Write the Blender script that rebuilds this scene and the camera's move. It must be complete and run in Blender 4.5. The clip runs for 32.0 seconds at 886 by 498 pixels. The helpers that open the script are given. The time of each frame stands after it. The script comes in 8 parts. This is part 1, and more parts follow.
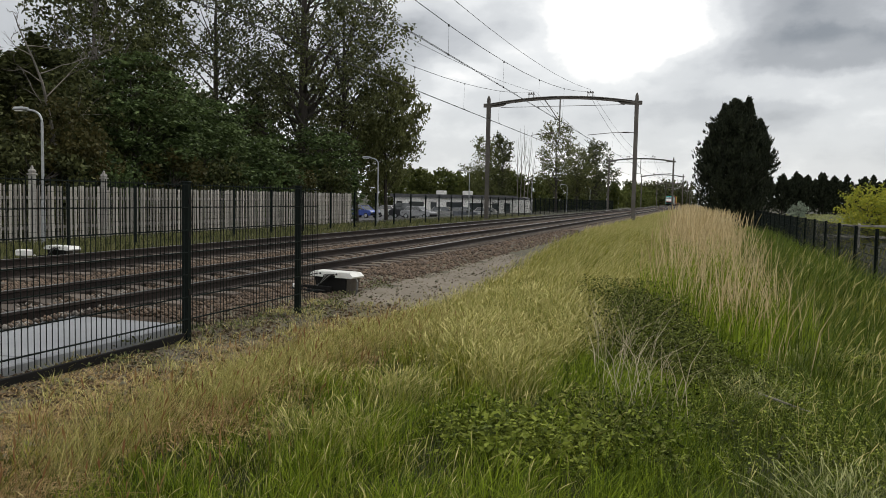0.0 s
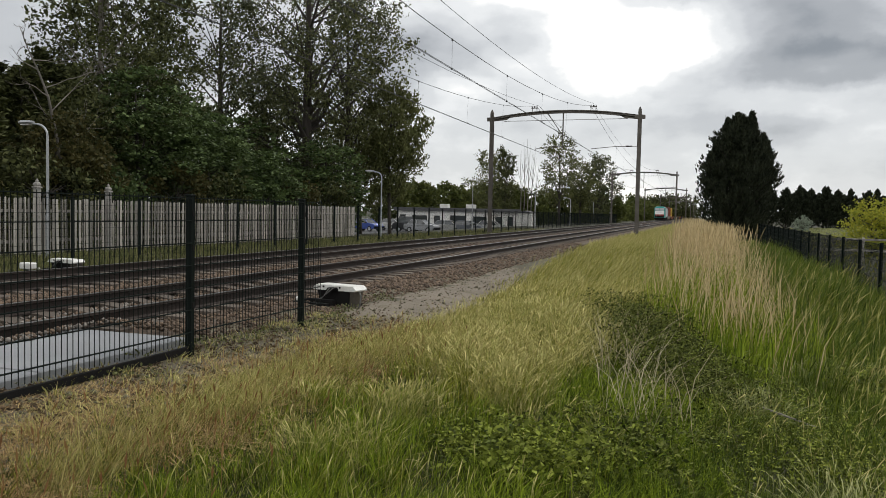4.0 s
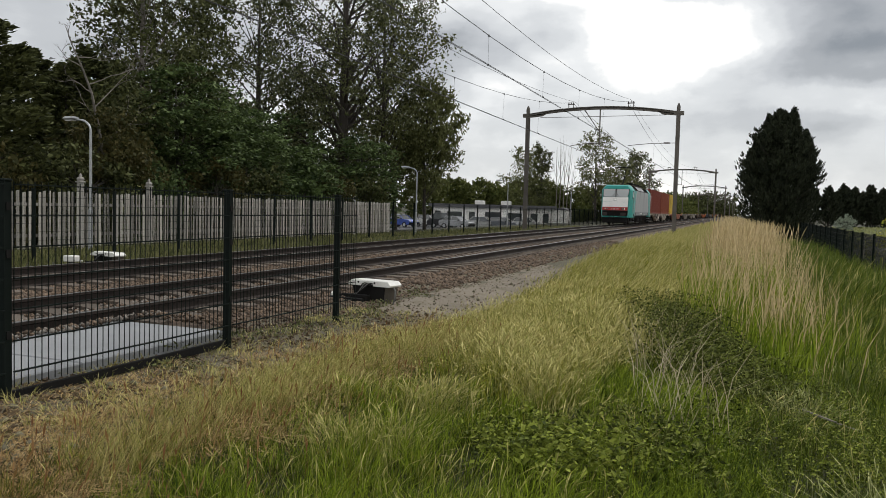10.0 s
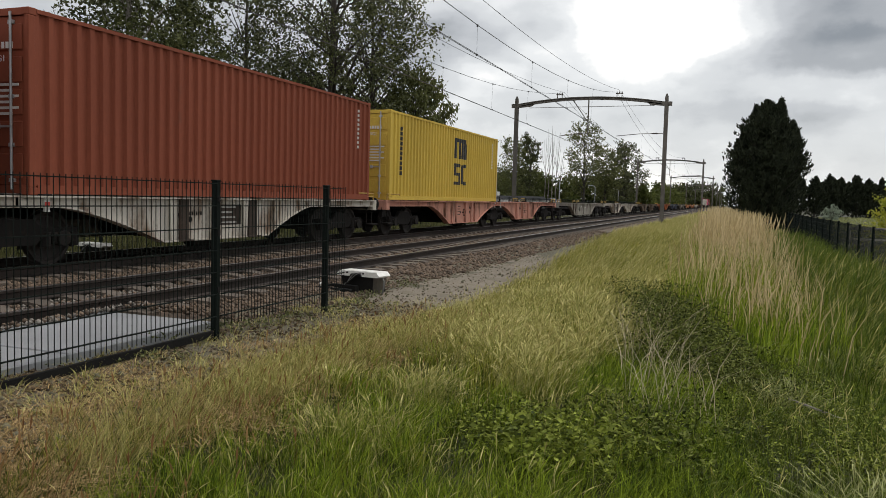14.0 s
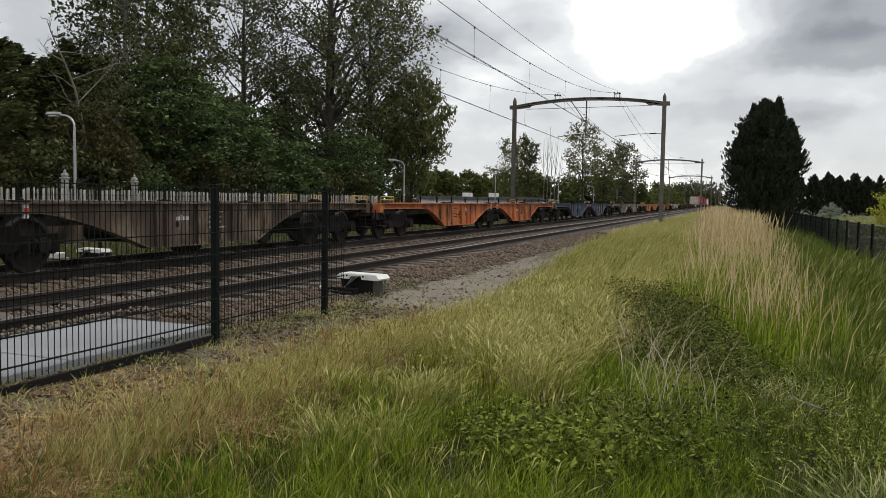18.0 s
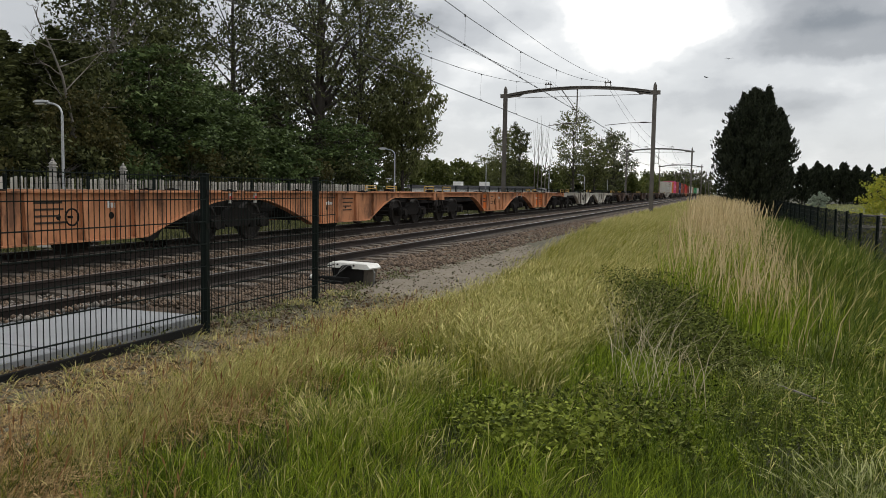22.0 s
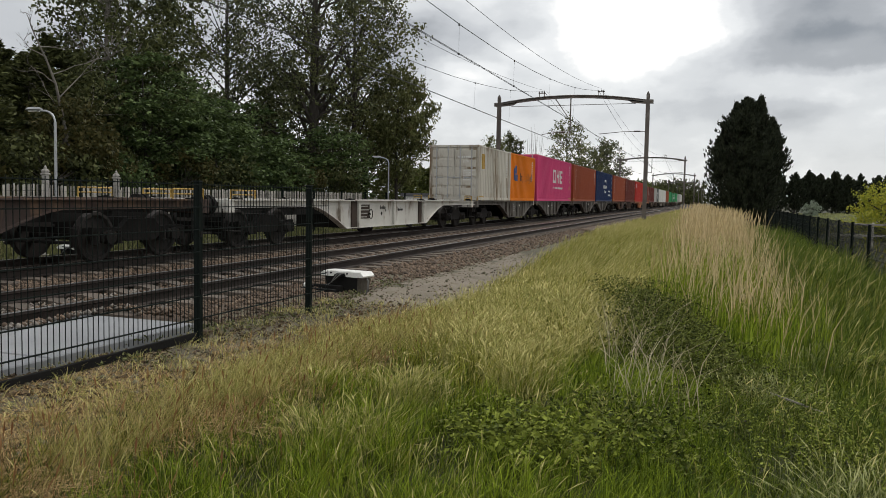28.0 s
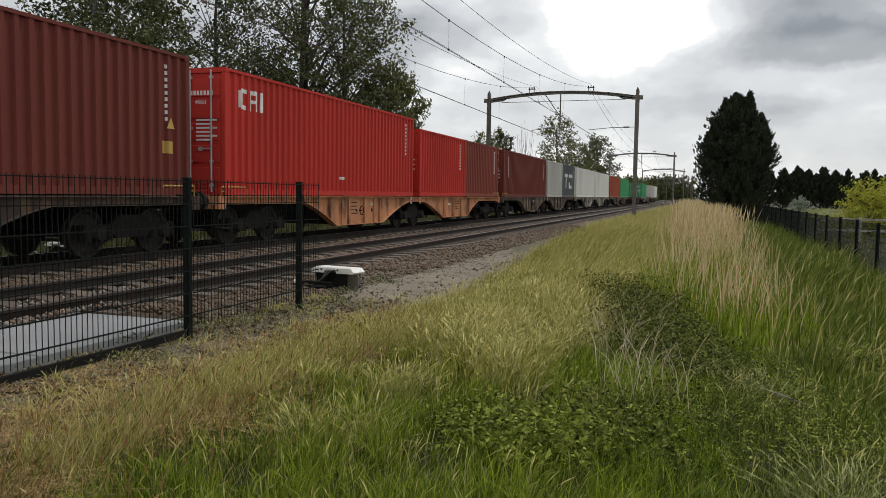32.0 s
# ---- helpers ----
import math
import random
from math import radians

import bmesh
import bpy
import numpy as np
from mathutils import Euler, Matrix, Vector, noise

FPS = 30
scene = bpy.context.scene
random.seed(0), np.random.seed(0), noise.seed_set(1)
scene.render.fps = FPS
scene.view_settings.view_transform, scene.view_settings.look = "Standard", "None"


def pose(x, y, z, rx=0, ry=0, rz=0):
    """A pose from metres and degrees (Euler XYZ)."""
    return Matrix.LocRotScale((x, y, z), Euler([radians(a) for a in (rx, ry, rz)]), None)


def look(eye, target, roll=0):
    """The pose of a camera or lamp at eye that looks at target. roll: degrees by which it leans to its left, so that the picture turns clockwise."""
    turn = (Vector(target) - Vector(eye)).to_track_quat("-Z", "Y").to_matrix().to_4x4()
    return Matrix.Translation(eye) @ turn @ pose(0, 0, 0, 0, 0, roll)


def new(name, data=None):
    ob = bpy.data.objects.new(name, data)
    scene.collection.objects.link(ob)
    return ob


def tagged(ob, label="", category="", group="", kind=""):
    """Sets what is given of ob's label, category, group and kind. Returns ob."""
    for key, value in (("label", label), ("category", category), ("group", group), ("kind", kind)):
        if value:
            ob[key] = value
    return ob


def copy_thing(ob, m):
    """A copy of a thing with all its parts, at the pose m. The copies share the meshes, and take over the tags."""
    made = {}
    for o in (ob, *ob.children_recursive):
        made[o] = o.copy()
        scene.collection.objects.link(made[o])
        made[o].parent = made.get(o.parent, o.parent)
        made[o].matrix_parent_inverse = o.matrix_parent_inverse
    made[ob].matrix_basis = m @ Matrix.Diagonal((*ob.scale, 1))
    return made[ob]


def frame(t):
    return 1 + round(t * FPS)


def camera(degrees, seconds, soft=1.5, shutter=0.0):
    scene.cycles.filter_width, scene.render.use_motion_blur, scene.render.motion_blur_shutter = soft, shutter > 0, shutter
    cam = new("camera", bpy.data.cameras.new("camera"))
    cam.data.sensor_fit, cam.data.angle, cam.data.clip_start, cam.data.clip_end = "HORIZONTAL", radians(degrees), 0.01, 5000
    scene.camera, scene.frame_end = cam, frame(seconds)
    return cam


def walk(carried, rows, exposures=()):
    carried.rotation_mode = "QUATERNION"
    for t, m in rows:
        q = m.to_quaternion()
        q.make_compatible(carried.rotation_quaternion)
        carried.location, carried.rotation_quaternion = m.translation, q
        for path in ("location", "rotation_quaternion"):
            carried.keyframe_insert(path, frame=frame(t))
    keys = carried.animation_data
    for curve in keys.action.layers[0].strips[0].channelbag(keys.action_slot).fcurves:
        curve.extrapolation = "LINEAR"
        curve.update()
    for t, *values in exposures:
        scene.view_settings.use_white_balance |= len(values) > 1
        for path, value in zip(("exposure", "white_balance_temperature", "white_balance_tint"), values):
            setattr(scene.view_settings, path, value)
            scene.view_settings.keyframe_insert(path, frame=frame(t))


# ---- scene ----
cam = camera(59.15, 32.0, soft=0.5)
EYE = (0.0, 0.0, 1.297)
# seconds, turn to the left, tilt down, lean to the left (degrees): held by hand from one spot
WALK = [
    (0, 18.102, 3.735, 1.130), (0.5, 18.485, 3.304, 1.125), (1, 18.493, 3.164, 1.182), (1.5, 18.624, 3.168, 1.122),
    (2, 18.536, 3.177, 1.207), (2.5, 18.422, 3.100, 1.195), (3, 18.284, 3.073, 1.257), (3.5, 18.264, 2.914, 1.207),
    (5.5, 18.848, 2.568, 1.260), (6, 18.970, 2.686, 1.394), (6.5, 19.266, 2.705, 1.547), (7, 19.726, 2.773, 1.532),
    (7.5, 19.994, 2.901, 1.635), (8, 20.281, 3.000, 1.767), (8.5, 20.315, 2.957, 1.731), (9, 20.507, 2.979, 1.588),
    (9.5, 20.712, 3.046, 1.603), (10, 20.906, 3.080, 1.523), (10.5, 20.934, 2.996, 1.440), (11, 20.744, 3.058, 1.365),
    (11.5, 20.530, 3.247, 1.381), (12, 20.338, 3.289, 1.341), (12.5, 20.341, 3.396, 1.338), (13, 20.269, 3.594, 1.389),
    (13.5, 20.114, 3.737, 1.443), (14, 20.056, 3.764, 1.535), (14.5, 19.876, 3.653, 1.419), (16.5, 19.905, 3.761, 0.914),
    (17, 20.010, 3.598, 0.850), (17.5, 19.921, 3.513, 0.905), (18, 20.018, 3.609, 0.940), (18.5, 20.039, 3.593, 0.849),
    (19, 19.754, 3.919, 0.752), (19.5, 19.454, 4.205, 0.906), (20, 19.422, 4.104, 0.739), (20.5, 19.406, 4.009, 0.692),
    (21, 19.367, 4.218, 0.767), (21.5, 19.332, 4.369, 0.910), (22, 19.325, 4.407, 0.952), (22.5, 19.346, 4.590, 0.988),
    (23, 18.977, 4.799, 1.030), (23.5, 18.736, 5.035, 1.201), (24, 18.780, 4.960, 1.249), (24.5, 18.763, 4.800, 1.232),
    (25, 18.485, 4.926, 1.444), (25.5, 18.618, 4.722, 1.483), (27.5, 19.005, 3.826, 0.935), (28, 18.873, 3.797, 1.066),
    (28.5, 18.821, 3.850, 0.938), (29, 18.813, 4.134, 0.933), (29.5, 18.887, 3.932, 0.894), (30, 18.998, 3.991, 0.874),
    (30.5, 18.768, 3.984, 0.868), (31, 18.785, 3.875, 0.828), (31.5, 18.505, 3.948, 0.832), (32, 18.163, 4.068, 0.930),
]
walk(cam, [(t, pose(*EYE, 90 - tilt, 0, turn) @ pose(0, 0, 0, 0, 0, lean)) for t, turn, tilt, lean in WALK])

# ---- world and light: overcast June day, cloud deck with brighter breaks ----
scene.view_settings.exposure = -0.14
world = bpy.data.worlds.new("overcast_sky")
scene.world = world
world.use_nodes = True
wn, wl = world.node_tree.nodes, world.node_tree.links
wn.clear()
w_out = wn.new("ShaderNodeOutputWorld")
w_bg = wn.new("ShaderNodeBackground")
w_sky = wn.new("ShaderNodeTexSky")
w_sky.sky_type = "NISHITA"
w_sky.sun_disc = False
w_sky.sun_elevation, w_sky.sun_rotation = radians(52), radians(25)
w_co = wn.new("ShaderNodeTexCoord")
# broken cloud deck: one soft noise over the whole dome, flattened so that the clouds lie in layers
w_map = wn.new("ShaderNodeMapping")
w_map.inputs["Location"].default_value, w_map.inputs["Scale"].default_value = (-0.79, 0.75, -4.92), (1.0, 1.0, 2.06)
wl.new(w_co.outputs["Generated"], w_map.inputs[0])
w_n1 = wn.new("ShaderNodeTexNoise")
w_n1.inputs["Scale"].default_value, w_n1.inputs["Detail"].default_value = 2.59, 8.0
w_n1.inputs["Roughness"].default_value, w_n1.inputs["Distortion"].default_value = 0.52, 0.0
wl.new(w_map.outputs[0], w_n1.inputs["Vector"])
# the large cloud forms: (turn to the right of +y, height, half width, half height in degrees, how much lighter or darker)
CLOUDS = [(-4.9, 12.5, 7.0, 2.8, 0.09), (-6.0, 9.4, 3.2, 1.5, 0.05), (7.8, 10.0, 8.5, 1.5, -0.08), (6.5, 12.8, 7.5, 2.6, -0.04),
          (-20.5, 11.4, 5.0, 2.0, -0.06), (-12.5, 12.8, 3.5, 1.8, -0.045), (7.5, 7.6, 7.0, 1.0, 0.025), (2.0, 6.3, 8.0, 0.9, -0.03),
          (-16.5, 8.8, 2.4, 0.9, 0.035), (-4.5, 15.4, 4.5, 1.3, -0.06), (-14.5, 6.4, 4.5, 1.0, -0.035), (-30.0, 14.0, 12.0, 2.5, 0.02)]
w_n2 = wn.new("ShaderNodeTexNoise")
w_n2.inputs["Scale"].default_value, w_n2.inputs["Detail"].default_value, w_n2.inputs["Roughness"].default_value = 9.0, 7.0, 0.6
wl.new(w_co.outputs["Generated"], w_n2.inputs["Vector"])
w_bend = wn.new("ShaderNodeVectorMath"); w_bend.operation = "MULTIPLY_ADD"
w_bend.inputs[1].default_value = (0.10, 0.10, 0.05)
wl.new(w_n2.outputs["Color"], w_bend.inputs[0]); wl.new(w_co.outputs["Generated"], w_bend.inputs[2])
w_base = wn.new("ShaderNodeMath"); w_base.operation = "MULTIPLY_ADD"
w_base.inputs[1].default_value, w_base.inputs[2].default_value = 0.62, 0.225
wl.new(w_n1.outputs["Fac"], w_base.inputs[0])
w_sum = w_base.outputs[0]
for az, height, half_w, half_h, lift in CLOUDS:
    turn_ = wn.new("ShaderNodeVectorRotate"); turn_.rotation_type = "Z_AXIS"
    turn_.inputs["Angle"].default_value = radians(az)
    wl.new(w_bend.outputs[0], turn_.inputs["Vector"])
    off_ = wn.new("ShaderNodeVectorMath"); off_.operation = "SUBTRACT"
    off_.inputs[1].default_value = (0.05, 0.0, math.sin(radians(height)) + 0.025)
    wl.new(turn_.outputs[0], off_.inputs[0])
    size_ = wn.new("ShaderNodeVectorMath"); size_.operation = "MULTIPLY"
    size_.inputs[1].default_value = (1 / math.sin(radians(half_w)), 0.0, 1 / math.sin(radians(half_h)))
    wl.new(off_.outputs[0], size_.inputs[0])
    far_ = wn.new("ShaderNodeVectorMath"); far_.operation = "LENGTH"
    wl.new(size_.outputs[0], far_.inputs[0])
    soft_ = wn.new("ShaderNodeMapRange"); soft_.interpolation_type = "SMOOTHSTEP"
    soft_.inputs[1].default_value, soft_.inputs[2].default_value = 1.35, 0.45
    soft_.inputs[3].default_value, soft_.inputs[4].default_value = 0.0, lift
    wl.new(far_.outputs["Value"], soft_.inputs[0])
    add_ = wn.new("ShaderNodeMath"); add_.operation = "ADD"
    wl.new(w_sum, add_.inputs[0]); wl.new(soft_.outputs[0], add_.inputs[1])
    w_sum = add_.outputs[0]
# the deck is thinner and lighter away from the heavy clouds over the line
w_axes = wn.new("ShaderNodeSeparateXYZ")
wl.new(w_co.outputs["Generated"], w_axes.inputs[0])
w_thin = wn.new("ShaderNodeMapRange"); w_thin.interpolation_type = "SMOOTHSTEP"
w_thin.inputs[1].default_value, w_thin.inputs[2].default_value = 0.35, -0.55
w_thin.inputs[3].default_value, w_thin.inputs[4].default_value = 0.0, 0.07
wl.new(w_axes.outputs["Y"], w_thin.inputs[0])
w_all = wn.new("ShaderNodeMath"); w_all.operation = "ADD"
wl.new(w_sum, w_all.inputs[0]); wl.new(w_thin.outputs[0], w_all.inputs[1])
w_ramp = wn.new("ShaderNodeValToRGB")
w_ramp.color_ramp.interpolation = "EASE"
el = w_ramp.color_ramp.elements
el[0].position, el[0].color = 0.39, (0.31, 0.335, 0.365, 1)
el[1].position, el[1].color = 0.62, (1.3, 1.29, 1.26, 1)
for p, c in ((0.45, (0.48, 0.50, 0.525, 1)), (0.50, (0.67, 0.69, 0.715, 1)), (0.55, (0.845, 0.865, 0.88, 1)), (0.59, (1.03, 1.045, 1.05, 1))):
    e = el.new(p); e.color = c
wl.new(w_all.outputs[0], w_ramp.inputs[0])
w_mix = wn.new("ShaderNodeMixRGB")
w_mix.inputs[0].default_value = 0.93
w_sc = wn.new("ShaderNodeMixRGB"); w_sc.blend_type = "MULTIPLY"; w_sc.inputs[0].default_value = 1.0
w_sc.inputs[2].default_value = (0.12, 0.12, 0.12, 1)
wl.new(w_sky.outputs[0], w_sc.inputs[1])
wl.new(w_sc.outputs[0], w_mix.inputs[1]); wl.new(w_ramp.outputs[0], w_mix.inputs[2])
wl.new(w_mix.outputs[0], w_bg.inputs["Color"])
w_bg.inputs["Strength"].default_value = 0.95
wl.new(w_bg.outputs[0], w_out.inputs[0])

sun = new("sun", bpy.data.lights.new("sun", "SUN"))
sun.data.energy, sun.data.angle, sun.data.color = 1.8, radians(10), (1.0, 0.96, 0.9)
sun.matrix_world = look((0, 0, 60), (Vector((0, 0, 60)) - Vector((math.sin(radians(25)) * math.cos(radians(52)), math.cos(radians(25)) * math.cos(radians(52)), math.sin(radians(52))))))

# ---- materials ----


def mat(name, c1, c2=None, scale=2.0, fine=40.0, rough=0.7, metal=0.0, bump=0.15, vary=0.0, island=0.0,
        dirt=None, dirt_at=0.55, dirt_scale=1.5, stretch=(1, 1, 1), leaf=0.0, glow=0.0, spec=0.5, coat=0.0):
    """A surface: two colours in large blotches, fine grain, an own shade for each object or island, patches of dirt, fine relief."""
    m = bpy.data.materials.new(name)
    m.use_nodes = True
    nt = m.node_tree
    n, l = nt.nodes, nt.links
    b = n["Principled BSDF"]
    co = n.new("ShaderNodeTexCoord")
    mp = n.new("ShaderNodeMapping")
    mp.inputs["Scale"].default_value = stretch
    l.new(co.outputs["Object"], mp.inputs[0])
    big, small = n.new("ShaderNodeTexNoise"), n.new("ShaderNodeTexNoise")
    big.inputs["Scale"].default_value, big.inputs["Detail"].default_value = scale, 5
    small.inputs["Scale"].default_value, small.inputs["Detail"].default_value = fine, 3
    for q in (big, small):
        l.new(mp.outputs[0], q.inputs["Vector"])
    rp = n.new("ShaderNodeMapRange")
    rp.inputs[1].default_value, rp.inputs[2].default_value = 0.3, 0.7
    l.new(big.outputs["Fac"], rp.inputs[0])
    mx = n.new("ShaderNodeMixRGB")
    c2 = c2 or tuple(0.8 * v for v in c1)
    mx.inputs[1].default_value, mx.inputs[2].default_value = (*c1, 1), (*c2, 1)
    last = rp.outputs[0]
    if island:
        ge = n.new("ShaderNodeNewGeometry")
        a = n.new("ShaderNodeMath"); a.operation = "MULTIPLY_ADD"
        a.inputs[1].default_value = island
        l.new(ge.outputs["Random Per Island"], a.inputs[0])
        s = n.new("ShaderNodeMath"); s.operation = "MULTIPLY"
        s.inputs[1].default_value = 1 - island
        l.new(last, s.inputs[0]); l.new(s.outputs[0], a.inputs[2])
        last = a.outputs[0]
    l.new(last, mx.inputs[0])
    col = mx.outputs[0]
    if dirt:
        dn = n.new("ShaderNodeTexNoise")
        dn.inputs["Scale"].default_value, dn.inputs["Detail"].default_value, dn.inputs["Roughness"].default_value = dirt_scale, 8, 0.65
        l.new(mp.outputs[0], dn.inputs["Vector"])
        dr = n.new("ShaderNodeMapRange")
        dr.inputs[1].default_value, dr.inputs[2].default_value = dirt_at, dirt_at + 0.13
        l.new(dn.outputs["Fac"], dr.inputs[0])
        dm = n.new("ShaderNodeMixRGB")
        dm.inputs[2].default_value = (*dirt, 1)
        l.new(dr.outputs[0], dm.inputs[0]); l.new(col, dm.inputs[1])
        col = dm.outputs[0]
    hs = n.new("ShaderNodeHueSaturation")
    val = n.new("ShaderNodeMapRange")
    val.inputs[3].default_value, val.inputs[4].default_value = 0.86, 1.14
    l.new(small.outputs["Fac"], val.inputs[0])
    v = val.outputs[0]
    if vary:
        oi = n.new("ShaderNodeObjectInfo")
        ov = n.new("ShaderNodeMapRange")
        ov.inputs[3].default_value, ov.inputs[4].default_value = 1 - vary, 1 + vary
        l.new(oi.outputs["Random"], ov.inputs[0])
        mu = n.new("ShaderNodeMath"); mu.operation = "MULTIPLY"
        l.new(v, mu.inputs[0]); l.new(ov.outputs[0], mu.inputs[1])
        v = mu.outputs[0]
    l.new(v, hs.inputs["Value"]); l.new(col, hs.inputs["Color"])
    l.new(hs.outputs[0], b.inputs["Base Color"])
    b.inputs["Roughness"].default_value, b.inputs["Metallic"].default_value = rough, metal
    b.inputs["Specular IOR Level"].default_value = min(spec, 0.12) if leaf else spec
    b.inputs["Coat Weight"].default_value = coat
    if bump:
        bp = n.new("ShaderNodeBump")
        bp.inputs["Strength"].default_value, bp.inputs["Distance"].default_value = bump, 0.02
        l.new(small.outputs["Fac"], bp.inputs["Height"]); l.new(bp.outputs[0], b.inputs["Normal"])
    if glow:
        b.inputs["Emission Color"].default_value, b.inputs["Emission Strength"].default_value = (*c1, 1), glow
    if leaf:
        tr = n.new("ShaderNodeBsdfTranslucent")
        l.new(hs.outputs[0], tr.inputs[0])
        ms = n.new("ShaderNodeMixShader")
        ms.inputs[0].default_value = leaf
        l.new(b.outputs[0], ms.inputs[1]); l.new(tr.outputs[0], ms.inputs[2])
        l.new(ms.outputs[0], n["Material Output"].inputs[0])
    return m


def glass(name, tint, rough=0.05):
    m = bpy.data.materials.new(name)
    m.use_nodes = True
    b = m.node_tree.nodes["Principled BSDF"]
    b.inputs["Base Color"].default_value = (*tint, 1)
    b.inputs["Roughness"].default_value, b.inputs["Specular IOR Level"].default_value = rough, 0.9
    b.inputs["Coat Weight"].default_value = 0.6
    return m


M = {
    "pale_path": mat("pale_sandy_gravel", (0.205, 0.175, 0.132), (0.135, 0.113, 0.084), 1.5, 60, 0.95, bump=0.4, dirt=(0.12, 0.10, 0.065), dirt_at=0.53, dirt_scale=2.5),
    "soil": mat("soil", (0.022, 0.026, 0.011), (0.045, 0.042, 0.018), 0.5, 18, 0.95, bump=0.6, dirt=(0.10, 0.08, 0.045), dirt_at=0.62),
    "gravel": mat("gravel_path", (0.135, 0.115, 0.075), (0.07, 0.065, 0.038), 1.2, 55, 0.95, bump=0.9, dirt=(0.22, 0.19, 0.14), dirt_at=0.6, dirt_scale=7),
    "ballast_bed": mat("ballast_bed", (0.075, 0.051, 0.034), (0.11, 0.08, 0.055), 0.7, 30, 0.95, bump=1.0, dirt=(0.10, 0.06, 0.04), dirt_at=0.55, dirt_scale=6),
    "stone": mat("ballast_stone", (0.20, 0.14, 0.094), (0.038, 0.026, 0.018), 0.6, 60, 0.9, bump=0.4, island=0.8),
    "stone_moss": mat("mossy_stone", (0.21, 0.185, 0.12), (0.06, 0.055, 0.03), 0.6, 60, 0.9, bump=0.4, island=0.75),
    "stone_grey": mat("pale_stone", (0.30, 0.275, 0.24), (0.10, 0.085, 0.072), 0.6, 60, 0.9, bump=0.4, island=0.8),
    "rail_side": mat("rusty_rail", (0.033, 0.022, 0.017), (0.018, 0.013, 0.011), 2, 40, 0.85, 0.2, bump=0.3),
    "rail_top": mat("polished_rail_head", (0.42, 0.42, 0.43), (0.32, 0.31, 0.31), 3, 60, 0.28, 0.9, bump=0.05),
    "sleeper": mat("concrete_sleeper", (0.12, 0.097, 0.076), (0.08, 0.064, 0.05), 2, 35, 0.9, bump=0.4, vary=0.2, dirt=(0.09, 0.06, 0.045), dirt_at=0.52, dirt_scale=4),
    "clip": mat("rail_fastening", (0.06, 0.045, 0.04), None, 5, 50, 0.8, 0.4),
    "green_fence": mat("dark_green_coated_steel", (0.009, 0.0135, 0.0115), (0.006, 0.009, 0.008), 3, 60, 0.7, 0.0, bump=0.05, spec=0.08),
    "wood": mat("weathered_wood", (0.43, 0.405, 0.365), (0.18, 0.165, 0.14), 1.3, 25, 0.85, bump=0.5, vary=0.5, stretch=(4, 4, 0.6)),
    "concrete": mat("concrete", (0.38, 0.365, 0.34), (0.27, 0.255, 0.235), 1.5, 45, 0.9, bump=0.3, dirt=(0.15, 0.14, 0.11), dirt_at=0.6, dirt_scale=3),
    "slab": mat("pale_concrete_slab", (0.27, 0.28, 0.29), (0.20, 0.208, 0.218), 0.8, 30, 0.6, bump=0.12, dirt=(0.20, 0.185, 0.17), dirt_at=0.6, dirt_scale=2),
    "galv": mat("galvanised_steel", (0.44, 0.45, 0.46), (0.34, 0.35, 0.36), 2, 30, 0.5, 0.5, bump=0.05),
    "mast": mat("mast_steel", (0.155, 0.14, 0.125), (0.10, 0.09, 0.08), 1.2, 30, 0.75, 0.2, bump=0.15),
    "wire": mat("copper_wire", (0.045, 0.045, 0.043), None, 2, 30, 0.6, 0.5, bump=0),
    "insul": mat("brown_insulator", (0.06, 0.04, 0.035), None, 2, 30, 0.3, bump=0),
    "white_plastic": mat("white_lid", (0.74, 0.74, 0.71), (0.62, 0.61, 0.57), 3, 30, 0.55, bump=0.05, dirt=(0.35, 0.32, 0.27), dirt_at=0.66, dirt_scale=4),
    "black": mat("black_steel", (0.009, 0.009, 0.009), (0.015, 0.014, 0.013), 2, 30, 0.8, bump=0.15, spec=0.12),
    "under": mat("underframe_grime", (0.015, 0.013, 0.012), (0.008, 0.007, 0.0065), 2, 30, 0.9, 0.0, bump=0.3, spec=0.15, dirt=(0.032, 0.024, 0.018), dirt_at=0.58, dirt_scale=4),
    "wheel": mat("wheel_steel", (0.03, 0.024, 0.021), (0.019, 0.015, 0.014), 3, 30, 0.75, 0.25, bump=0.1),
}


# ---- mesh helpers ----
rnd = random.Random(7)
rng = np.random.default_rng(7)


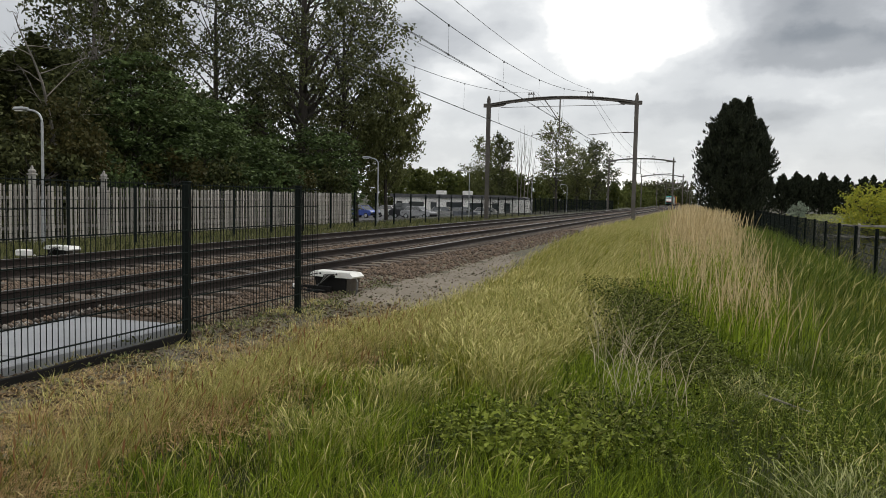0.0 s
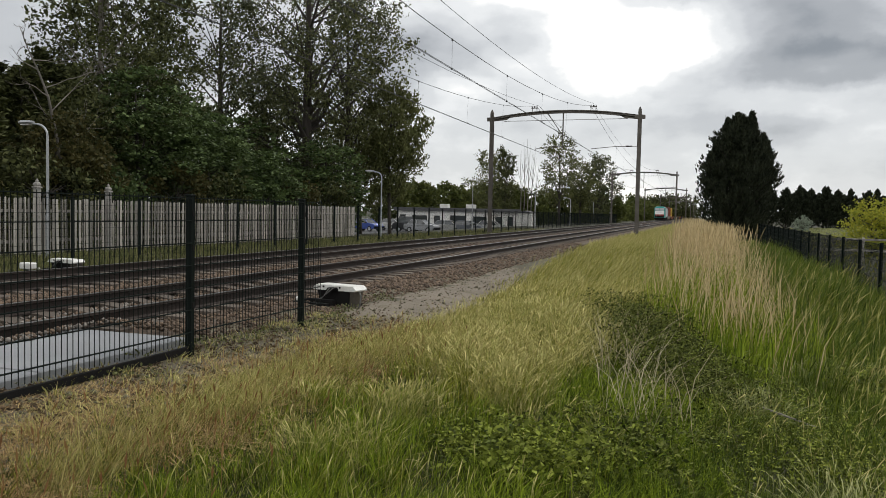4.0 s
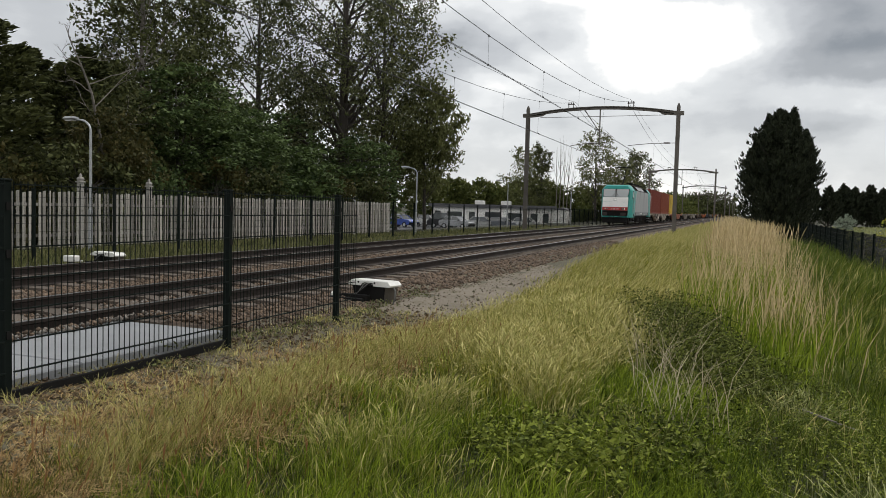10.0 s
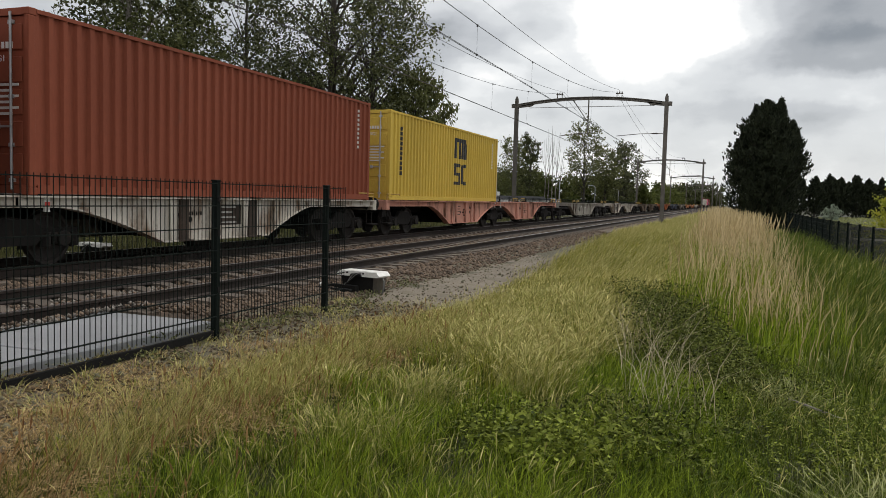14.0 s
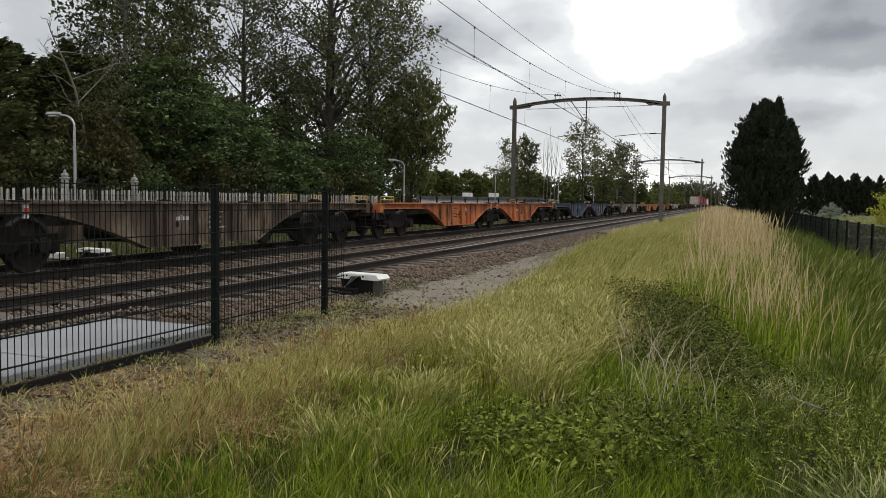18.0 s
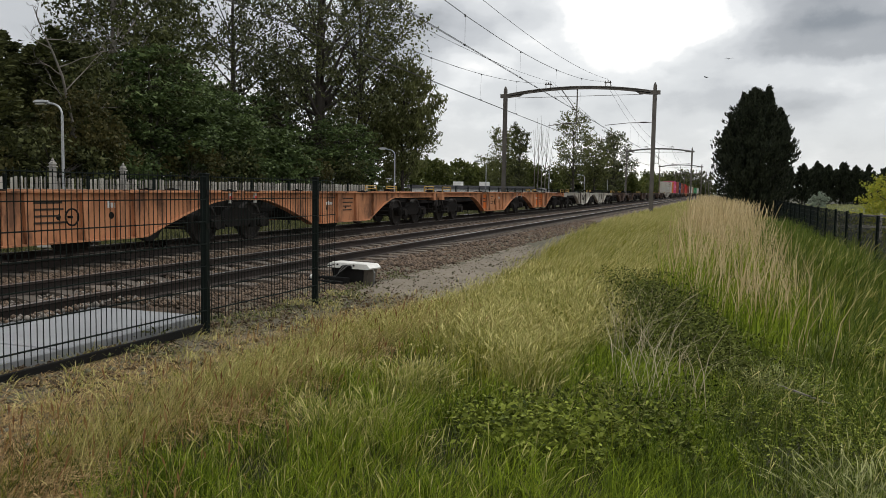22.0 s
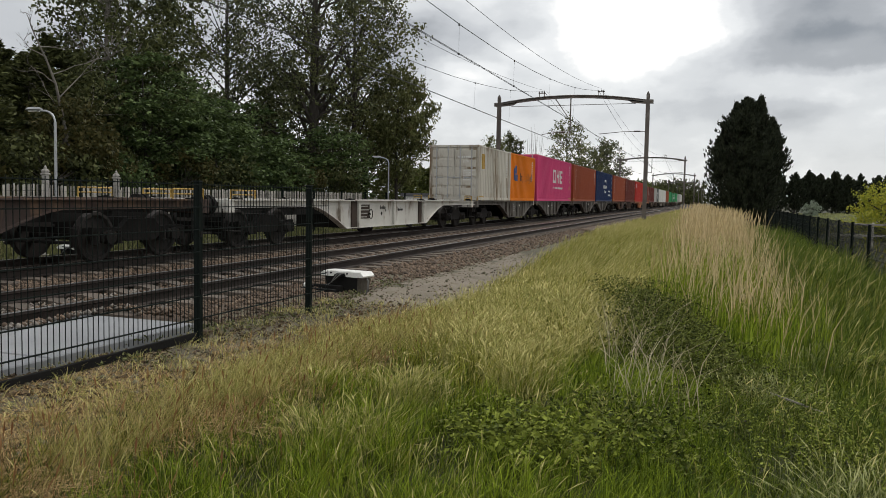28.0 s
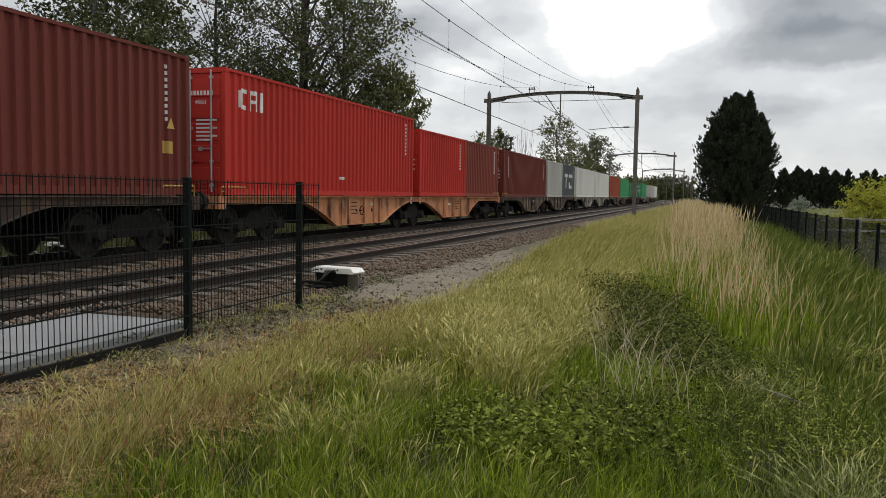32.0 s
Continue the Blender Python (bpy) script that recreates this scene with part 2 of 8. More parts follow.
class Shape:
    """Collects the faces of one part."""

    def __init__(self):
        self.v, self.f = [], []

    def add(self, verts, faces):
        k = len(self.v)
        self.v += [tuple(p) for p in verts]
        self.f += [tuple(i + k for i in q) for q in faces]
        return self

    def box(self, x0, x1, y0, y1, z0, z1):
        p = [(x, y, z) for z in (z0, z1) for y in (y0, y1) for x in (x0, x1)]
        return self.add(p, [(0, 2, 3, 1), (4, 5, 7, 6), (0, 1, 5, 4), (2, 6, 7, 3), (0, 4, 6, 2), (1, 3, 7, 5)])

    def cbox(self, x0, x1, y0, y1, z0, z1, b=0.01):
        """A box with chamfered edges."""
        lo, hi = (x0, y0, z0), (x1, y1, z1)
        idx, vs = {}, []
        for sx in (0, 1):
            for sy in (0, 1):
                for sz in (0, 1):
                    s = (sx, sy, sz)
                    for a in range(3):
                        c = []
                        for i in range(3):
                            e = (lo, hi)[s[i]][i]
                            c.append(e if i == a else e + (b if s[i] == 0 else -b))
                        idx[s, a] = len(vs)
                        vs.append(c)
        fs = []
        for a in range(3):
            o = [i for i in range(3) if i != a]
            for sa in (0, 1):
                q = []
                for u, w in ((0, 0), (1, 0), (1, 1), (0, 1)):
                    s = [0, 0, 0]
                    s[a], s[o[0]], s[o[1]] = sa, u, w
                    q.append(idx[tuple(s), a])
                fs.append(q)
            for u in (0, 1):
                for w in (0, 1):
                    q = []
                    for sa, ax in ((0, o[0]), (1, o[0]), (1, o[1]), (0, o[1])):
                        s = [0, 0, 0]
                        s[a], s[o[0]], s[o[1]] = sa, u, w
                        q.append(idx[tuple(s), ax])
                    fs.append(q)
        for sx in (0, 1):
            for sy in (0, 1):
                for sz in (0, 1):
                    fs.append([idx[(sx, sy, sz), a] for a in range(3)])
        return self.add(vs, fs)

    def tube(self, path, r, n=8, caps=True):
        """A tube along points; r: one radius or one for each point."""
        pts = [Vector(p) for p in path]
        rs = r if isinstance(r, (list, tuple)) else [r] * len(pts)
        k = len(self.v)
        side = None
        for i, p in enumerate(pts):
            d = (pts[min(i + 1, len(pts) - 1)] - pts[max(i - 1, 0)]).normalized()
            if side is None or abs(side.dot(d)) > 0.98:
                side = Vector((0, 0, 1)) if abs(d.z) < 0.9 else Vector((1, 0, 0))
            u = d.cross(side).normalized()
            w = u.cross(d).normalized()
            side = w
            for j in range(n):
                a = 2 * math.pi * (j + 0.5) / n
                self.v.append(tuple(p + (u * math.cos(a) + w * math.sin(a)) * rs[i]))
        for i in range(len(pts) - 1):
            for j in range(n):
                a, b = k + i * n + j, k + i * n + (j + 1) % n
                self.f.append((a, b, b + n, a + n))
        if caps:
            self.f.append(tuple(k + j for j in reversed(range(n))))
            self.f.append(tuple(k + (len(pts) - 1) * n + j for j in range(n)))
        return self

    def cyl(self, p, q, r, n=12):
        return self.tube([p, q], r, n)

    def prism(self, outline, axis, a, b):
        """An outline (two coordinates) drawn out along an axis from a to b."""
        k, n = len(self.v), len(outline)
        for e in (a, b):
            for (u, w) in outline:
                self.v.append({"x": (e, u, w), "y": (u, e, w), "z": (u, w, e)}[axis])
        self.f += [tuple(k + i for i in range(n)), tuple(k + n + i for i in reversed(range(n)))]
        for i in range(n):
            j = (i + 1) % n
            self.f.append((k + i, k + n + i, k + n + j, k + j))
        return self

    def loft(self, rings, closed=True, ends=True):
        k, n = len(self.v), len(rings[0])
        for ring in rings:
            self.v += [tuple(p) for p in ring]
        for i in range(len(rings) - 1):
            for j in range(n if closed else n - 1):
                a, b = k + i * n + j, k + i * n + (j + 1) % n
                self.f.append((a, b, b + n, a + n))
        if ends:
            self.f.append(tuple(k + j for j in reversed(range(n))))
            self.f.append(tuple(k + (len(rings) - 1) * n + j for j in range(n)))
        return self

    def mesh(self, name, fix=True):
        me = bpy.data.meshes.new(name)
        me.from_pydata(self.v, [], self.f)
        if fix:
            bm = bmesh.new()
            bm.from_mesh(me)
            bmesh.ops.recalc_face_normals(bm, faces=bm.faces)
            bm.to_mesh(me)
            bm.free()
        return me


def part(name, shape, material, parent=None, label="", smooth=False, at=None):
    """Links a shape (or a finished mesh) as one mesh object under a thing or a part."""
    me = shape.mesh(name) if isinstance(shape, Shape) else shape
    if material and not me.materials:
        me.materials.append(M[material] if isinstance(material, str) else material)
    if smooth:
        me.polygons.foreach_set("use_smooth", [True] * len(me.polygons))
    ob = new(name, me)
    if parent:
        ob.parent = parent
    if at is not None:
        ob.matrix_basis = at if isinstance(at, Matrix) else Matrix.Translation(at)
    if label:
        tagged(ob, label=label)
    return ob


def thing(name, at, label, category, group="", kind=""):
    """An empty at the base of a thing, to hold its parts."""
    ob = new(name)
    ob.empty_display_size = 0.2
    ob.matrix_basis = at if isinstance(at, Matrix) else Matrix.Translation(at)
    return tagged(ob, label, category, group, kind)


def raw_mesh(name, verts, loops, per):
    """A mesh out of arrays, all faces with the same number of corners."""
    me = bpy.data.meshes.new(name)
    nf = len(loops) // per
    me.vertices.add(len(verts))
    me.vertices.foreach_set("co", np.asarray(verts, dtype=np.float32).ravel())
    me.loops.add(len(loops))
    me.loops.foreach_set("vertex_index", np.asarray(loops, dtype=np.int32).ravel())
    me.polygons.add(nf)
    me.polygons.foreach_set("loop_start", np.arange(nf, dtype=np.int32) * per)
    me.update(calc_edges=True)
    return me


# ---- ground: one sheet, its height across the line ----
NEAR, FAR = -7.667, -11.469  # centre lines of the two tracks; rail tops at z = 0
GX = [-400, -60, -30, -22, -16, -14.6, -13.6, -13.0, -12.9, -6.2, -5.9, -5.35, -4.6, -3.0, -1.0, 0.5, 2.0, 3.2, 4.5, 8, 20, 60, 400]
GZ = [-1.3, -1.3, -1.15, -0.35, -0.26, -0.26, -0.36, -0.30, -0.21, -0.21, -0.225, -0.27, -0.30, -0.40, -0.48, -0.58, -0.70, -0.74, -0.72, -0.55, -0.3, -0.05, -0.05]


def ground_z(x, y):
    z = float(np.interp(x, GX, GZ))
    if x > -4.4:
        z += 0.05 * noise.noise((x * 0.8, y * 0.8, 0)) + 0.10 * noise.noise((x * 0.25, y * 0.25, 3)) * min(1, (x + 4.4) / 2)
    if -5.8 < x < -3.0:
        z += 0.02 * min(3.5, max(0.0, 7.5 - y)) * min(1, (x + 5.8) / 0.5) * min(1, (-3.0 - x) / 1.0)
    if -5.9 < x <= -4.4:
        z += 0.02 * noise.noise((x * 1.5, y * 1.5, 0))
    return z


def ground_zs(x, y):
    return np.array([ground_z(a, b) for a, b in zip(x, y)])


def build_ground():
    xs = sorted(set([-2500, -900] + GX + list(np.arange(-6, 5, 0.25)) + list(np.arange(5, 20, 1.5)) + [40, 70, 900, 2500] + list(np.arange(-30, -14, 1.5))))
    ys = sorted(set([-2500, -900, -500, -200, -60] + list(np.arange(-20, 40, 0.5)) + list(np.arange(40, 120, 2)) + [140, 180, 250, 400, 900, 2500]))
    s = Shape()
    for y in ys:
        for x in xs:
            s.v.append((x, y, ground_z(x, y)))
    n = len(xs)
    me_mats = []
    for j in range(len(ys) - 1):
        for i in range(n - 1):
            s.f.append((j * n + i, j * n + i + 1, (j + 1) * n + i + 1, (j + 1) * n + i))
            xm = (xs[i] + xs[i + 1]) / 2
            ym = ys[j]
            edge = -3.8 + 0.2 * noise.noise((ym * 0.5, 0, 5)) + min(3.6, max(0, 6.0 - ym)) * 0.24
            k = 0
            if -13.5 < xm < -5.85:
                k = 1
            elif -5.85 <= xm < edge:
                k = 2
            if -5.15 + 0.2 * noise.noise((ym, 7, 2)) < xm < -3.2 + 0.15 * noise.noise((ym, 2, 2)) and 10.2 < ym < 21 + 2 * noise.noise((xm * 2, 3, 1)):
                k = 4
            elif -60 < xm < -26 and 50 < ym < 140:
                k = 3
            me_mats.append(k)
    me = s.mesh("ground", fix=False)
    for k in ("soil", "ballast_bed", "gravel", "asphalt", "pale_path"):
        me.materials.append(M[k])
    me.polygons.foreach_set("material_index", me_mats)
    me.polygons.foreach_set("use_smooth", [True] * len(me.polygons))
    tagged(new("ground", me), "grassy verge, gravel strip and ballast bed beside the railway", "ground", kind="structure")


M["asphalt"] = mat("asphalt", (0.075, 0.075, 0.078), (0.055, 0.055, 0.058), 0.4, 40, 0.9, bump=0.3)
build_ground()

# ---- railway track ----
RAIL = [(-0.036, 0.0), (0.036, 0.0), (0.036, -0.03), (0.010, -0.045), (0.010, -0.13), (0.07, -0.145), (0.07, -0.16), (-0.07, -0.16), (-0.07, -0.145), (-0.010, -0.13), (-0.010, -0.045), (-0.036, -0.03)]


def build_track(cx, name, label):
    t = thing(name, (cx, 0, 0), label, "railway track", "railway tracks", "structure")
    for sx in (-1, 1):
        s = Shape().prism([(sx * 0.7525 + u, w - 0.003) for u, w in RAIL], "y", -520, 700)
        r = part("rail", s, "rail_side", t, "rusty steel rail with a polished head")
        h = Shape().box(sx * 0.7525 - 0.03, sx * 0.7525 + 0.03, -520, 700, -0.0028, 0.0)
        part("rail_head", h, "rail_top", r)
    return t


def sleeper_shape():
    s = Shape()
    # flat-ended concrete beam, dipped in the middle
    secs = [(-1.26, 0.13, 0.0), (-1.22, 0.15, 0.012), (-0.55, 0.15, 0.012), (-0.3, 0.12, -0.03), (0.3, 0.12, -0.03), (0.55, 0.15, 0.012), (1.22, 0.15, 0.012), (1.26, 0.13, 0.0)]
    rings = []
    for x, w, dz in secs:
        rings.append([(x, -w, -0.34), (x, w, -0.34), (x, w * 0.85, -0.165 + dz), (x, -w * 0.85, -0.165 + dz)])
    s.loft(rings)
    return s


tracks = [build_track(NEAR, "track_1", "near railway track with rusty rails on concrete sleepers"),
          build_track(FAR, "track_2", "far railway track with rusty rails on concrete sleepers")]

# ---- boundary fence of green double-bar mesh ----
POST_H = 1.66


def post_mesh():
    s = Shape().cbox(-0.035, 0.035, -0.035, 0.035, -0.25, POST_H, 0.006)
    s.cbox(-0.04, 0.04, -0.04, 0.04, POST_H, POST_H + 0.02, 0.006)
    return s.mesh("post")


def panel_mesh(length, h=1.50, z0=0.14):
    """Mesh panel along y: upright wires 6 cm apart, paired cross wires 23 cm apart."""
    s = Shape()
    n = max(2, int(length / 0.061))
    for i in range(n + 1):
        y = length * i / n
        s.box(-0.0028, 0.0028, y - 0.0028, y + 0.0028, z0, z0 + h + 0.025)
    k = 0
    while k * 0.231 < h:
        z = z0 + h - 0.231 * k
        for sx in (-1, 1):
            s.box(sx * 0.007 - 0.004, sx * 0.007 + 0.004, 0, length, z - 0.005, z + 0.005)
        k += 1
    return s.mesh("mesh_panel", fix=False)


def coarse_panel_mesh(length, h=1.58, z0=0.06, step=0.05, w=0.005):
    s = Shape()
    n = max(2, int(length / step))
    for i in range(n + 1):
        y = length * i / n
        s.add([(0, y - w, z0), (0, y + w, z0), (0, y + w, z0 + h), (0, y - w, z0 + h), (w, y, z0), (w, y, z0 + h)], [(0, 4, 5, 3), (4, 1, 2, 5), (1, 0, 3, 2)])
    for k in range(9):
        z = min(z0 + h, z0 + 0.01 + 0.2 * k)
        s.box(-min(0.008, 1.4 * w), min(0.008, 1.4 * w), 0, length, z - min(0.007, 1.2 * w), z + min(0.007, 1.2 * w))
    return s.mesh("mesh_panel", fix=False)


def build_fence(name, x, ys, base, label, near=False, step=0.05, w=0.005, end=0.0):
    t = thing(name, (x, ys[0], base(ys[0])), label, "fence", "mesh fences")
    pm = post_mesh()
    cache = {}
    for i, y in enumerate(ys):
        dz = base(y) - base(ys[0])
        p = part("post", pm, "green_fence", t, at=(0, y - ys[0], dz))
        if near:
            for zc in (0.5, 1.1, 1.45):
                part("clamp", Shape().box(0.036, 0.046, -0.02, 0.02, zc, zc + 0.06), "black", p)
        if i + 1 < len(ys):
            ln = round(ys[i + 1] - y - 0.08, 3)
            if ln not in cache:
                cache[ln] = panel_mesh(ln) if near else coarse_panel_mesh(ln, step=step, w=w)
            part("mesh_panel", cache[ln], "green_fence", t, at=(0.045 if near else 0.0, y - ys[0] + 0.04, (dz + base(ys[i + 1]) - base(ys[0])) / 2))
    if end:
        part("mesh_panel", panel_mesh(end), "green_fence", t, at=(0.045, ys[-1] - ys[0] + 0.04, base(ys[-1]) - base(ys[0])))
    return t


near_fence = build_fence("mesh_fence", -5.03, [-3.5, -0.95, 1.62, 4.18, 6.84, 9.21], lambda y: -0.26,
                         "dark green double-bar mesh fence ending beside the tracks", near=True, end=0.42)
# narrow black strip along the lower edge of the panels
for y0, y1 in ((-3.5, -0.95), (-0.95, 1.62), (1.62, 4.18), (4.18, 6.84)):
    part("kick_board", Shape().cbox(-0.03, 0.0, 0.04, y1 - y0 - 0.04, -0.035, 0.045, 0.006), "black", near_fence, "dark strip under the mesh", at=(0.02, y0 + 3.5, 0.06))
FAR_POSTS = [-3.95 + 2.49 * i for i in range(62)]
near_posts = [y for y in FAR_POSTS if y < 58]
build_fence("mesh_fence", -15.3, near_posts, lambda y: -0.2, "dark green mesh fence along the far side of the tracks", step=0.1, w=0.0028)
build_fence("mesh_fence", -15.3, [y for y in FAR_POSTS if y >= near_posts[-1]], lambda y: -0.2, "dark green close-meshed fence farther along the tracks", step=0.1, w=0.008)
build_fence("mesh_fence", 3.75, [4.6 + 2.46 * i for i in range(26)], lambda y: -0.88 + 0.003 * max(0, y - 18), "dark green mesh fence along the edge of the grass", step=0.05, w=0.0048)

# ---- weathered timber fence with concrete pillars behind ----
def build_wood_fence():
    t = thing("timber_fence", (-18.6, 8.0, -0.28), "grey weathered picket fence with concrete pillars behind the mesh fence", "fence")
    protos = []
    for k in range(4):
        h = 1.70 + 0.012 * k
        s = Shape()
        s.prism([(-0.047, 0.1), (0.047, 0.1), (0.045, h - 0.02), (0.031, h), (-0.034, h - 0.01), (-0.046, h - 0.04)], "x", -0.011, 0.011)
        protos.append(s.mesh("picket"))
    y, i = 0.0, 0
    r = random.Random(3)
    while y < 32.2:
        m = pose(0.03 + r.uniform(-0.008, 0.008), y, r.uniform(-0.012, 0.012), r.uniform(-1.0, 1.0), 0, r.uniform(-2, 2))
        part("picket", protos[r.randrange(4)], "wood", t, at=m)
        y += 0.172 + r.uniform(-0.02, 0.02)
    for z in (0.42, 1.3):
        part("cross_rail", Shape().cbox(-0.045, 0.0, -0.1, 32.3, z, z + 0.09, 0.008), "wood", t)
    for yy in np.arange(1.4, 32, 2.95):
        part("fence_post", Shape().cbox(-0.1, -0.03, yy - 0.05, yy + 0.05, -0.1, 1.62, 0.008), "wood", t)
    for yy, h in ((10.05, 2.02), (12.95, 1.98)):
        s = Shape().cbox(-0.075, 0.075, yy - 0.075, yy + 0.075, -0.1, h, 0.01)
        s.cbox(-0.105, 0.105, yy - 0.105, yy + 0.105, h, h + 0.045, 0.01)
        s.loft([[(p * w, yy + q * w, h + z) for p, q in ((-1, -1), (1, -1), (1, 1), (-1, 1))] for w, z in ((0.055, 0.045), (0.08, 0.1), (0.065, 0.15), (0.03, 0.18), (0.035, 0.21), (0.008, 0.28))])
        part("pillar", s, "concrete", t, "pale concrete pillar with a moulded cap")


build_wood_fence()

# ---- overhead line: arched portals and wires ----
PORTALS = [-69.0, -7.0, 55.0, 134.0, 212.0]


def build_portal(y):
    t = thing("catenary_portal", (0, y, 0), "dark steel overhead line portal spanning both tracks", "portal", "overhead line portals")
    xr, xl, top = -4.32, -14.72, 7.98
    for x, name in ((xr, "mast"), (xl, "mast")):
        s = Shape()
        # H-section mast, slightly tapered
        for a in (-1, 1):
            s.box(x - 0.13, x + 0.13, a * 0.12 - 0.012, a * 0.12 + 0.012, -0.8, top + 0.1)
        s.box(x - 0.012, x + 0.012, -0.12, 0.12, -0.8, top + 0.1)
        m = part(name, s, "mast", t)
        part("finial", Shape().loft([[(x + a * w, b * w, z) for a, b in ((-1, -1), (1, -1), (1, 1), (-1, 1))] for w, z in ((0.09, top + 0.1), (0.115, top + 0.3), (0.105, top + 0.52), (0.03, top + 0.72))]), "mast", m)
        part("footing", Shape().cbox(x - 0.3, x + 0.3, -0.3, 0.3, -0.9, -0.22, 0.03), "concrete", m)
        sgn = 1 if x == xr else -1
        part("bracket", Shape().prism([(x - sgn * 1.3, top + 0.14), (x - sgn * 1.05, top - 0.02), (x - sgn * 0.2, top - 0.1), (x + sgn * 0.36, top - 0.1), (x + sgn * 0.36, top + 0.16), (x - sgn * 1.3, top + 0.24)], "y", -0.1, 0.1), "mast", m)
    # arched beam: two chords with a web
    s = Shape()
    n = 24
    for lo, hi, w in ((0.0, 0.06, 0.1), (0.16, 0.22, 0.1), (0.06, 0.16, 0.03)):
        rings = []
        for i in range(n + 1):
            u = i / n
            x = xl + 0.3 + (xr - xl - 0.6) * u
            z = top - 0.02 + 0.40 * (1 - (2 * u - 1) ** 2)
            rings.append([(x, -w, z + lo), (x, w, z + lo), (x, w, z + hi), (x, -w, z + hi)])
        s.loft(rings)
    part("arched_beam", s, "mast", t)
    part("tie_rod", Shape().cyl((xl + 0.9, 0, top - 0.12), (xr - 0.8, 0, top - 0.07), 0.018, 6), "mast", t)
    part("hanger", Shape().box(-9.60, -9.52, -0.03, 0.03, 5.9, top + 0.4), "mast", t)
    part("strut", Shape().cyl((-10.64, 0, top + 0.36), (-9.56, 0, 6.8), 0.03, 6), "mast", t)
    for cx in (NEAR + 0.19, FAR - 0.15):
        z = top + 0.36
        f = Shape()
        for a in (-0.17, 0.17):
            f.box(cx + a - 0.02, cx + a + 0.02, -0.04, 0.04, z, z + 0.45)
        f.box(cx - 0.24, cx + 0.24, -0.04, 0.04, z + 0.39, z + 0.45)
        f.box(cx - 0.2, cx + 0.2, -0.04, 0.04, z, z + 0.05)
        fr = part("wire_support", f, "mast", t)
        for a in (-0.17, 0.0, 0.17):
            part("insulator", Shape().cyl((cx + a, 0, z + 0.45), (cx + a, 0, z + 0.55), 0.035, 8), "insul", fr)
    # steady arms to the contact wires
    for x0, x1 in ((xr - 0.13, NEAR + 0.1), (-9.56, FAR - 0.1)):
        a = part("steady_arm", Shape().tube([(x0, 0, 6.02), ((x0 + x1) / 2, 0, 6.0), (x1, 0, 5.86)], 0.022, 6), "mast", t)
        part("insulator", Shape().cyl((x0 - 0.35, 0, 6.02), (x0 - 0.75, 0, 6.02), 0.05, 8), "insul", a)
    return t


for y in PORTALS:
    build_portal(y)


def build_wires(cx, name, label, sag, feeder_top, feeder_sag):
    t = thing(name, (cx, 0, 0), label, "overhead wire", "overhead wires", "structure")
    spans = list(zip(PORTALS, PORTALS[1:])) + [(212.0, 290.0), (290.0, 368.0)]
    s1, s2, s3, s4 = Shape(), Shape(), Shape(), Shape()
    for k, (a, b) in enumerate(spans):
        n = 18
        for s, top, low, r in ((s1, 8.86, sag, 0.011), (s2, feeder_top, feeder_sag, 0.009)):
            off = 0.0 if s is s1 else 0.16
            s.tube([(off, a + (b - a) * i / n, top - low * (1 - (2 * i / n - 1) ** 2)) for i in range(n + 1)], r, 5)
        st = 0.25 if k % 2 else -0.25
        s3.tube([(st * 0.4, a, 5.78), (-st * 0.4, b, 5.78)], 0.010, 6)
        s3.tube([(st * 0.4 + 0.05, a, 5.78), (-st * 0.4 + 0.05, b, 5.78)], 0.009, 6)
        y = (a + b) / 2 - 0.4 - 7.25 * 3
        while y < b - 4:
            u = (y - a) / (b - a)
            z = 8.86 - sag * (1 - (2 * u - 1) ** 2)
            s4.tube([(0, y, z), (st * 0.4 * (1 - 2 * u), y, 5.78)], 0.004, 4)
            s4.box(-0.02, 0.02, y - 0.03, y + 0.03, z - 0.05, z + 0.02)
            s4.box(-0.02, 0.02, y - 0.03, y + 0.03, 5.76, 5.82)
            y += 7.25
    part("messenger_wire", s1, "wire", t)
    part("feeder_wire", s2, "wire", t)
    part("contact_wire", s3, "wire", t)
    part("droppers", s4, "wire", t)


build_wires(NEAR, "overhead_wires_1", "catenary and contact wires over the near track", 2.16, 9.0, 1.54)
build_wires(FAR, "overhead_wires_2", "catenary and contact wires over the far track", 2.26, 8.9, 1.28)


def build_flat_portal(y):
    t = thing("catenary_portal", (0, y, 0), "distant straight-beamed overhead line portal", "portal", "overhead line portals")
    for x in (-4.32, -14.72):
        part("mast", Shape().box(x - 0.12, x + 0.12, -0.12, 0.12, -0.8, 8.8), "mast", t)
    part("beam", Shape().box(-14.72, -4.32, -0.1, 0.1, 7.9, 8.15), "mast", t)
    for cx in (NEAR, FAR):
        part("hanger", Shape().box(cx - 0.06, cx + 0.06, -0.05, 0.05, 6.0, 9.5), "mast", t)


for y in (290.0, 368.0, 446.0, 524.0):
    build_flat_portal(y)


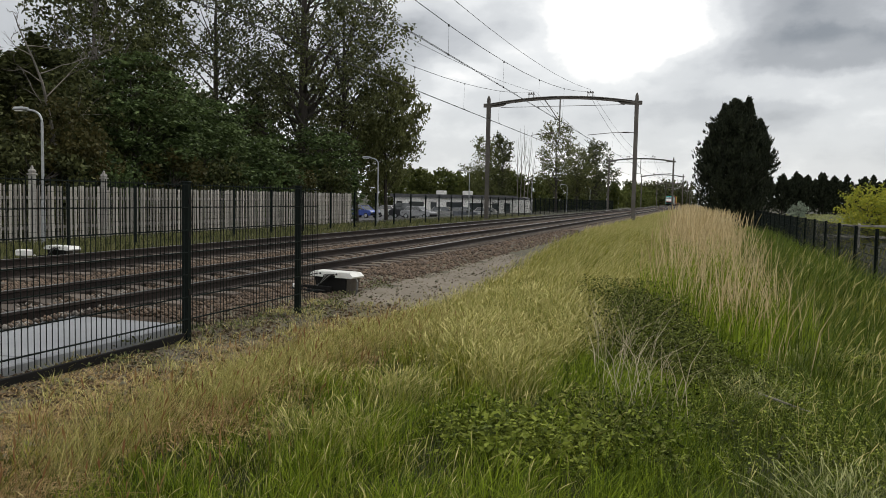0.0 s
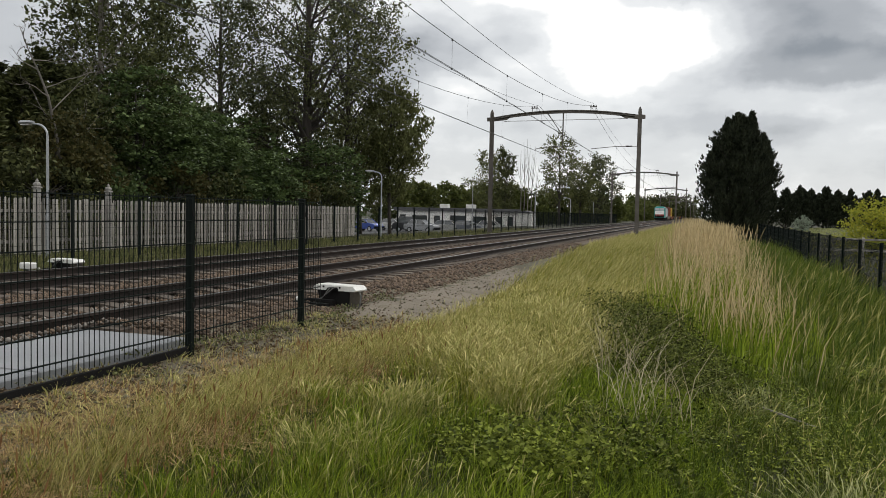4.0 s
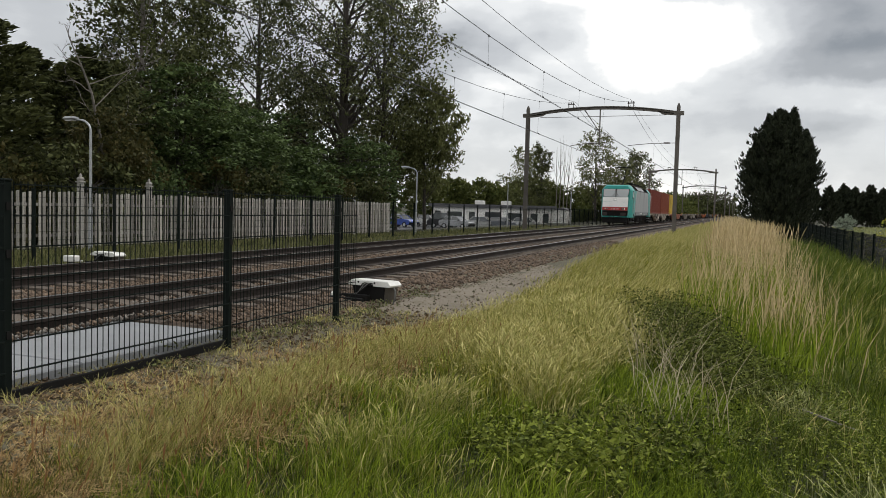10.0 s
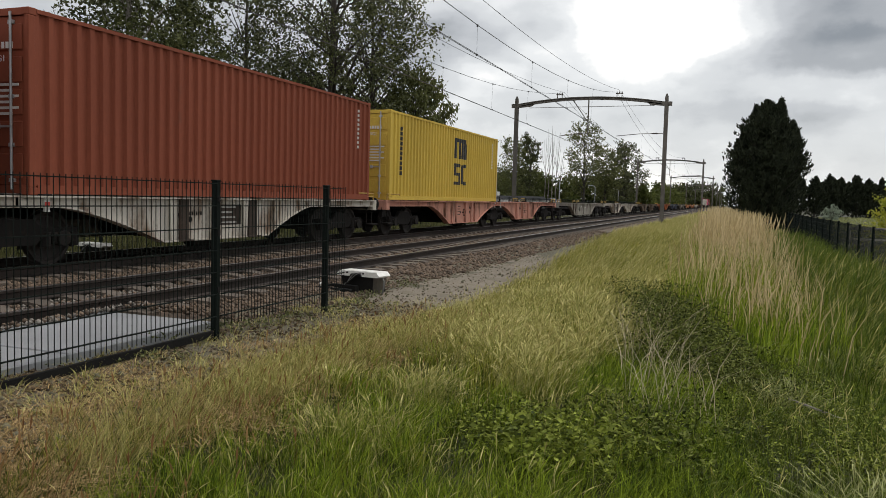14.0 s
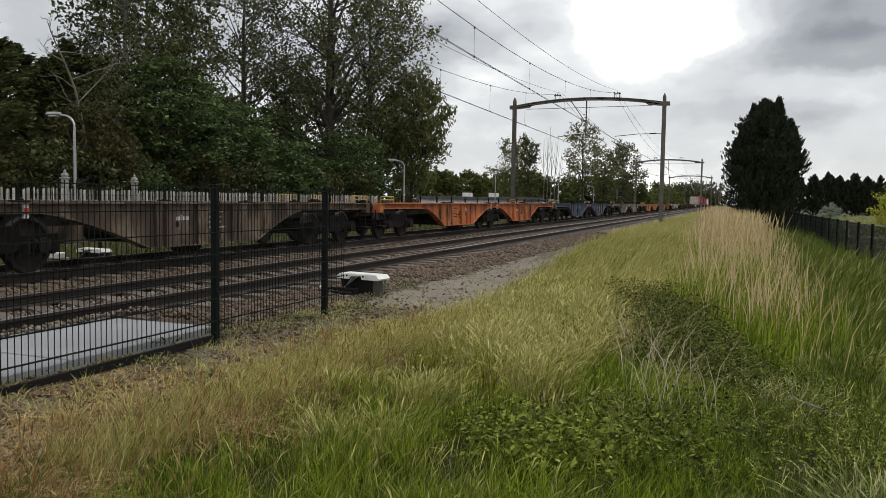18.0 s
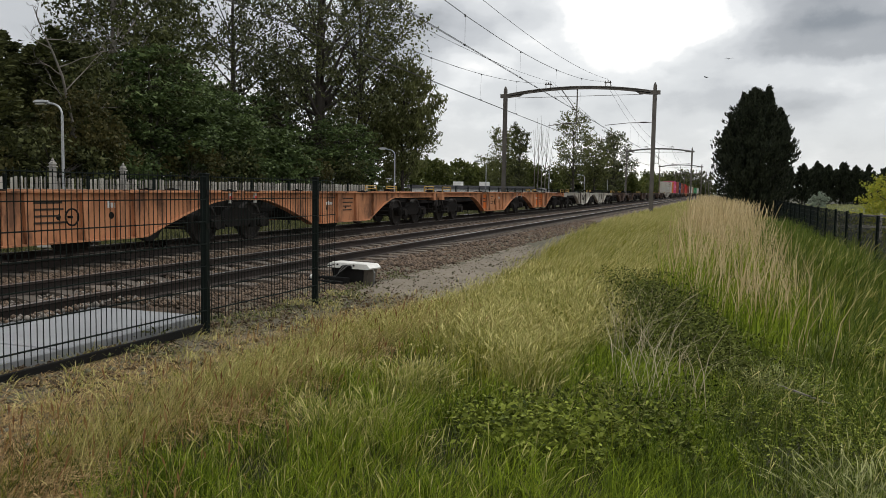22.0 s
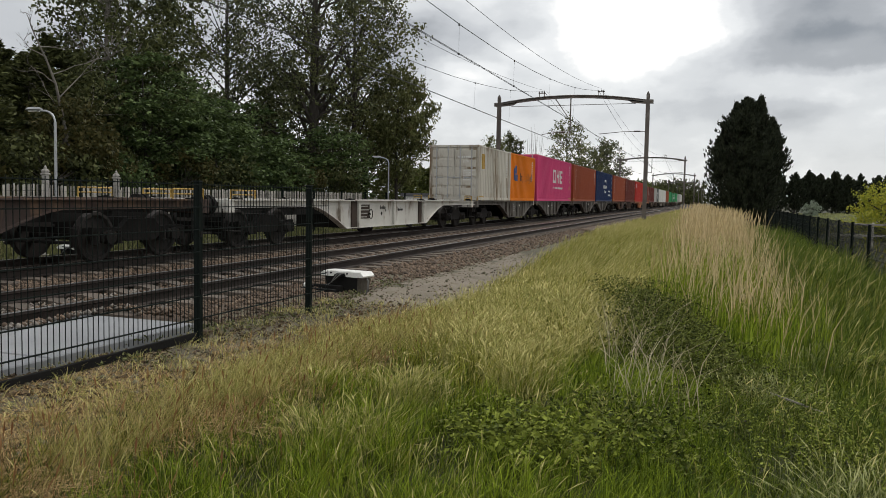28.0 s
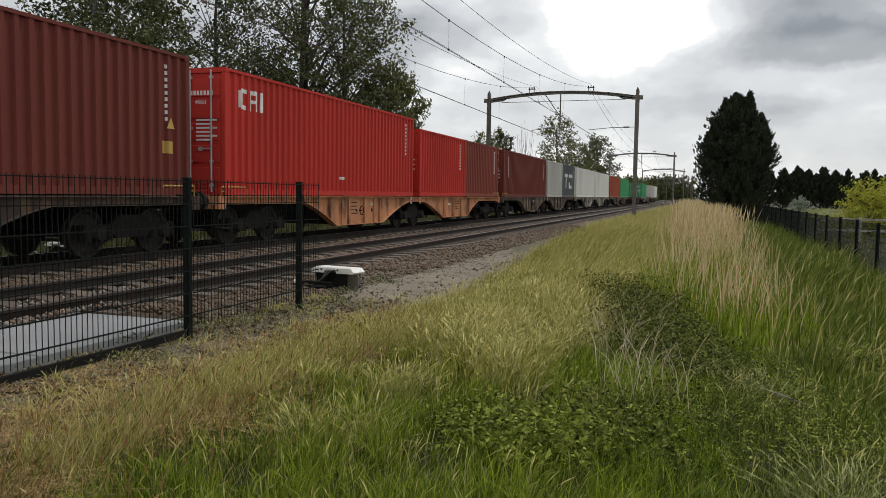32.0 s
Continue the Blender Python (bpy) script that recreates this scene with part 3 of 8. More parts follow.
# ---- lamp posts along the old platform ----
def build_lamp(x, y, z, h, name="street_lamp"):
    t = thing(name, (x, y, z), "slim grey lamp post with a curved arm and flat head", "street lamp", "lamp posts")
    pole = part("pole", Shape().tube([(0, 0, -0.3), (0, 0, 1.2), (0, 0, 1.25), (0, 0, h - 0.35)], [0.065, 0.06, 0.042, 0.036], 10), "galv", t)
    arc = [(0, 0, h - 0.35)] + [(-0.42 * (1 - math.cos(a)), 0, h - 0.35 + 0.33 * math.sin(a)) for a in np.linspace(0.2, math.pi / 2, 6)] + [(-0.6, 0, h)]
    part("arm", Shape().tube(arc, 0.03, 8), "galv", t)
    rings = [[(-0.5 + yy, a * w, h + 0.02 + b * hh) for a, b in ((-1, 0), (-0.7, 1), (0.7, 1), (1, 0), (0.7, -0.6), (-0.7, -0.6))] for yy, w, hh in ((0.02, 0.04, 0.03), (-0.12, 0.11, 0.06), (-0.38, 0.12, 0.06), (-0.5, 0.06, 0.03))]
    hd = part("lamp_head", Shape().loft(rings), "galv", t)
    part("lens", Shape().box(-0.9, -0.62, -0.07, 0.07, h - 0.045, h - 0.02), "white_plastic", hd)
    return t


lampa = build_lamp(-17.4, 17.25, -0.25, 3.78)
for y in (41.1, 59.6, 84.0, 107.7, 131.5, 156, 180):
    copy_thing(lampa, pose(-17.4, y, -0.28))


# ---- the freight train: every vehicle has its front coupling at y = 0, rail tops at z = 0, and runs towards -y ----
SPEED, T0 = 24.7, 19.0
MOVERS = []


def rides(ob, place):
    """Remember a vehicle or load and where it is along the line at T0."""
    MOVERS.append((ob, place))
    ob.matrix_basis = pose(FAR, place, ob.matrix_basis.translation.z)
    return ob


def text_mesh(words, size, depth=0.004):
    cu = bpy.data.curves.new("words", "FONT")
    cu.body, cu.size, cu.extrude = words, size, depth
    ob = bpy.data.objects.new("words", cu)
    scene.collection.objects.link(ob)
    dg = bpy.context.evaluated_depsgraph_get()
    me = bpy.data.meshes.new_from_object(ob.evaluated_get(dg))
    bpy.data.objects.remove(ob)
    return me


def wagon_paint(name, c1, c2, dirt, at=0.52, ds=0.9):
    return mat(name, c1, c2, 0.9, 30, 0.8, bump=0.2, spec=0.15, dirt=dirt, dirt_at=at - 0.03, dirt_scale=1.6, stretch=(1, 1.3, 0.45))


PAINT = {
    "cream": wagon_paint("cream_wagon_paint", (0.50, 0.47, 0.42), (0.38, 0.35, 0.30), (0.16, 0.11, 0.075)),
    "salmon": wagon_paint("faded_salmon_paint", (0.50, 0.25, 0.19), (0.40, 0.19, 0.14), (0.17, 0.09, 0.065)),
    "rust": wagon_paint("rusty_brown_paint", (0.095, 0.068, 0.05), (0.055, 0.041, 0.033), (0.20, 0.155, 0.115)),
    "orange": wagon_paint("orange_wagon_paint", (0.66, 0.155, 0.025), (0.46, 0.11, 0.025), (0.19, 0.062, 0.03), 0.53),
    "dull_orange": wagon_paint("dull_orange_paint", (0.52, 0.17, 0.06), (0.36, 0.12, 0.05), (0.14, 0.065, 0.04), 0.5),
    "faded_orange": wagon_paint("faded_orange_paint", (0.50, 0.235, 0.12), (0.38, 0.17, 0.085), (0.15, 0.075, 0.045), 0.52),
    "blue": wagon_paint("dark_blue_paint", (0.03, 0.06, 0.15), (0.14, 0.15, 0.15), (0.075, 0.065, 0.052)),
    "grey": wagon_paint("dirty_grey_paint", (0.33, 0.31, 0.27), (0.20, 0.18, 0.155), (0.075, 0.055, 0.042)),
    "dark_grey": wagon_paint("sooty_grey_paint", (0.15, 0.14, 0.125), (0.07, 0.062, 0.054), (0.045, 0.036, 0.03), 0.5),
    "white": wagon_paint("dirty_white_paint", (0.55, 0.54, 0.50), (0.43, 0.41, 0.37), (0.17, 0.13, 0.095), 0.56),
    "brown": wagon_paint("dark_brown_paint", (0.075, 0.05, 0.042), (0.05, 0.038, 0.034), (0.14, 0.09, 0.06)),
}
M["worn_mark"] = mat("worn_white_lettering", (0.40, 0.39, 0.37), (0.18, 0.17, 0.155), 6, 30, 0.8, bump=0)
M["mark"] = mat("white_lettering", (0.68, 0.68, 0.66), (0.55, 0.55, 0.53), 5, 30, 0.7, bump=0)
M["yellow"] = mat("yellow_handrail", (0.46, 0.29, 0.05), (0.30, 0.19, 0.04), 3, 30, 0.7, bump=0.05)
M["sign_red"] = mat("red_reflector", (0.55, 0.05, 0.04), None, 3, 30, 0.5, bump=0)
M["stanchion_grime"] = mat("grimy_stanchion", (0.06, 0.043, 0.033), (0.03, 0.024, 0.02), 2, 30, 0.85, bump=0.25, spec=0.15, dirt=(0.11, 0.08, 0.06), dirt_at=0.6, dirt_scale=3)


def bogie_meshes():
    fr = Shape()
    for sx in (-1, 1):
        x0, x1 = sorted((sx * 0.94, sx * 1.06))
        fr.prism([(-1.25, 0.52), (-1.25, 0.64), (-0.55, 0.62), (-0.35, 0.78), (0.35, 0.78), (0.55, 0.62), (1.25, 0.64), (1.25, 0.52), (0.6, 0.5), (0.4, 0.36), (-0.4, 0.36), (-0.6, 0.5)], "x", x0, x1)
    fr.box(-0.95, 0.95, -0.2, 0.2, 0.45, 0.8)
    for y in (-1.2, 1.2):
        fr.box(-0.95, 0.95, y - 0.05, y + 0.05, 0.52, 0.62)
    axle = Shape()
    for sx in (-1, 1):
        prof = [(0.675, 0.11), (0.675, 0.46), (0.705, 0.478), (0.715, 0.462), (0.805, 0.458), (0.81, 0.40), (0.765, 0.36), (0.755, 0.16), (0.82, 0.13), (0.82, 0.09)]
        n = 14
        rings = [[(sx * u, r * math.cos(2 * math.pi * i / n), r * math.sin(2 * math.pi * i / n)) for u, r in prof] for i in range(n)]
        rings.append(rings[0])
        axle.loft(rings, closed=True, ends=False)
    axle.cyl((-1.02, 0, 0), (1.02, 0, 0), 0.08, 10)
    box = Shape().cyl((1.0, 0, 0.46), (1.16, 0, 0.46), 0.13, 12)
    box.cbox(0.97, 1.12, -0.19, 0.19, 0.36, 0.56, 0.03)
    for dy in (-0.28, 0.28):
        box.cyl((1.03, dy, 0.34), (1.03, dy, 0.56), 0.085, 10)
        box.cyl((1.03, dy, 0.33), (1.03, dy, 0.345), 0.1, 10)
    shoe = Shape().cbox(-0.04, 0.04, -0.04, 0.04, 0.28, 0.62, 0.01)
    beam = Shape().cyl((-0.71, 0, 0.36), (0.71, 0, 0.36), 0.03, 6)
    return fr.mesh("bogie_frame"), axle.mesh("wheelset"), box.mesh("axle_box"), shoe.mesh("brake_shoe"), beam.mesh("brake_beam")


BOGIE = bogie_meshes()
for _me, _k in zip(BOGIE, ("under", "wheel", "under", "under", "under")):
    _me.materials.append(M[_k])


def add_bogie(parent, y):
    b = part("bogie", BOGIE[0], "under", parent, "grimy two-axle bogie", at=(0, y, 0))
    for dy in (-0.9, 0.9):
        part("wheelset", BOGIE[1], "wheel", b, at=(0, dy, 0.459))
        for turn in (0, 180):
            part("axle_box", BOGIE[2], "under", b, at=pose(0, dy, 0, 0, 0, turn))
    for dy in (-0.38, 0.38, -1.42, 1.42):
        part("brake_beam", BOGIE[4], "under", b, at=(0, dy, 0))
        for sx in (-1, 1):
            part("brake_shoe", BOGIE[3], "under", b, at=(sx * 0.755, dy, 0))


DECK = 1.165


def half_meshes(length, arch_a, flat_a, flat_b, arch_b, low):
    """One half of a container carrier: side girders with a deep belly between the bogie arches."""
    def lower(y):
        if y < arch_a or y > arch_b:
            return 0.985
        if flat_a <= y <= flat_b:
            return low
        u = (y - arch_a) / (flat_a - arch_a) if y < flat_a else (arch_b - y) / (arch_b - flat_b)
        return 0.985 - (0.985 - low) * (u ** 1.35)
    ys = sorted(set([0.45, length - 0.05, arch_a, arch_b, flat_a, flat_b] + list(np.linspace(arch_a, flat_a, 8)) + list(np.linspace(flat_b, arch_b, 8))))
    g, fl = Shape(), Shape()
    for sx in (-1, 1):
        rings = []
        for y in ys:
            z = lower(y)
            x0, x1 = sx * 1.10, sx * 1.16
            rings.append([(x0, y, z), (x1, y, z), (x1, y, DECK - 0.02), (x0, y, DECK - 0.02)])
        g.loft(rings)
        # flanges along the lower and upper edge
        rings = [[(sx * 1.03, y, lower(y) - 0.015), (sx * 1.24, y, lower(y) - 0.015), (sx * 1.24, y, lower(y) + 0.012), (sx * 1.03, y, lower(y) + 0.012)] for y in ys]
        fl.loft(rings)
        x0, x1 = sorted((sx * 1.0, sx * 1.27))
        fl.box(x0, x1, 0.45, length - 0.05, DECK - 0.035, DECK - 0.008)
        fl.box(*sorted((sx * 1.09, sx * 1.10)), 0.45, 0.5, 0.985, DECK - 0.03)
    ribs = []
    for sx in (-1, 1):
        for y in (flat_a - 0.35, flat_a + 0.9, (flat_a + flat_b) / 2 + 0.3, flat_b - 0.25):
            z = lower(y)
            x0, x1 = sorted((sx * 1.161, sx * 1.235))
            ribs.append(Shape().prism([(y - 0.05, z + 0.02), (y + 0.05, z + 0.02), (y + 0.09, DECK - 0.05), (y - 0.09, DECK - 0.05)], "x", x0, x1).mesh("rib"))
    cross = Shape()
    for y in np.arange(0.7, length - 0.2, 1.45):
        cross.box(-1.1, 1.1, y - 0.06, y + 0.06, 0.9, DECK - 0.05)
    cross.box(-0.22, 0.22, 0.45, length, 0.72, DECK - 0.06)
    cross.box(-0.8, 0.8, flat_a + 0.6, flat_a + 1.1, 0.3, 0.75)
    cross.cyl((-0.7, flat_b - 0.5, 0.55), (0.7, flat_b - 0.5, 0.55), 0.2, 12)
    return [("side_girder", g.mesh("side_girder"), 0), ("flange", fl.mesh("flange"), 0), ("floor_frame", cross.mesh("floor_frame"), 1)] + [("rib", r, 0) for r in ribs]


HALF = {"long": half_meshes(13.195, 4.35, 6.35, 9.95, 12.45, 0.30), "extra": half_meshes(14.42, 4.35, 6.35, 11.2, 13.6, 0.30), "short": half_meshes(19.74, 4.4, 6.4, 13.3, 15.3, 0.32)}


def end_gear(parent, y, out):
    """Buffers, hook, head beam, corner steps and a shunter's handrail at a wagon's end; out: -1 front, 1 rear."""
    hb = Shape().cbox(-1.25, 1.25, min(y + 0.36 * -out, y + 0.62 * -out), max(y + 0.36 * -out, y + 0.62 * -out), 0.86, DECK - 0.005, 0.01)
    part("head_beam", hb, parent["girder_mat_obj"].active_material, parent)
    for sx in (-1, 1):
        s = Shape().cyl((sx * 0.875, y - out * 0.45, 1.03), (sx * 0.875, y - out * 0.12, 1.03), 0.1, 12)
        s.cyl((sx * 0.875, y - out * 0.13, 1.03), (sx * 0.875, y - out * 0.03, 1.03), 0.225, 16)
        part("buffer", s, "under", parent)
    part("coupling_hook", Shape().tube([(0, y - out * 0.4, 0.98), (0, y - out * 0.02, 0.98), (0, y, 0.82), (0, y - out * 0.1, 0.6)], 0.045, 8), "under", parent)
    for sx in (-1, 1):
        x = sx * 1.2
        part("handrail", Shape().tube([(x, y - out * 0.5, DECK), (x, y - out * 0.5, DECK + 0.2), (x, y - out * 1.5, DECK + 0.2), (x, y - out * 1.5, DECK)], 0.02, 6).tube([(x, y - out * 0.5, DECK + 0.1), (x, y - out * 1.5, DECK + 0.1)], 0.014, 6), "yellow", parent, "yellow shunter's handrail")
        part("step", Shape().box(x - 0.12, x + 0.12, y - out * 0.75, y - out * 0.35, 0.42, 0.45).box(x - 0.12, x - 0.1, y - out * 0.75, y - out * 0.72, 0.42, 0.95).box(x - 0.12, x - 0.1, y - out * 0.38, y - out * 0.35, 0.42, 0.95), "under", parent)


def label_panel(parent, y, z, w, h, dark=False, rows=3, ink="worn_mark"):
    """A data panel on the girder: plain bars instead of unreadable writing."""
    p = part("data_panel", Shape().box(1.1625, 1.165, y, y + w, z, z + h), "stanchion_grime", parent) if dark else parent
    q = Shape()
    for i in range(rows):
        zz = z + h * (i + 0.35) / rows
        q.box(1.166, 1.168, y + 0.06 * w, y + w * rnd.uniform(0.6, 0.94), zz, zz + h * 0.3 / rows)
    part("lettering", q, ink, p)


def letter_bars(parent, y, z, size, count, material="mark", x=1.1675, lean=0):
    """A word that cannot be reproduced, as a row of plain upright bars."""
    s = Shape()
    for i in range(count):
        s.box(x - 0.003, x, y + i * size * 0.62, y + i * size * 0.62 + size * 0.42, z, z + size * (1 if i in (0, 3) else 0.7))
    part("lettering", s, material, parent)


def build_wagon(place, paint, halves=2, label="", marks=0, kind="long"):
    names = {"cream": "cream", "salmon": "faded salmon pink", "rust": "rust-brown", "orange": "bright orange", "faded_orange": "faded orange", "dull_orange": "dull weathered orange", "blue": "dark blue", "grey": "dirty grey", "dark_grey": "sooty grey", "white": "dirty white", "brown": "dark brown"}
    t = thing("container_wagon", (FAR, place, 0), label or ("%s articulated container wagon with deep side girders" % names[paint]), "freight wagon", "wagons of the train")
    pm = PAINT[paint]
    total = {"long": 26.39, "extra": 28.84, "short": 19.74}[kind]
    for k in range(halves):
        at = Matrix.Identity(4) if k == 0 else pose(0, total, 0, 0, 0, 180)
        for nm, me, grimy in HALF[kind]:
            mt = M["under"] if grimy else pm
            me2 = me
            if me.materials and me.materials[0] is not mt or not me.materials:
                me2 = me.copy()
                me2.materials.clear()
                me2.materials.append(mt)
            ob = part(nm, me2, mt, t, at=at)
            if nm == "side_girder" and k == 0:
                girder = ob
        # container spigots on their feet
        ps = (0.75, 6.7, 12.75) if halves == 2 else (0.8, 6.8, 12.9, 18.9)
        for p in ps:
            for sx in (-1, 1):
                y = p if k == 0 else total - p
                sp = Shape().cbox(sx * 1.14 - 0.13, sx * 1.14 + 0.13, y - 0.11, y + 0.11, DECK - 0.008, DECK + 0.02, 0.008)
                sp.cbox(sx * 1.14 - 0.04, sx * 1.14 + 0.04, y - 0.05, y + 0.05, DECK + 0.02, DECK + 0.045, 0.01)
                part("container_spigot", sp, "under", t)
    t["girder_mat_obj"] = girder
    end_gear(t, 0.0, -1)
    end_gear(t, total, 1)
    del t["girder_mat_obj"]
    bog = (2.25, total / 2, total - 2.25) if halves == 2 else (2.3, 19.74 - 2.3)
    for y in bog:
        add_bogie(t, y)
    # brake reservoir, valve and hand wheel on the near side, red and white end markers at the joint
    mid = total / 2
    part("hand_wheel", Shape().tube([(1.25, 8.1 + 0.14 * math.cos(a), 0.72 + 0.14 * math.sin(a)) for a in np.linspace(0, 2 * math.pi, 17)], 0.015, 6).box(1.17, 1.25, 8.08, 8.12, 0.7, 0.74), "under", t)
    if halves == 2:
        for dy in (-0.55, 0.45):
            q = part("joint_marker", Shape().box(1.17, 1.21, mid + dy, mid + dy + 0.1, 0.9, DECK), "mark", t)
            part("red_band", Shape().box(1.2105, 1.2135, mid + dy, mid + dy + 0.1, 0.98, 1.06), "sign_red", q)
    dark_on = paint in ("cream", "white")
    fa, fb = {"long": (6.35, 9.95), "extra": (6.35, 11.2), "short": (6.4, 13.3)}[kind]
    for k in range(halves):
        for y, w in ((fa + 0.42, 0.34), (fb - 0.75, 0.26)):
            yy = y if k == 0 else total - y - w
            part("stanchion", Shape().prism([(yy, 0.30), (yy + w, 0.30), (yy + w, DECK - 0.04), (yy, DECK - 0.04)], "x", 1.162, 1.21).box(1.12, 1.27, yy - 0.08, yy + w + 0.08, 0.285, 0.315), "stanchion_grime" if dark_on else pm, t, "grimy girder stanchion")
        yy = fa + 2.1 if k == 0 else total - fa - 2.1
        part("brake_cylinder", Shape().cyl((0.86, yy - 0.3, 0.30), (0.86, yy + 0.3, 0.30), 0.17, 12).cyl((0.86, yy + 0.3, 0.30), (0.86, yy + 0.62, 0.30), 0.03, 6), "under", t)
        for dy, r in ((1.55, 0.05), (2.75, 0.065), (3.1, 0.04)):
            yy = fa + dy if k == 0 else total - fa - dy
            part("drain_hole", Shape().cyl((1.15, yy, 0.72 + 0.1 * (dy > 3)), (1.1635, yy, 0.72 + 0.1 * (dy > 3)), r, 10), "under", t)
    for y in (fa + 1.0, total - fa - 1.78) if halves == 2 else (fa + 1.0,):
        label_panel(t, y, 0.58, 0.78, 0.44, dark=dark_on, rows=4, ink="stanchion_grime" if paint.endswith("orange") or paint == "salmon" else "worn_mark")
    letter_bars(t, 9.0, 0.86, 0.13, 6, "mark" if paint in ("rust", "blue", "brown", "grey", "dark_grey", "orange", "dull_orange", "faded_orange") else "black")
    letter_bars(t, total - 9.2, 0.80, 0.11, 7, "mark" if paint in ("rust", "blue", "brown", "grey", "dark_grey", "orange", "dull_orange", "faded_orange") else "black")
    if marks == 1:  # freshly painted patches with worn writing
        for y, w in ((5.9, 1.5), (total - 8.9, 1.7)):
            pt = part("fresh_patch", Shape().box(1.1622, 1.1645, y, y + w, 0.42, 1.06), PAINT["orange"], t, "freshly painted bright orange patch")
            part("lettering", Shape().box(1.165, 1.167, y + 0.2, y + 0.75, 0.84, 0.9).box(1.165, 1.167, y + 0.2, y + 1.0, 0.72, 0.77), "stanchion_grime", pt)
    if marks == 2:  # round ring sign
        part("ring_mark", Shape().tube([(1.166, 8.6 + 0.2 * math.cos(a), 0.82 + 0.2 * math.sin(a)) for a in np.linspace(0, 2 * math.pi, 25)], 0.02, 6), "yellow", t)
    return rides(t, place)


# ---- containers ----
WAVE = 0.046


def corrugated(x, y0, y1, z0, z1, out, n, depth=WAVE):
    """Wall in the plane x, with trapezoidal waves that run up and down; out: +1 or -1, the side that it faces."""
    s = Shape()
    pts = []
    w = (y1 - y0) / n
    for i in range(n):
        a = y0 + w * i
        pts += [(a, 0), (a + 0.32 * w, 0), (a + 0.45 * w, depth), (a + 0.87 * w, depth)]
    pts.append((y1, 0))
    for y, d in pts:
        s.v += [(x - out * d, y, z0), (x - out * d, y, z1)]
    for i in range(len(pts) - 1):
        s.f.append((2 * i, 2 * i + 2, 2 * i + 3, 2 * i + 1))
    return s


BOXES = {}


def box_meshes(feet, h):
    if (feet, h) in BOXES:
        return BOXES[feet, h]
    L, W = (12.192, 2.438) if feet == 40 else (6.058, 2.438)
    n = 42 if feet == 40 else 20
    X = W / 2
    walls = [("side_panel", corrugated(out * (X - 0.012), 0.12, L - 0.12, 0.15, h - 0.07, out, n).mesh("side_panel")) for out in (-1, 1)]
    # blind end, same waves
    c = corrugated(0, -X + 0.1, X - 0.1, 0.15, h - 0.1, 1, 9)
    walls.append(("end_panel", Shape().add([(v[1], L - 0.03 + v[0], v[2]) for v in c.v], c.f).mesh("end_panel")))
    frame_ = Shape()
    for sx in (-1, 1):
        x0, x1 = sorted((sx * X, sx * (X - 0.1)))
        for y0, y1 in ((0.0, 0.13), (L - 0.13, L)):
            frame_.cbox(x0, x1, y0, y1, 0.118, h - 0.118, 0.012)
        frame_.box(*sorted((sx * X, sx * (X - 0.06))), 0.16, L - 0.16, 0.02, 0.16)
        frame_.box(*sorted((sx * X, sx * (X - 0.06))), 0.16, L - 0.16, h - 0.075, h - 0.012)
    for y0, y1 in ((0.0, 0.1), (L - 0.1, L)):
        frame_.box(-X + 0.1, X - 0.1, y0, y1, 0.02, 0.15)
        frame_.box(-X + 0.1, X - 0.1, y0, y1, h - 0.12, h - 0.01)
    roof = Shape()
    m = 36 if feet == 40 else 18
    ys = np.linspace(0.1, L - 0.1, 2 * m + 1)
    for i, y in enumerate(ys):
        z = h - 0.03 + (0.018 if i % 2 else 0)
        roof.v += [(-X + 0.05, y, z), (X - 0.05, y, z)]
        if i:
            roof.f.append((2 * i - 2, 2 * i - 1, 2 * i + 1, 2 * i))
    roof.box(-X + 0.06, X - 0.06, 0.1, L - 0.1, 0.05, 0.14)
    cast = Shape()
    cast.cbox(-0.089, 0.089, -0.081, 0.081, -0.059, 0.059, 0.012)
    doors = []
    for sx in (-1, 1):
        d = Shape()
        x0, x1 = sorted((sx * 0.01, sx * (X - 0.1)))
        d.box(x0, x1, 0.03, 0.06, 0.16, h - 0.13)
        doors.append(d.mesh("door"))
    dw, dh = X - 0.21, (h - 0.4) / 5 - 0.1
    pressed = Shape().cbox(-dw / 2, dw / 2, 0.008, 0.029, -dh / 2, dh / 2, 0.012)
    bar = Shape().cyl((0, -0.012, 0.08), (0, -0.012, h - 0.06), 0.022, 8)
    for z in (0.2, 0.75, 1.5, h - 0.25):
        bar.box(-0.05, 0.05, -0.02, 0.03, z, z + 0.06)
    handle = Shape().box(-0.02, 0.33, -0.03, -0.012, 1.05, 1.08).box(-0.03, 0.05, -0.035, 0.03, 1.02, 1.11)
    r = dict(walls=walls, frame=frame_.mesh("frame"), roof=roof.mesh("roof"), cast=cast.mesh("corner_casting"), doors=doors, bar=bar.mesh("locking_bar"), handle=handle.mesh("door_handle"), pressed=pressed.mesh("door_panel"), L=L, X=X)
    BOXES[feet, h] = r
    return r


def box_paint(name, c, dirt=(0.12, 0.06, 0.04), at=0.66):
    d = tuple(0.80 * v for v in c)
    return mat(name, c, d, 0.45, 25, 0.7, bump=0.12, spec=0.15, dirt=dirt, dirt_at=at - 0.03, dirt_scale=0.9, stretch=(1, 1, 0.3))


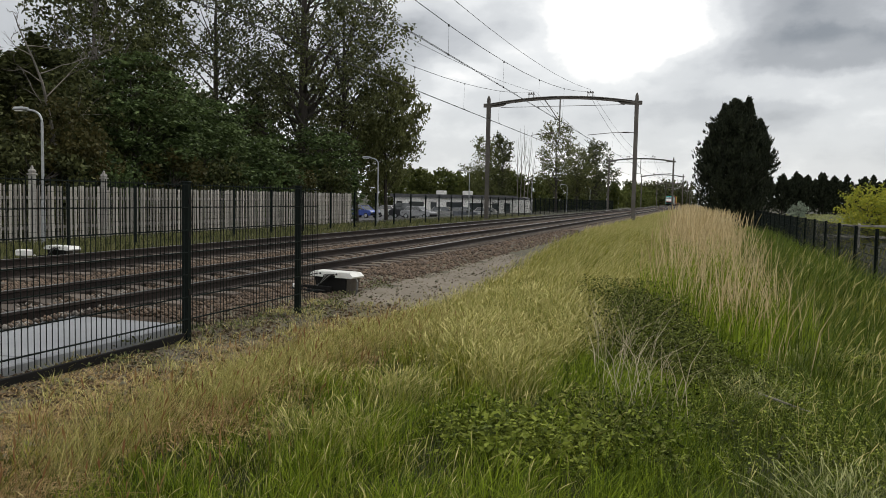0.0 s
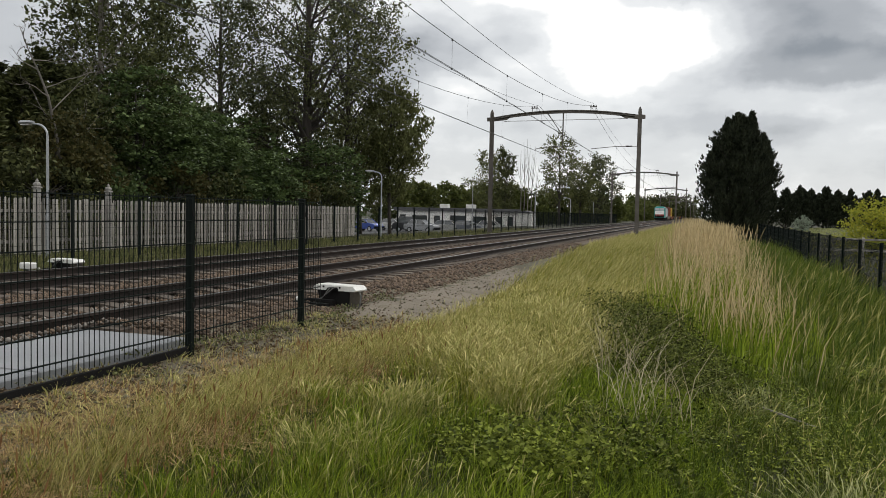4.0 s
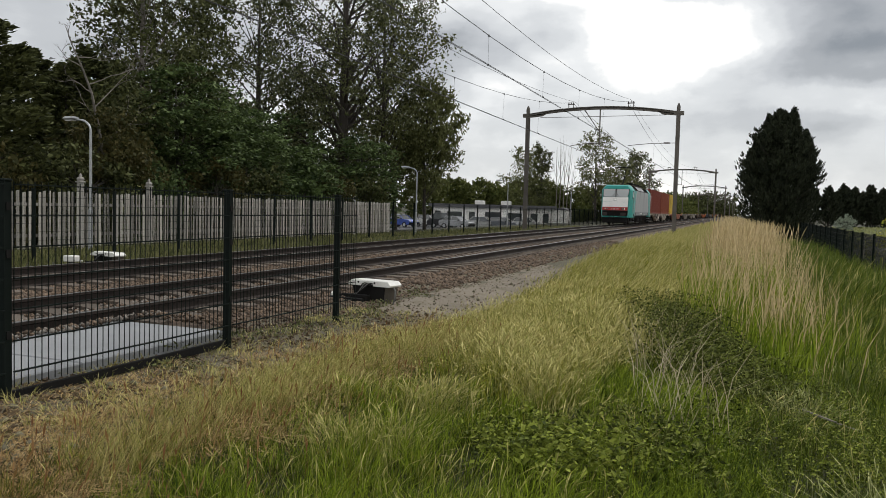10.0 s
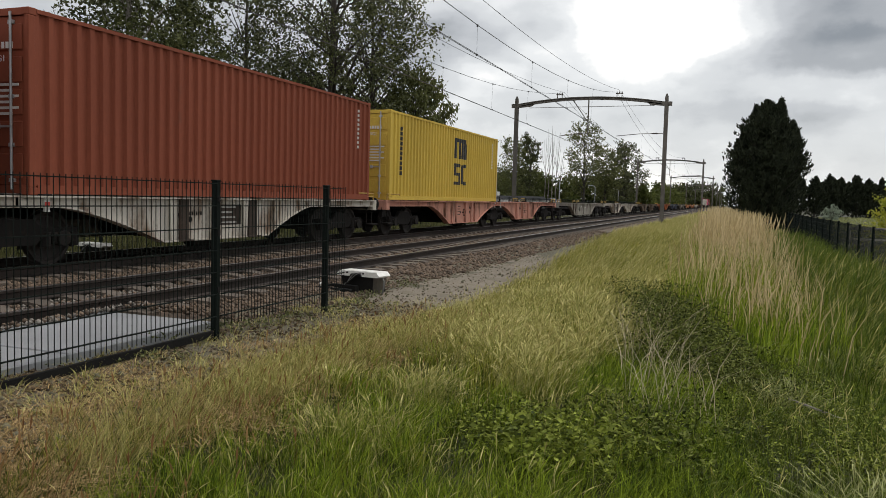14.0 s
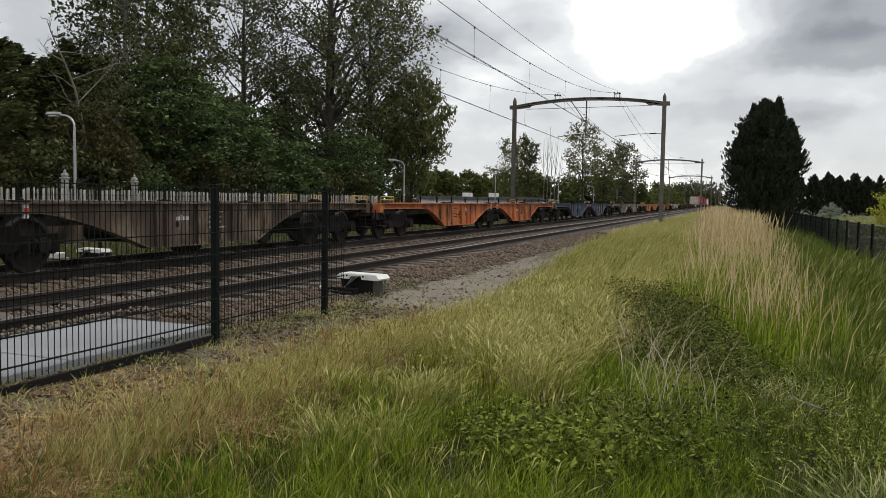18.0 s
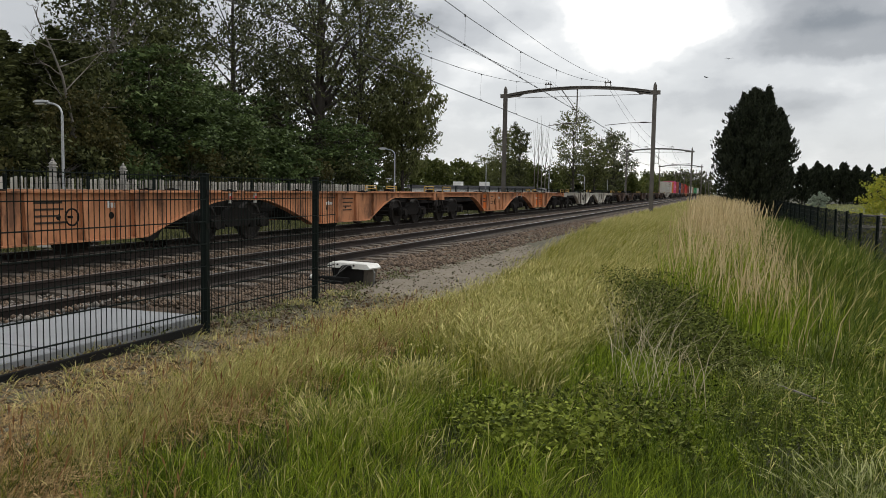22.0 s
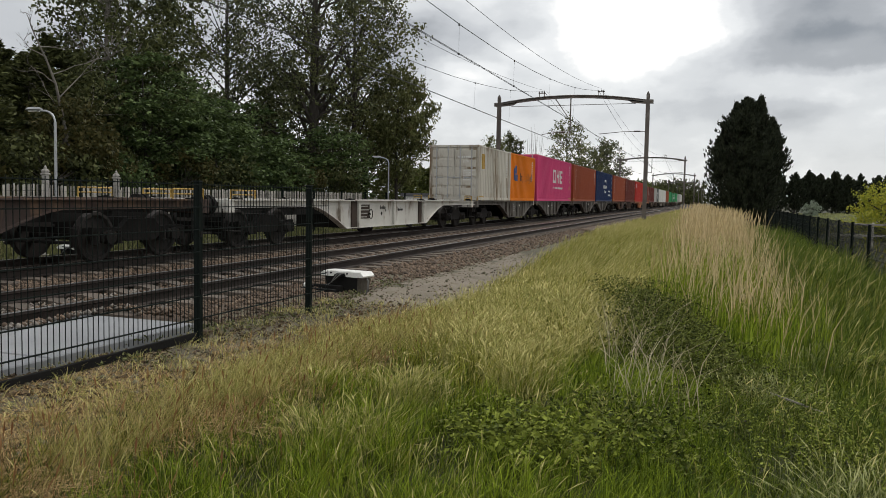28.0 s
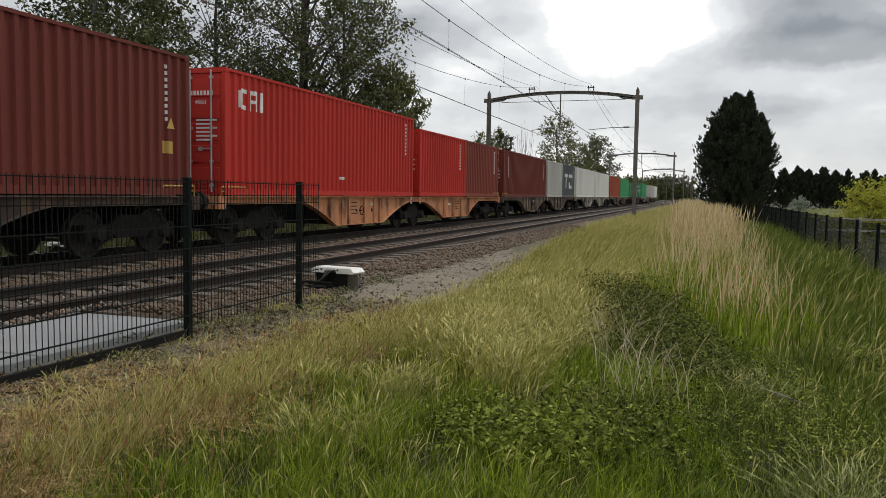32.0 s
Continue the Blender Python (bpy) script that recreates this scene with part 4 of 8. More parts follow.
BOX = {
    "oxide": box_paint("oxide_red_paint", (0.205, 0.052, 0.037)),
    "oxide_dark": box_paint("dark_oxide_paint", (0.24, 0.066, 0.036)),
    "brown": box_paint("red_brown_paint", (0.295, 0.073, 0.034)),
    "maroon": box_paint("maroon_paint", (0.145, 0.034, 0.025)),
    "red": box_paint("bright_red_paint", (0.45, 0.036, 0.026)),
    "yellow": box_paint("yellow_paint", (0.60, 0.42, 0.075), (0.35, 0.25, 0.07)),
    "silver": mat("stained_silver_paint", (0.56, 0.535, 0.475), (0.40, 0.375, 0.32), 1.2, 25, 0.7, bump=0.12, spec=0.15, dirt=(0.20, 0.145, 0.09), dirt_at=0.50, dirt_scale=2.2, stretch=(1, 1, 0.13)),
    "orange": box_paint("orange_paint", (0.68, 0.19, 0.012), (0.45, 0.15, 0.03)),
    "magenta": box_paint("magenta_paint", (0.60, 0.07, 0.19), (0.5, 0.08, 0.2)),
    "navy": box_paint("navy_paint", (0.011, 0.028, 0.092), (0.05, 0.05, 0.07)),
    "white": box_paint("white_box_paint", (0.66, 0.66, 0.62), (0.4, 0.36, 0.3)),
    "lightgrey": box_paint("light_grey_box_paint", (0.46, 0.45, 0.42), (0.3, 0.26, 0.22)),
    "darkgrey": box_paint("dark_grey_box_paint", (0.10, 0.115, 0.115)),
    "green": box_paint("green_box_paint", (0.05, 0.30, 0.12)),
}
SIDE = {"x": 1.2215}


def side_bars(parent, rects, material):
    """Marks painted on the waves of the near side: (y0, y1, z0, z1)."""
    s = Shape()
    L = SIDE["L"]
    w = (L - 0.24) / (42 if L > 9 else 20)
    for i, (y0, y1, z0, z1) in enumerate(rects):
        ys = {y0, y1}
        k = math.floor((y0 - 0.12) / w)
        while 0.12 + k * w < y1:
            ys.update(0.12 + (k + u) * w for u in (0, 0.32, 0.45, 0.87) if y0 < 0.12 + (k + u) * w < y1)
            k += 1
        ys = sorted(ys)
        n = len(s.v)
        for y in ys:
            x = 1.2115 + 0.0008 * (i % 6) - float(np.interp((y - 0.12) % w / w, [0, 0.32, 0.45, 0.87, 1], [0, 0, WAVE, WAVE, 0]))
            s.v += [(x, y, z0), (x, y, z1)]
        s.f += [(n + 2 * i, n + 2 * i + 2, n + 2 * i + 3, n + 2 * i + 1) for i in range(len(ys) - 1)]
    return part("marking", s, material, parent)


def build_container(place, feet, paint, colour, h=2.896, name="shipping_container", note=""):
    r = box_meshes(feet, h)
    t = thing(name, (FAR, place, DECK + 0.0), "%s %d-foot corrugated shipping container%s" % (colour, feet, note), "container", "containers on the train")
    pm = BOX[paint]
    SIDE["L"] = r["L"]

    def painted(me):
        if me.materials and me.materials[0] is pm:
            return me
        me = me.copy()
        me.materials.clear()
        me.materials.append(pm)
        return me
    for nm, me in r["walls"]:
        part(nm, painted(me), pm, t)
    part("frame", painted(r["frame"]), pm, t)
    part("roof", painted(r["roof"]), pm, t)
    cm = painted(r["cast"])
    pressed = painted(r["pressed"])
    for sx in (-1, 1):
        for y in (0.083, r["L"] - 0.083):
            for z in (0.061, h - 0.061):
                part("corner_casting", cm, pm, t, at=(sx * (r["X"] - 0.089), y, z))
    for k in (0, 1):
        d = part("door", painted(r["doors"][k]), pm, t)
        sx = (-1, 1)[k]
        for i in range(5):
            part("door_panel", pressed, pm, d, at=(sx * (0.01 + r["X"] - 0.1) / 2, 0, 0.2 + (h - 0.4) * (i + 0.5) / 5))
        for x in (0.3, 0.86):
            part("locking_bar", r["bar"], "galv", d, at=(sx * x, 0, 0))
            part("door_handle", r["handle"], "galv", d, at=(sx * x - (0.3 if sx > 0 else 0.0), 0, 0.0))
    # door writing: serial bars, size code, tables
    q = Shape()
    for k in range(8):
        q.box(0.2 + 0.09 * k, 0.26 + 0.09 * k, 0.004, 0.012, h - 0.62, h - 0.52)
    for k in range(6):
        z = h - 1.2 - 0.09 * k
        q.box(0.45, 0.45 + (0.42 if k % 2 else 0.55), 0.004, 0.012, z, z + 0.04)
    part("lettering", q, "mark", t)
    wm = text_mesh("45G1" if h > 2.7 else "22G1", 0.14)
    part("size_code", wm, "mark", t, at=Matrix.Translation((0.42, 0.006, h - 0.82)) @ pose(0, 0, 0, 90, 0, 0))
    side_bars(t, [(r["L"] - 0.75, r["L"] - 0.70, h - 0.35 - 0.13 * k, h - 0.275 - 0.13 * k) for k in range(9)], "mark")
    return rides(t, place)


# ---- locomotive ----
M["teal"] = mat("turquoise_loco_paint", (0.003, 0.31, 0.265), (0.003, 0.265, 0.225), 0.6, 20, 0.42, bump=0.03, dirt=(0.05, 0.16, 0.14), dirt_at=0.66, coat=0.2)
M["silver"] = mat("silver_loco_paint", (0.34, 0.35, 0.355), (0.25, 0.255, 0.26), 0.5, 20, 0.40, 0.2, bump=0.03, dirt=(0.19, 0.178, 0.165), dirt_at=0.55, dirt_scale=0.75, stretch=(1, 1, 0.16))
M["loco_grey"] = mat("grey_loco_band", (0.22, 0.23, 0.235), (0.17, 0.175, 0.18), 0.8, 25, 0.55, bump=0.04, dirt=(0.1, 0.09, 0.08), dirt_at=0.6)
M["loco_white"] = mat("white_nose_paint", (0.88, 0.88, 0.86), (0.82, 0.815, 0.79), 1, 25, 0.45, bump=0.03, dirt=(0.4, 0.36, 0.3), dirt_at=0.66)
M["loco_red"] = mat("red_nose_band", (0.50, 0.028, 0.026), (0.42, 0.025, 0.024), 1, 25, 0.45, bump=0.03)
M["roof_grey"] = mat("grey_roof_panel", (0.24, 0.245, 0.25), (0.18, 0.18, 0.185), 0.8, 25, 0.6, bump=0.06, dirt=(0.09, 0.085, 0.08), dirt_at=0.56)
M["roof_dark"] = mat("dark_roof_panel", (0.06, 0.06, 0.062), (0.045, 0.045, 0.046), 1, 25, 0.7, bump=0.2)
M["window"] = glass("dark_window_glass", (0.035, 0.042, 0.045))
# pale base colour paints in the sky's reflection and blinds on the cab glass
M["screen"] = glass("sky_grey_cab_glass", (0.30, 0.33, 0.33))
M["headlamp"] = mat("lit_headlamp", (1.0, 0.93, 0.8), (1.0, 0.95, 0.85), 3, 30, 0.3, bump=0, glow=0.45)
M["buffer_steel"] = mat("greasy_buffer_steel", (0.06, 0.052, 0.045), (0.03, 0.026, 0.023), 3, 30, 0.7, 0.3, bump=0.1)
M["lens"] = mat("unlit_lens", (0.5, 0.5, 0.48), None, 3, 30, 0.15, bump=0)


def soot(m, streaks, top, reach):
    """Sooty runs down a wall from its eave: each at a place along the wall, with a half width."""
    n, l = m.node_tree.nodes, m.node_tree.links
    hs = n["Hue/Saturation/Value"]
    co, ax, ns = n.new("ShaderNodeTexCoord"), n.new("ShaderNodeSeparateXYZ"), n.new("ShaderNodeTexNoise")
    ns.inputs["Scale"].default_value, ns.inputs["Detail"].default_value = 2.4, 6
    l.new(co.outputs["Object"], ns.inputs["Vector"]); l.new(co.outputs["Object"], ax.inputs[0])

    def step(op, a, b):
        q = n.new("ShaderNodeMath"); q.operation = op
        for k, v in enumerate((a, b)):
            if isinstance(v, float):
                q.inputs[k].default_value = v
            else:
                l.new(v, q.inputs[k])
        return q.outputs[0]
    down = n.new("ShaderNodeMapRange"); down.interpolation_type = "SMOOTHSTEP"
    down.inputs[1].default_value, down.inputs[2].default_value = top - reach, top
    l.new(ax.outputs["Z"], down.inputs[0])
    lean = step("ADD", step("MULTIPLY", ax.outputs["Z"], -0.3), step("MULTIPLY", ns.outputs["Fac"], 0.5))
    total = None
    for y, half in streaks:
        off = step("ABSOLUTE", step("ADD", step("ADD", ax.outputs["Y"], lean), 0.3 * top - 0.25 - y), 0.0)
        f = n.new("ShaderNodeMapRange"); f.interpolation_type = "SMOOTHSTEP"
        f.inputs[1].default_value, f.inputs[2].default_value = half, 0.05
        l.new(off, f.inputs[0])
        total = f.outputs[0] if total is None else step("MAXIMUM", total, f.outputs[0])
    mask = step("MULTIPLY", step("MULTIPLY", total, down.outputs[0]), 0.8)
    mx = n.new("ShaderNodeMixRGB")
    mx.inputs[2].default_value = (0.055, 0.05, 0.045, 1)
    l.new(mask, mx.inputs[0]); l.new(hs.outputs[0], mx.inputs[1]); l.new(mx.outputs[0], n["Principled BSDF"].inputs["Base Color"])


soot(M["silver"], ((8.1, 0.42), (11.9, 0.40), (6.2, 0.22), (14.4, 0.2)), 3.42, 1.5)


def build_loco(place):
    t = thing("electric_locomotive", (FAR, place, 0), "turquoise and silver electric locomotive with white nose and red band", "locomotive")
    W = 1.485
    L0, L1 = 1.1, 19.0           # body ends
    zb, zs, ze, zr = 0.96, 1.30, 3.40, 3.88   # skirt, band top, eave, roof

    # side walls between the cabs (silver), with the slanted colour change
    for sx, nm in ((1, "side_wall"), (-1, "side_wall")):
        part(nm, Shape().add([(sx * W, 4.15, zs), (sx * W, 16.10, zs), (sx * W, 15.2, ze), (sx * W, 5.25, ze), (sx * (W - 0.05), 4.15, zs), (sx * (W - 0.05), 16.10, zs), (sx * (W - 0.05), 15.2, ze), (sx * (W - 0.05), 5.25, ze)],
                                  [(0, 1, 2, 3), (4, 7, 6, 5), (0, 4, 5, 1), (1, 5, 6, 2), (2, 6, 7, 3), (3, 7, 4, 0)]), "silver", t, "silver painted side wall")
        for a, b, c, d in ((4.0, 4.15, 5.25, 4.0), (16.10, 16.1, 16.1, 15.2)):
            part("side_wall", Shape().add([(sx * W, a, zs), (sx * W, b, zs), (sx * W, c, ze), (sx * W, d, ze), (sx * (W - 0.05), a, zs), (sx * (W - 0.05), b, zs), (sx * (W - 0.05), c, ze), (sx * (W - 0.05), d, ze)],
                                          [(0, 1, 2, 3), (4, 7, 6, 5), (0, 4, 5, 1), (1, 5, 6, 2), (2, 6, 7, 3), (3, 7, 4, 0)]), "teal", t, "turquoise side wall behind the cab")
        # lower band and its plain bars of writing
        part("lower_band", Shape().box(*sorted((sx * W, sx * (W - 0.06))), 4.0, 16.1, zb, zs), "loco_grey", t)
        # eave gutter
        part("gutter", Shape().box(*sorted((sx * (W + 0.01), sx * (W - 0.05))), 3.9, 16.2, ze, ze + 0.05), "black", t)
        q = Shape()
        for k in range(13):
            q.box(*sorted((sx * (W + 0.002), sx * (W + 0.004))), 8.2 + 0.17 * k, 8.3 + 0.17 * k, zs - 0.20, zs - 0.07)
        for k in range(9):
            q.box(*sorted((sx * (W + 0.002), sx * (W + 0.004))), 12.2 + 0.09 * k, 12.26 + 0.09 * k, zs - 0.31, zs - 0.24)
        part("lettering", q, "mark", t)
        for y in (4.6, 10.4, 15.2):
            part("jacking_point", Shape().box(*sorted((sx * (W + 0.002), sx * (W + 0.012))), y, y + 0.18, zs - 0.28, zs - 0.06), "black", t)
        # sloping roof hood in panels, grey and dark louvred
        for a, b, m in ((3.98, 7.0, "roof_dark"), (7.05, 8.2, "roof_grey"), (8.25, 12.2, "roof_grey"), (12.25, 12.7, "roof_grey"), (12.75, 16.12, "roof_dark")):
            hd = Shape().add([(sx * (W - 0.06), a, ze + 0.05), (sx * (W - 0.06), b, ze + 0.05), (sx * (W - 0.48), b, zr), (sx * (W - 0.48), a, zr), (sx * (W - 0.12), a, ze + 0.03), (sx * (W - 0.12), b, ze + 0.03), (sx * (W - 0.52), b, zr - 0.03), (sx * (W - 0.52), a, zr - 0.03)],
                                 [(0, 1, 2, 3), (4, 7, 6, 5), (0, 4, 5, 1), (1, 5, 6, 2), (2, 6, 7, 3), (3, 7, 4, 0)])
            hp = part("roof_panel", hd, m, t)
            if m == "roof_dark":
                lv = Shape()
                for k in range(int((b - a) / 0.16)):
                    y = a + 0.06 + 0.16 * k
                    lv.add([(sx * (W - 0.075), y, ze + 0.08), (sx * (W - 0.075), y + 0.06, ze + 0.08), (sx * (W - 0.45), y + 0.06, zr - 0.02), (sx * (W - 0.45), y, zr - 0.02),
                            (sx * (W - 0.05), y, ze + 0.09), (sx * (W - 0.05), y + 0.03, ze + 0.09), (sx * (W - 0.43), y + 0.03, zr + 0.0), (sx * (W - 0.43), y, zr + 0.0)],
                           [(4, 5, 6, 7), (0, 4, 7, 3), (5, 1, 2, 6)])
                part("louvre", lv, "black", hp)
    part("roof", Shape().box(-W + 0.5, W - 0.5, 3.98, 16.12, zr - 0.12, zr - 0.06), "roof_dark", t)
    part("machine_room", Shape().box(-W + 0.09, W - 0.09, 4.02, 16.08, 0.98, ze - 0.02), "black", t)
    part("underframe", Shape().box(-1.3, 1.3, 1.4, 18.7, 0.72, 0.97), "under", t)

    # cabs
    for k in (0, 1):
        cz = 0.76
        def ring(y0, y1, y2, y3, w0, w1, w2, w3, z3):
            r = [(w0, y0, cz), (w1, y1, ze - 0.05), (w2, y2, ze + 0.06), (w3, y3, z3)]
            return r + [(-x, y, z) for x, y, z in reversed(r)]
        cab = part("cab", Shape().loft([
            ring(4.0, 4.0, 4.0, 4.0, W, W, W - 0.05, W - 0.42, zr),
            ring(2.3, 2.3, 2.3, 2.3, W, W, W - 0.05, W - 0.42, zr + 0.02),
            ring(L0 + 0.62, L0 + 0.95, L0 + 1.0, L0 + 1.05, W - 0.085, W - 0.045, W - 0.085, W - 0.43, zr - 0.01),
            ring(L0 + 0.06, L0 + 0.60, L0 + 0.68, L0 + 0.80, W - 0.30, W - 0.158, W - 0.187, W - 0.47, zr - 0.09),
        ]), "teal", t, "turquoise driver's cab", at=Matrix.Identity(4) if k == 0 else pose(0, 20.1, 0, 0, 0, 180))

        # front face by height: (z, y, half width)
        def fy(z):
            return L0 + float(np.interp(z, [0.98, 1.75, 2.66, 3.5, 3.79], [0.0, 0.0, 0.16, 0.62, 0.80]))

        def fw(z):
            return float(np.interp(z, [0.98, 2.66, 3.5, 3.88], [1.18, 1.205, 1.29, 1.05]))

        def face(z0, z1, inset=0.0, outw=0.03, x0=None, x1=None):
            s = Shape()
            zs_ = np.linspace(z0, z1, 5)
            rings = []
            for z in zs_:
                w = fw(z) - inset
                a, b = (-w, w) if x0 is None else sorted((x0, math.copysign(w - 0.065, x1)))
                y = fy(z)
                rings.append([(a, y - outw, z), (b, y - outw, z), (b, y + 0.06, z), (a, y + 0.06, z)])
            s.loft(rings)
            return s
        part("nose_panel", face(1.74, 2.22), "loco_white", cab, "white lower nose panel")
        part("nose_panel", face(2.23, 2.68), "loco_white", cab, "white upper nose panel with a badge")
        part("nose_band", face(1.42, 1.73, 0, 0.035), "loco_red", cab, "red band with lamps and number bars")
        q = Shape()
        for i in range(7):
            if i not in (1, 4):
                q.box(-0.36 + 0.105 * i, -0.29 + 0.105 * i, L0 - 0.041, L0 - 0.036, 1.50, 1.65)
        part("lettering", q, "mark", cab)
        part("screen_surround", face(2.69, 3.50, 0.035, 0.026), "black", cab)
        for sx in (-1, 1):
            x0, x1 = sx * 0.03, sx
            part("windscreen", face(2.72, 3.47, 0, 0.036, x0, x1), "screen", cab, "split windscreen pane")
            part("wiper", Shape().tube([(sx * 0.42, fy(2.62) - 0.06, 2.62), (sx * 0.36, fy(2.72) - 0.07, 2.72), (sx * 0.10, fy(3.0) - 0.07, 3.0), (sx * 0.07, fy(3.3) - 0.07, 3.3)], 0.014, 6).tube([(sx * 0.07, fy(2.76) - 0.06, 2.76), (sx * 0.07, fy(3.5) - 0.06, 3.5)], 0.014, 5), "black", cab)
            part("lamp_housing", Shape().cbox(*sorted((sx * 0.60, sx * 1.0)), L0 - 0.046, L0 - 0.034, 1.49, 1.66, 0.004), "black", cab, "black lamp housing")
            for x, m in ((0.90, "headlamp"), (1.1, "lens")):
                xx = sx * (x if m == "headlamp" else 0.70)
                part("headlight" if m == "headlamp" else "marker_light", Shape().cyl((xx, L0 - 0.055, 1.575), (xx, L0 + 0.02, 1.575), 0.062, 14), ("headlamp" if k == 0 else "lens") if m == "headlamp" else "lens", cab)
        part("top_headlight", Shape().cyl((0, fy(2.47) - 0.06, 2.47), (0, fy(2.47) + 0.02, 2.47), 0.055, 14), "headlamp" if k == 0 else "lens", cab)
        part("badge", Shape().tube([(x, fy(2.47) - 0.07, z) for x, z in ((-0.14, 2.36), (0.14, 2.36), (0.14, 2.58), (-0.14, 2.58), (-0.14, 2.36))], 0.018, 6), "galv", cab)
        # side doors and windows
        for sx in (-1, 1):
            part("window_gasket", Shape().loft([[(sx * (w + 0.0), y, z) for y, z in ((2.32 + d, 2.74 + d), (2.4 + d, 2.62 + d), (2.82 - d, 2.62 + d), (2.84 - d, 3.26 - d), (2.42 + d, 3.28 - d))] for w, d in ((W - 0.1, -0.05), (W + 0.006, -0.05), (W + 0.008, -0.02))]), "black", cab, "black window gasket")
            part("side_window", Shape().loft([[(sx * w, y, z) for y, z in ((2.33 + d, 2.76 + d), (2.41 + d, 2.64 + d), (2.81 - d, 2.64 + d), (2.83 - d, 3.25 - d), (2.43 + d, 3.27 - d))] for w, d in ((W, 0.0), (W + 0.012, 0.0), (W + 0.014, 0.01))]), "screen", cab)
            dr = part("cab_door", Shape().box(*sorted((sx * (W - 0.02), sx * (W + 0.012))), 2.92, 3.80, 1.15, 3.32), "teal", cab)
            part("door_seal", Shape().box(*sorted((sx * (W - 0.02), sx * (W + 0.006))), 2.885, 2.915, 1.12, 3.35).box(*sorted((sx * (W - 0.02), sx * (W + 0.006))), 3.805, 3.835, 1.12, 3.35).box(*sorted((sx * (W - 0.02), sx * (W + 0.006))), 2.916, 3.804, 3.325, 3.35), "black", dr)
            for y in (2.86, 3.87):
                part("grab_rail", Shape().cyl((sx * (W + 0.06), y, 1.3), (sx * (W + 0.06), y, 3.2), 0.016, 6), "galv", dr)
            part("door_handle", Shape().box(*sorted((sx * (W + 0.012), sx * (W + 0.04))), 3.0, 3.2, 2.35, 2.38), "black", dr)
            st = Shape()
            for y in (3.09, 3.6):
                st.box(*sorted((sx * (W - 0.05), sx * (W - 0.02))), y, y + 0.02, 0.32, 1.0)
            ladder = part("step_frame", st, "black", cab)
            part("step_recess", Shape().box(*sorted((sx * (W - 0.02), sx * (W + 0.004))), 3.06, 3.66, 0.78, 1.1), "black", cab)
            for z in (0.32, 0.6, 0.88):
                part("step", Shape().box(*sorted((sx * (W - 0.25), sx * (W + 0.012))), 3.11, 3.6, z, z + 0.035), "galv", ladder, "worn bright step tread")
        # buffer beam, buffers, plough
        part("buffer_beam", Shape().cbox(-1.2, 1.2, L0 - 0.02, L0 + 0.25, 0.9, 1.41, 0.02), "black", cab)
        for sx in (-1, 1):
            b = Shape().cyl((sx * 0.875, L0, 1.05), (sx * 0.875, 0.5, 1.05), 0.12, 12)
            b.cbox(sx * 0.875 - 0.25, sx * 0.875 + 0.25, 0.42, 0.5, 0.89, 1.21, 0.05)
            part("buffer", b, "buffer_steel", cab)
        part("coupling_hook", Shape().tube([(0, L0, 1.0), (0, 0.55, 1.0), (0, 0.47, 0.82), (0, 0.65, 0.55)], 0.05, 8), "black", cab)
        part("snow_plough", Shape().prism([(L0 + 0.0, 0.22), (L0 - 0.05, 0.3), (L0 + 0.02, 0.72), (L0 + 0.2, 0.9), (L0 + 0.3, 0.9), (L0 + 0.25, 0.22)], "x", -1.16, 1.16), "black", cab)
        hoses = Shape()
        for x in (-0.45, -0.3, 0.3, 0.45):
            hoses.tube([(x, L0 + 0.02, 1.0), (x, L0 - 0.2, 0.85), (x, L0 - 0.14, 0.55), (x, L0 + 0.03, 0.5)], 0.022, 6)
        part("brake_hoses", hoses, "black", cab)
    # bogies of the locomotive
    for y in (4.05, 16.05):
        f = Shape()
        for sx in (-1, 1):
            f.prism([(y - 2.0, 0.6), (y - 2.0, 0.85), (y - 0.9, 0.82), (y - 0.6, 0.6), (y + 0.6, 0.6), (y + 0.9, 0.82), (y + 2.0, 0.85), (y + 2.0, 0.6), (y + 0.7, 0.38), (y - 0.7, 0.38)], "x", *sorted((sx * 1.0, sx * 1.15)))
        b = part("bogie", f, "under", t, "dark locomotive bogie frame")
        for dy in (-1.3, 1.3):
            w = Shape()
            for sx in (-1, 1):
                w.cyl((sx * 0.68, y + dy, 0.6), (sx * 0.82, y + dy, 0.6), 0.60, 28)
                w.cyl((sx * 0.82, y + dy, 0.6), (sx * 0.84, y + dy, 0.6), 0.48, 28)
            w.cyl((-1.0, y + dy, 0.6), (1.0, y + dy, 0.6), 0.1, 10)
            part("wheelset", w, "wheel", b)
            for sx in (-1, 1):
                part("axle_box", Shape().cbox(*sorted((sx * 1.02, sx * 1.28)), y + dy - 0.2, y + dy + 0.2, 0.45, 0.75, 0.04), "under", b)
                for d in (-0.42, 0.42):
                    part("spring", Shape().cyl((sx * 1.1, y + dy + d, 0.5), (sx * 1.1, y + dy + d, 0.84), 0.09, 10), "under", b)
        for d in (-2.275, 2.275):
            part("sand_box", Shape().cbox(1.0, 1.25, y + d - 0.175, y + d + 0.175, 0.45, 0.9, 0.03), "under", b)
    part("transformer_tank", Shape().cbox(-1.2, 1.2, 7.2, 12.9, 0.25, 0.8, 0.04), "under", t)
    for y, w in ((7.25, 0.7), (8.3, 0.9), (9.8, 0.8), (11.2, 1.1)):
        part("equipment_box", Shape().cbox(1.2, 1.32, y, y + w, 0.32, 0.78, 0.02), "under", t)
    # roof gear and pantographs
    rg = Shape()
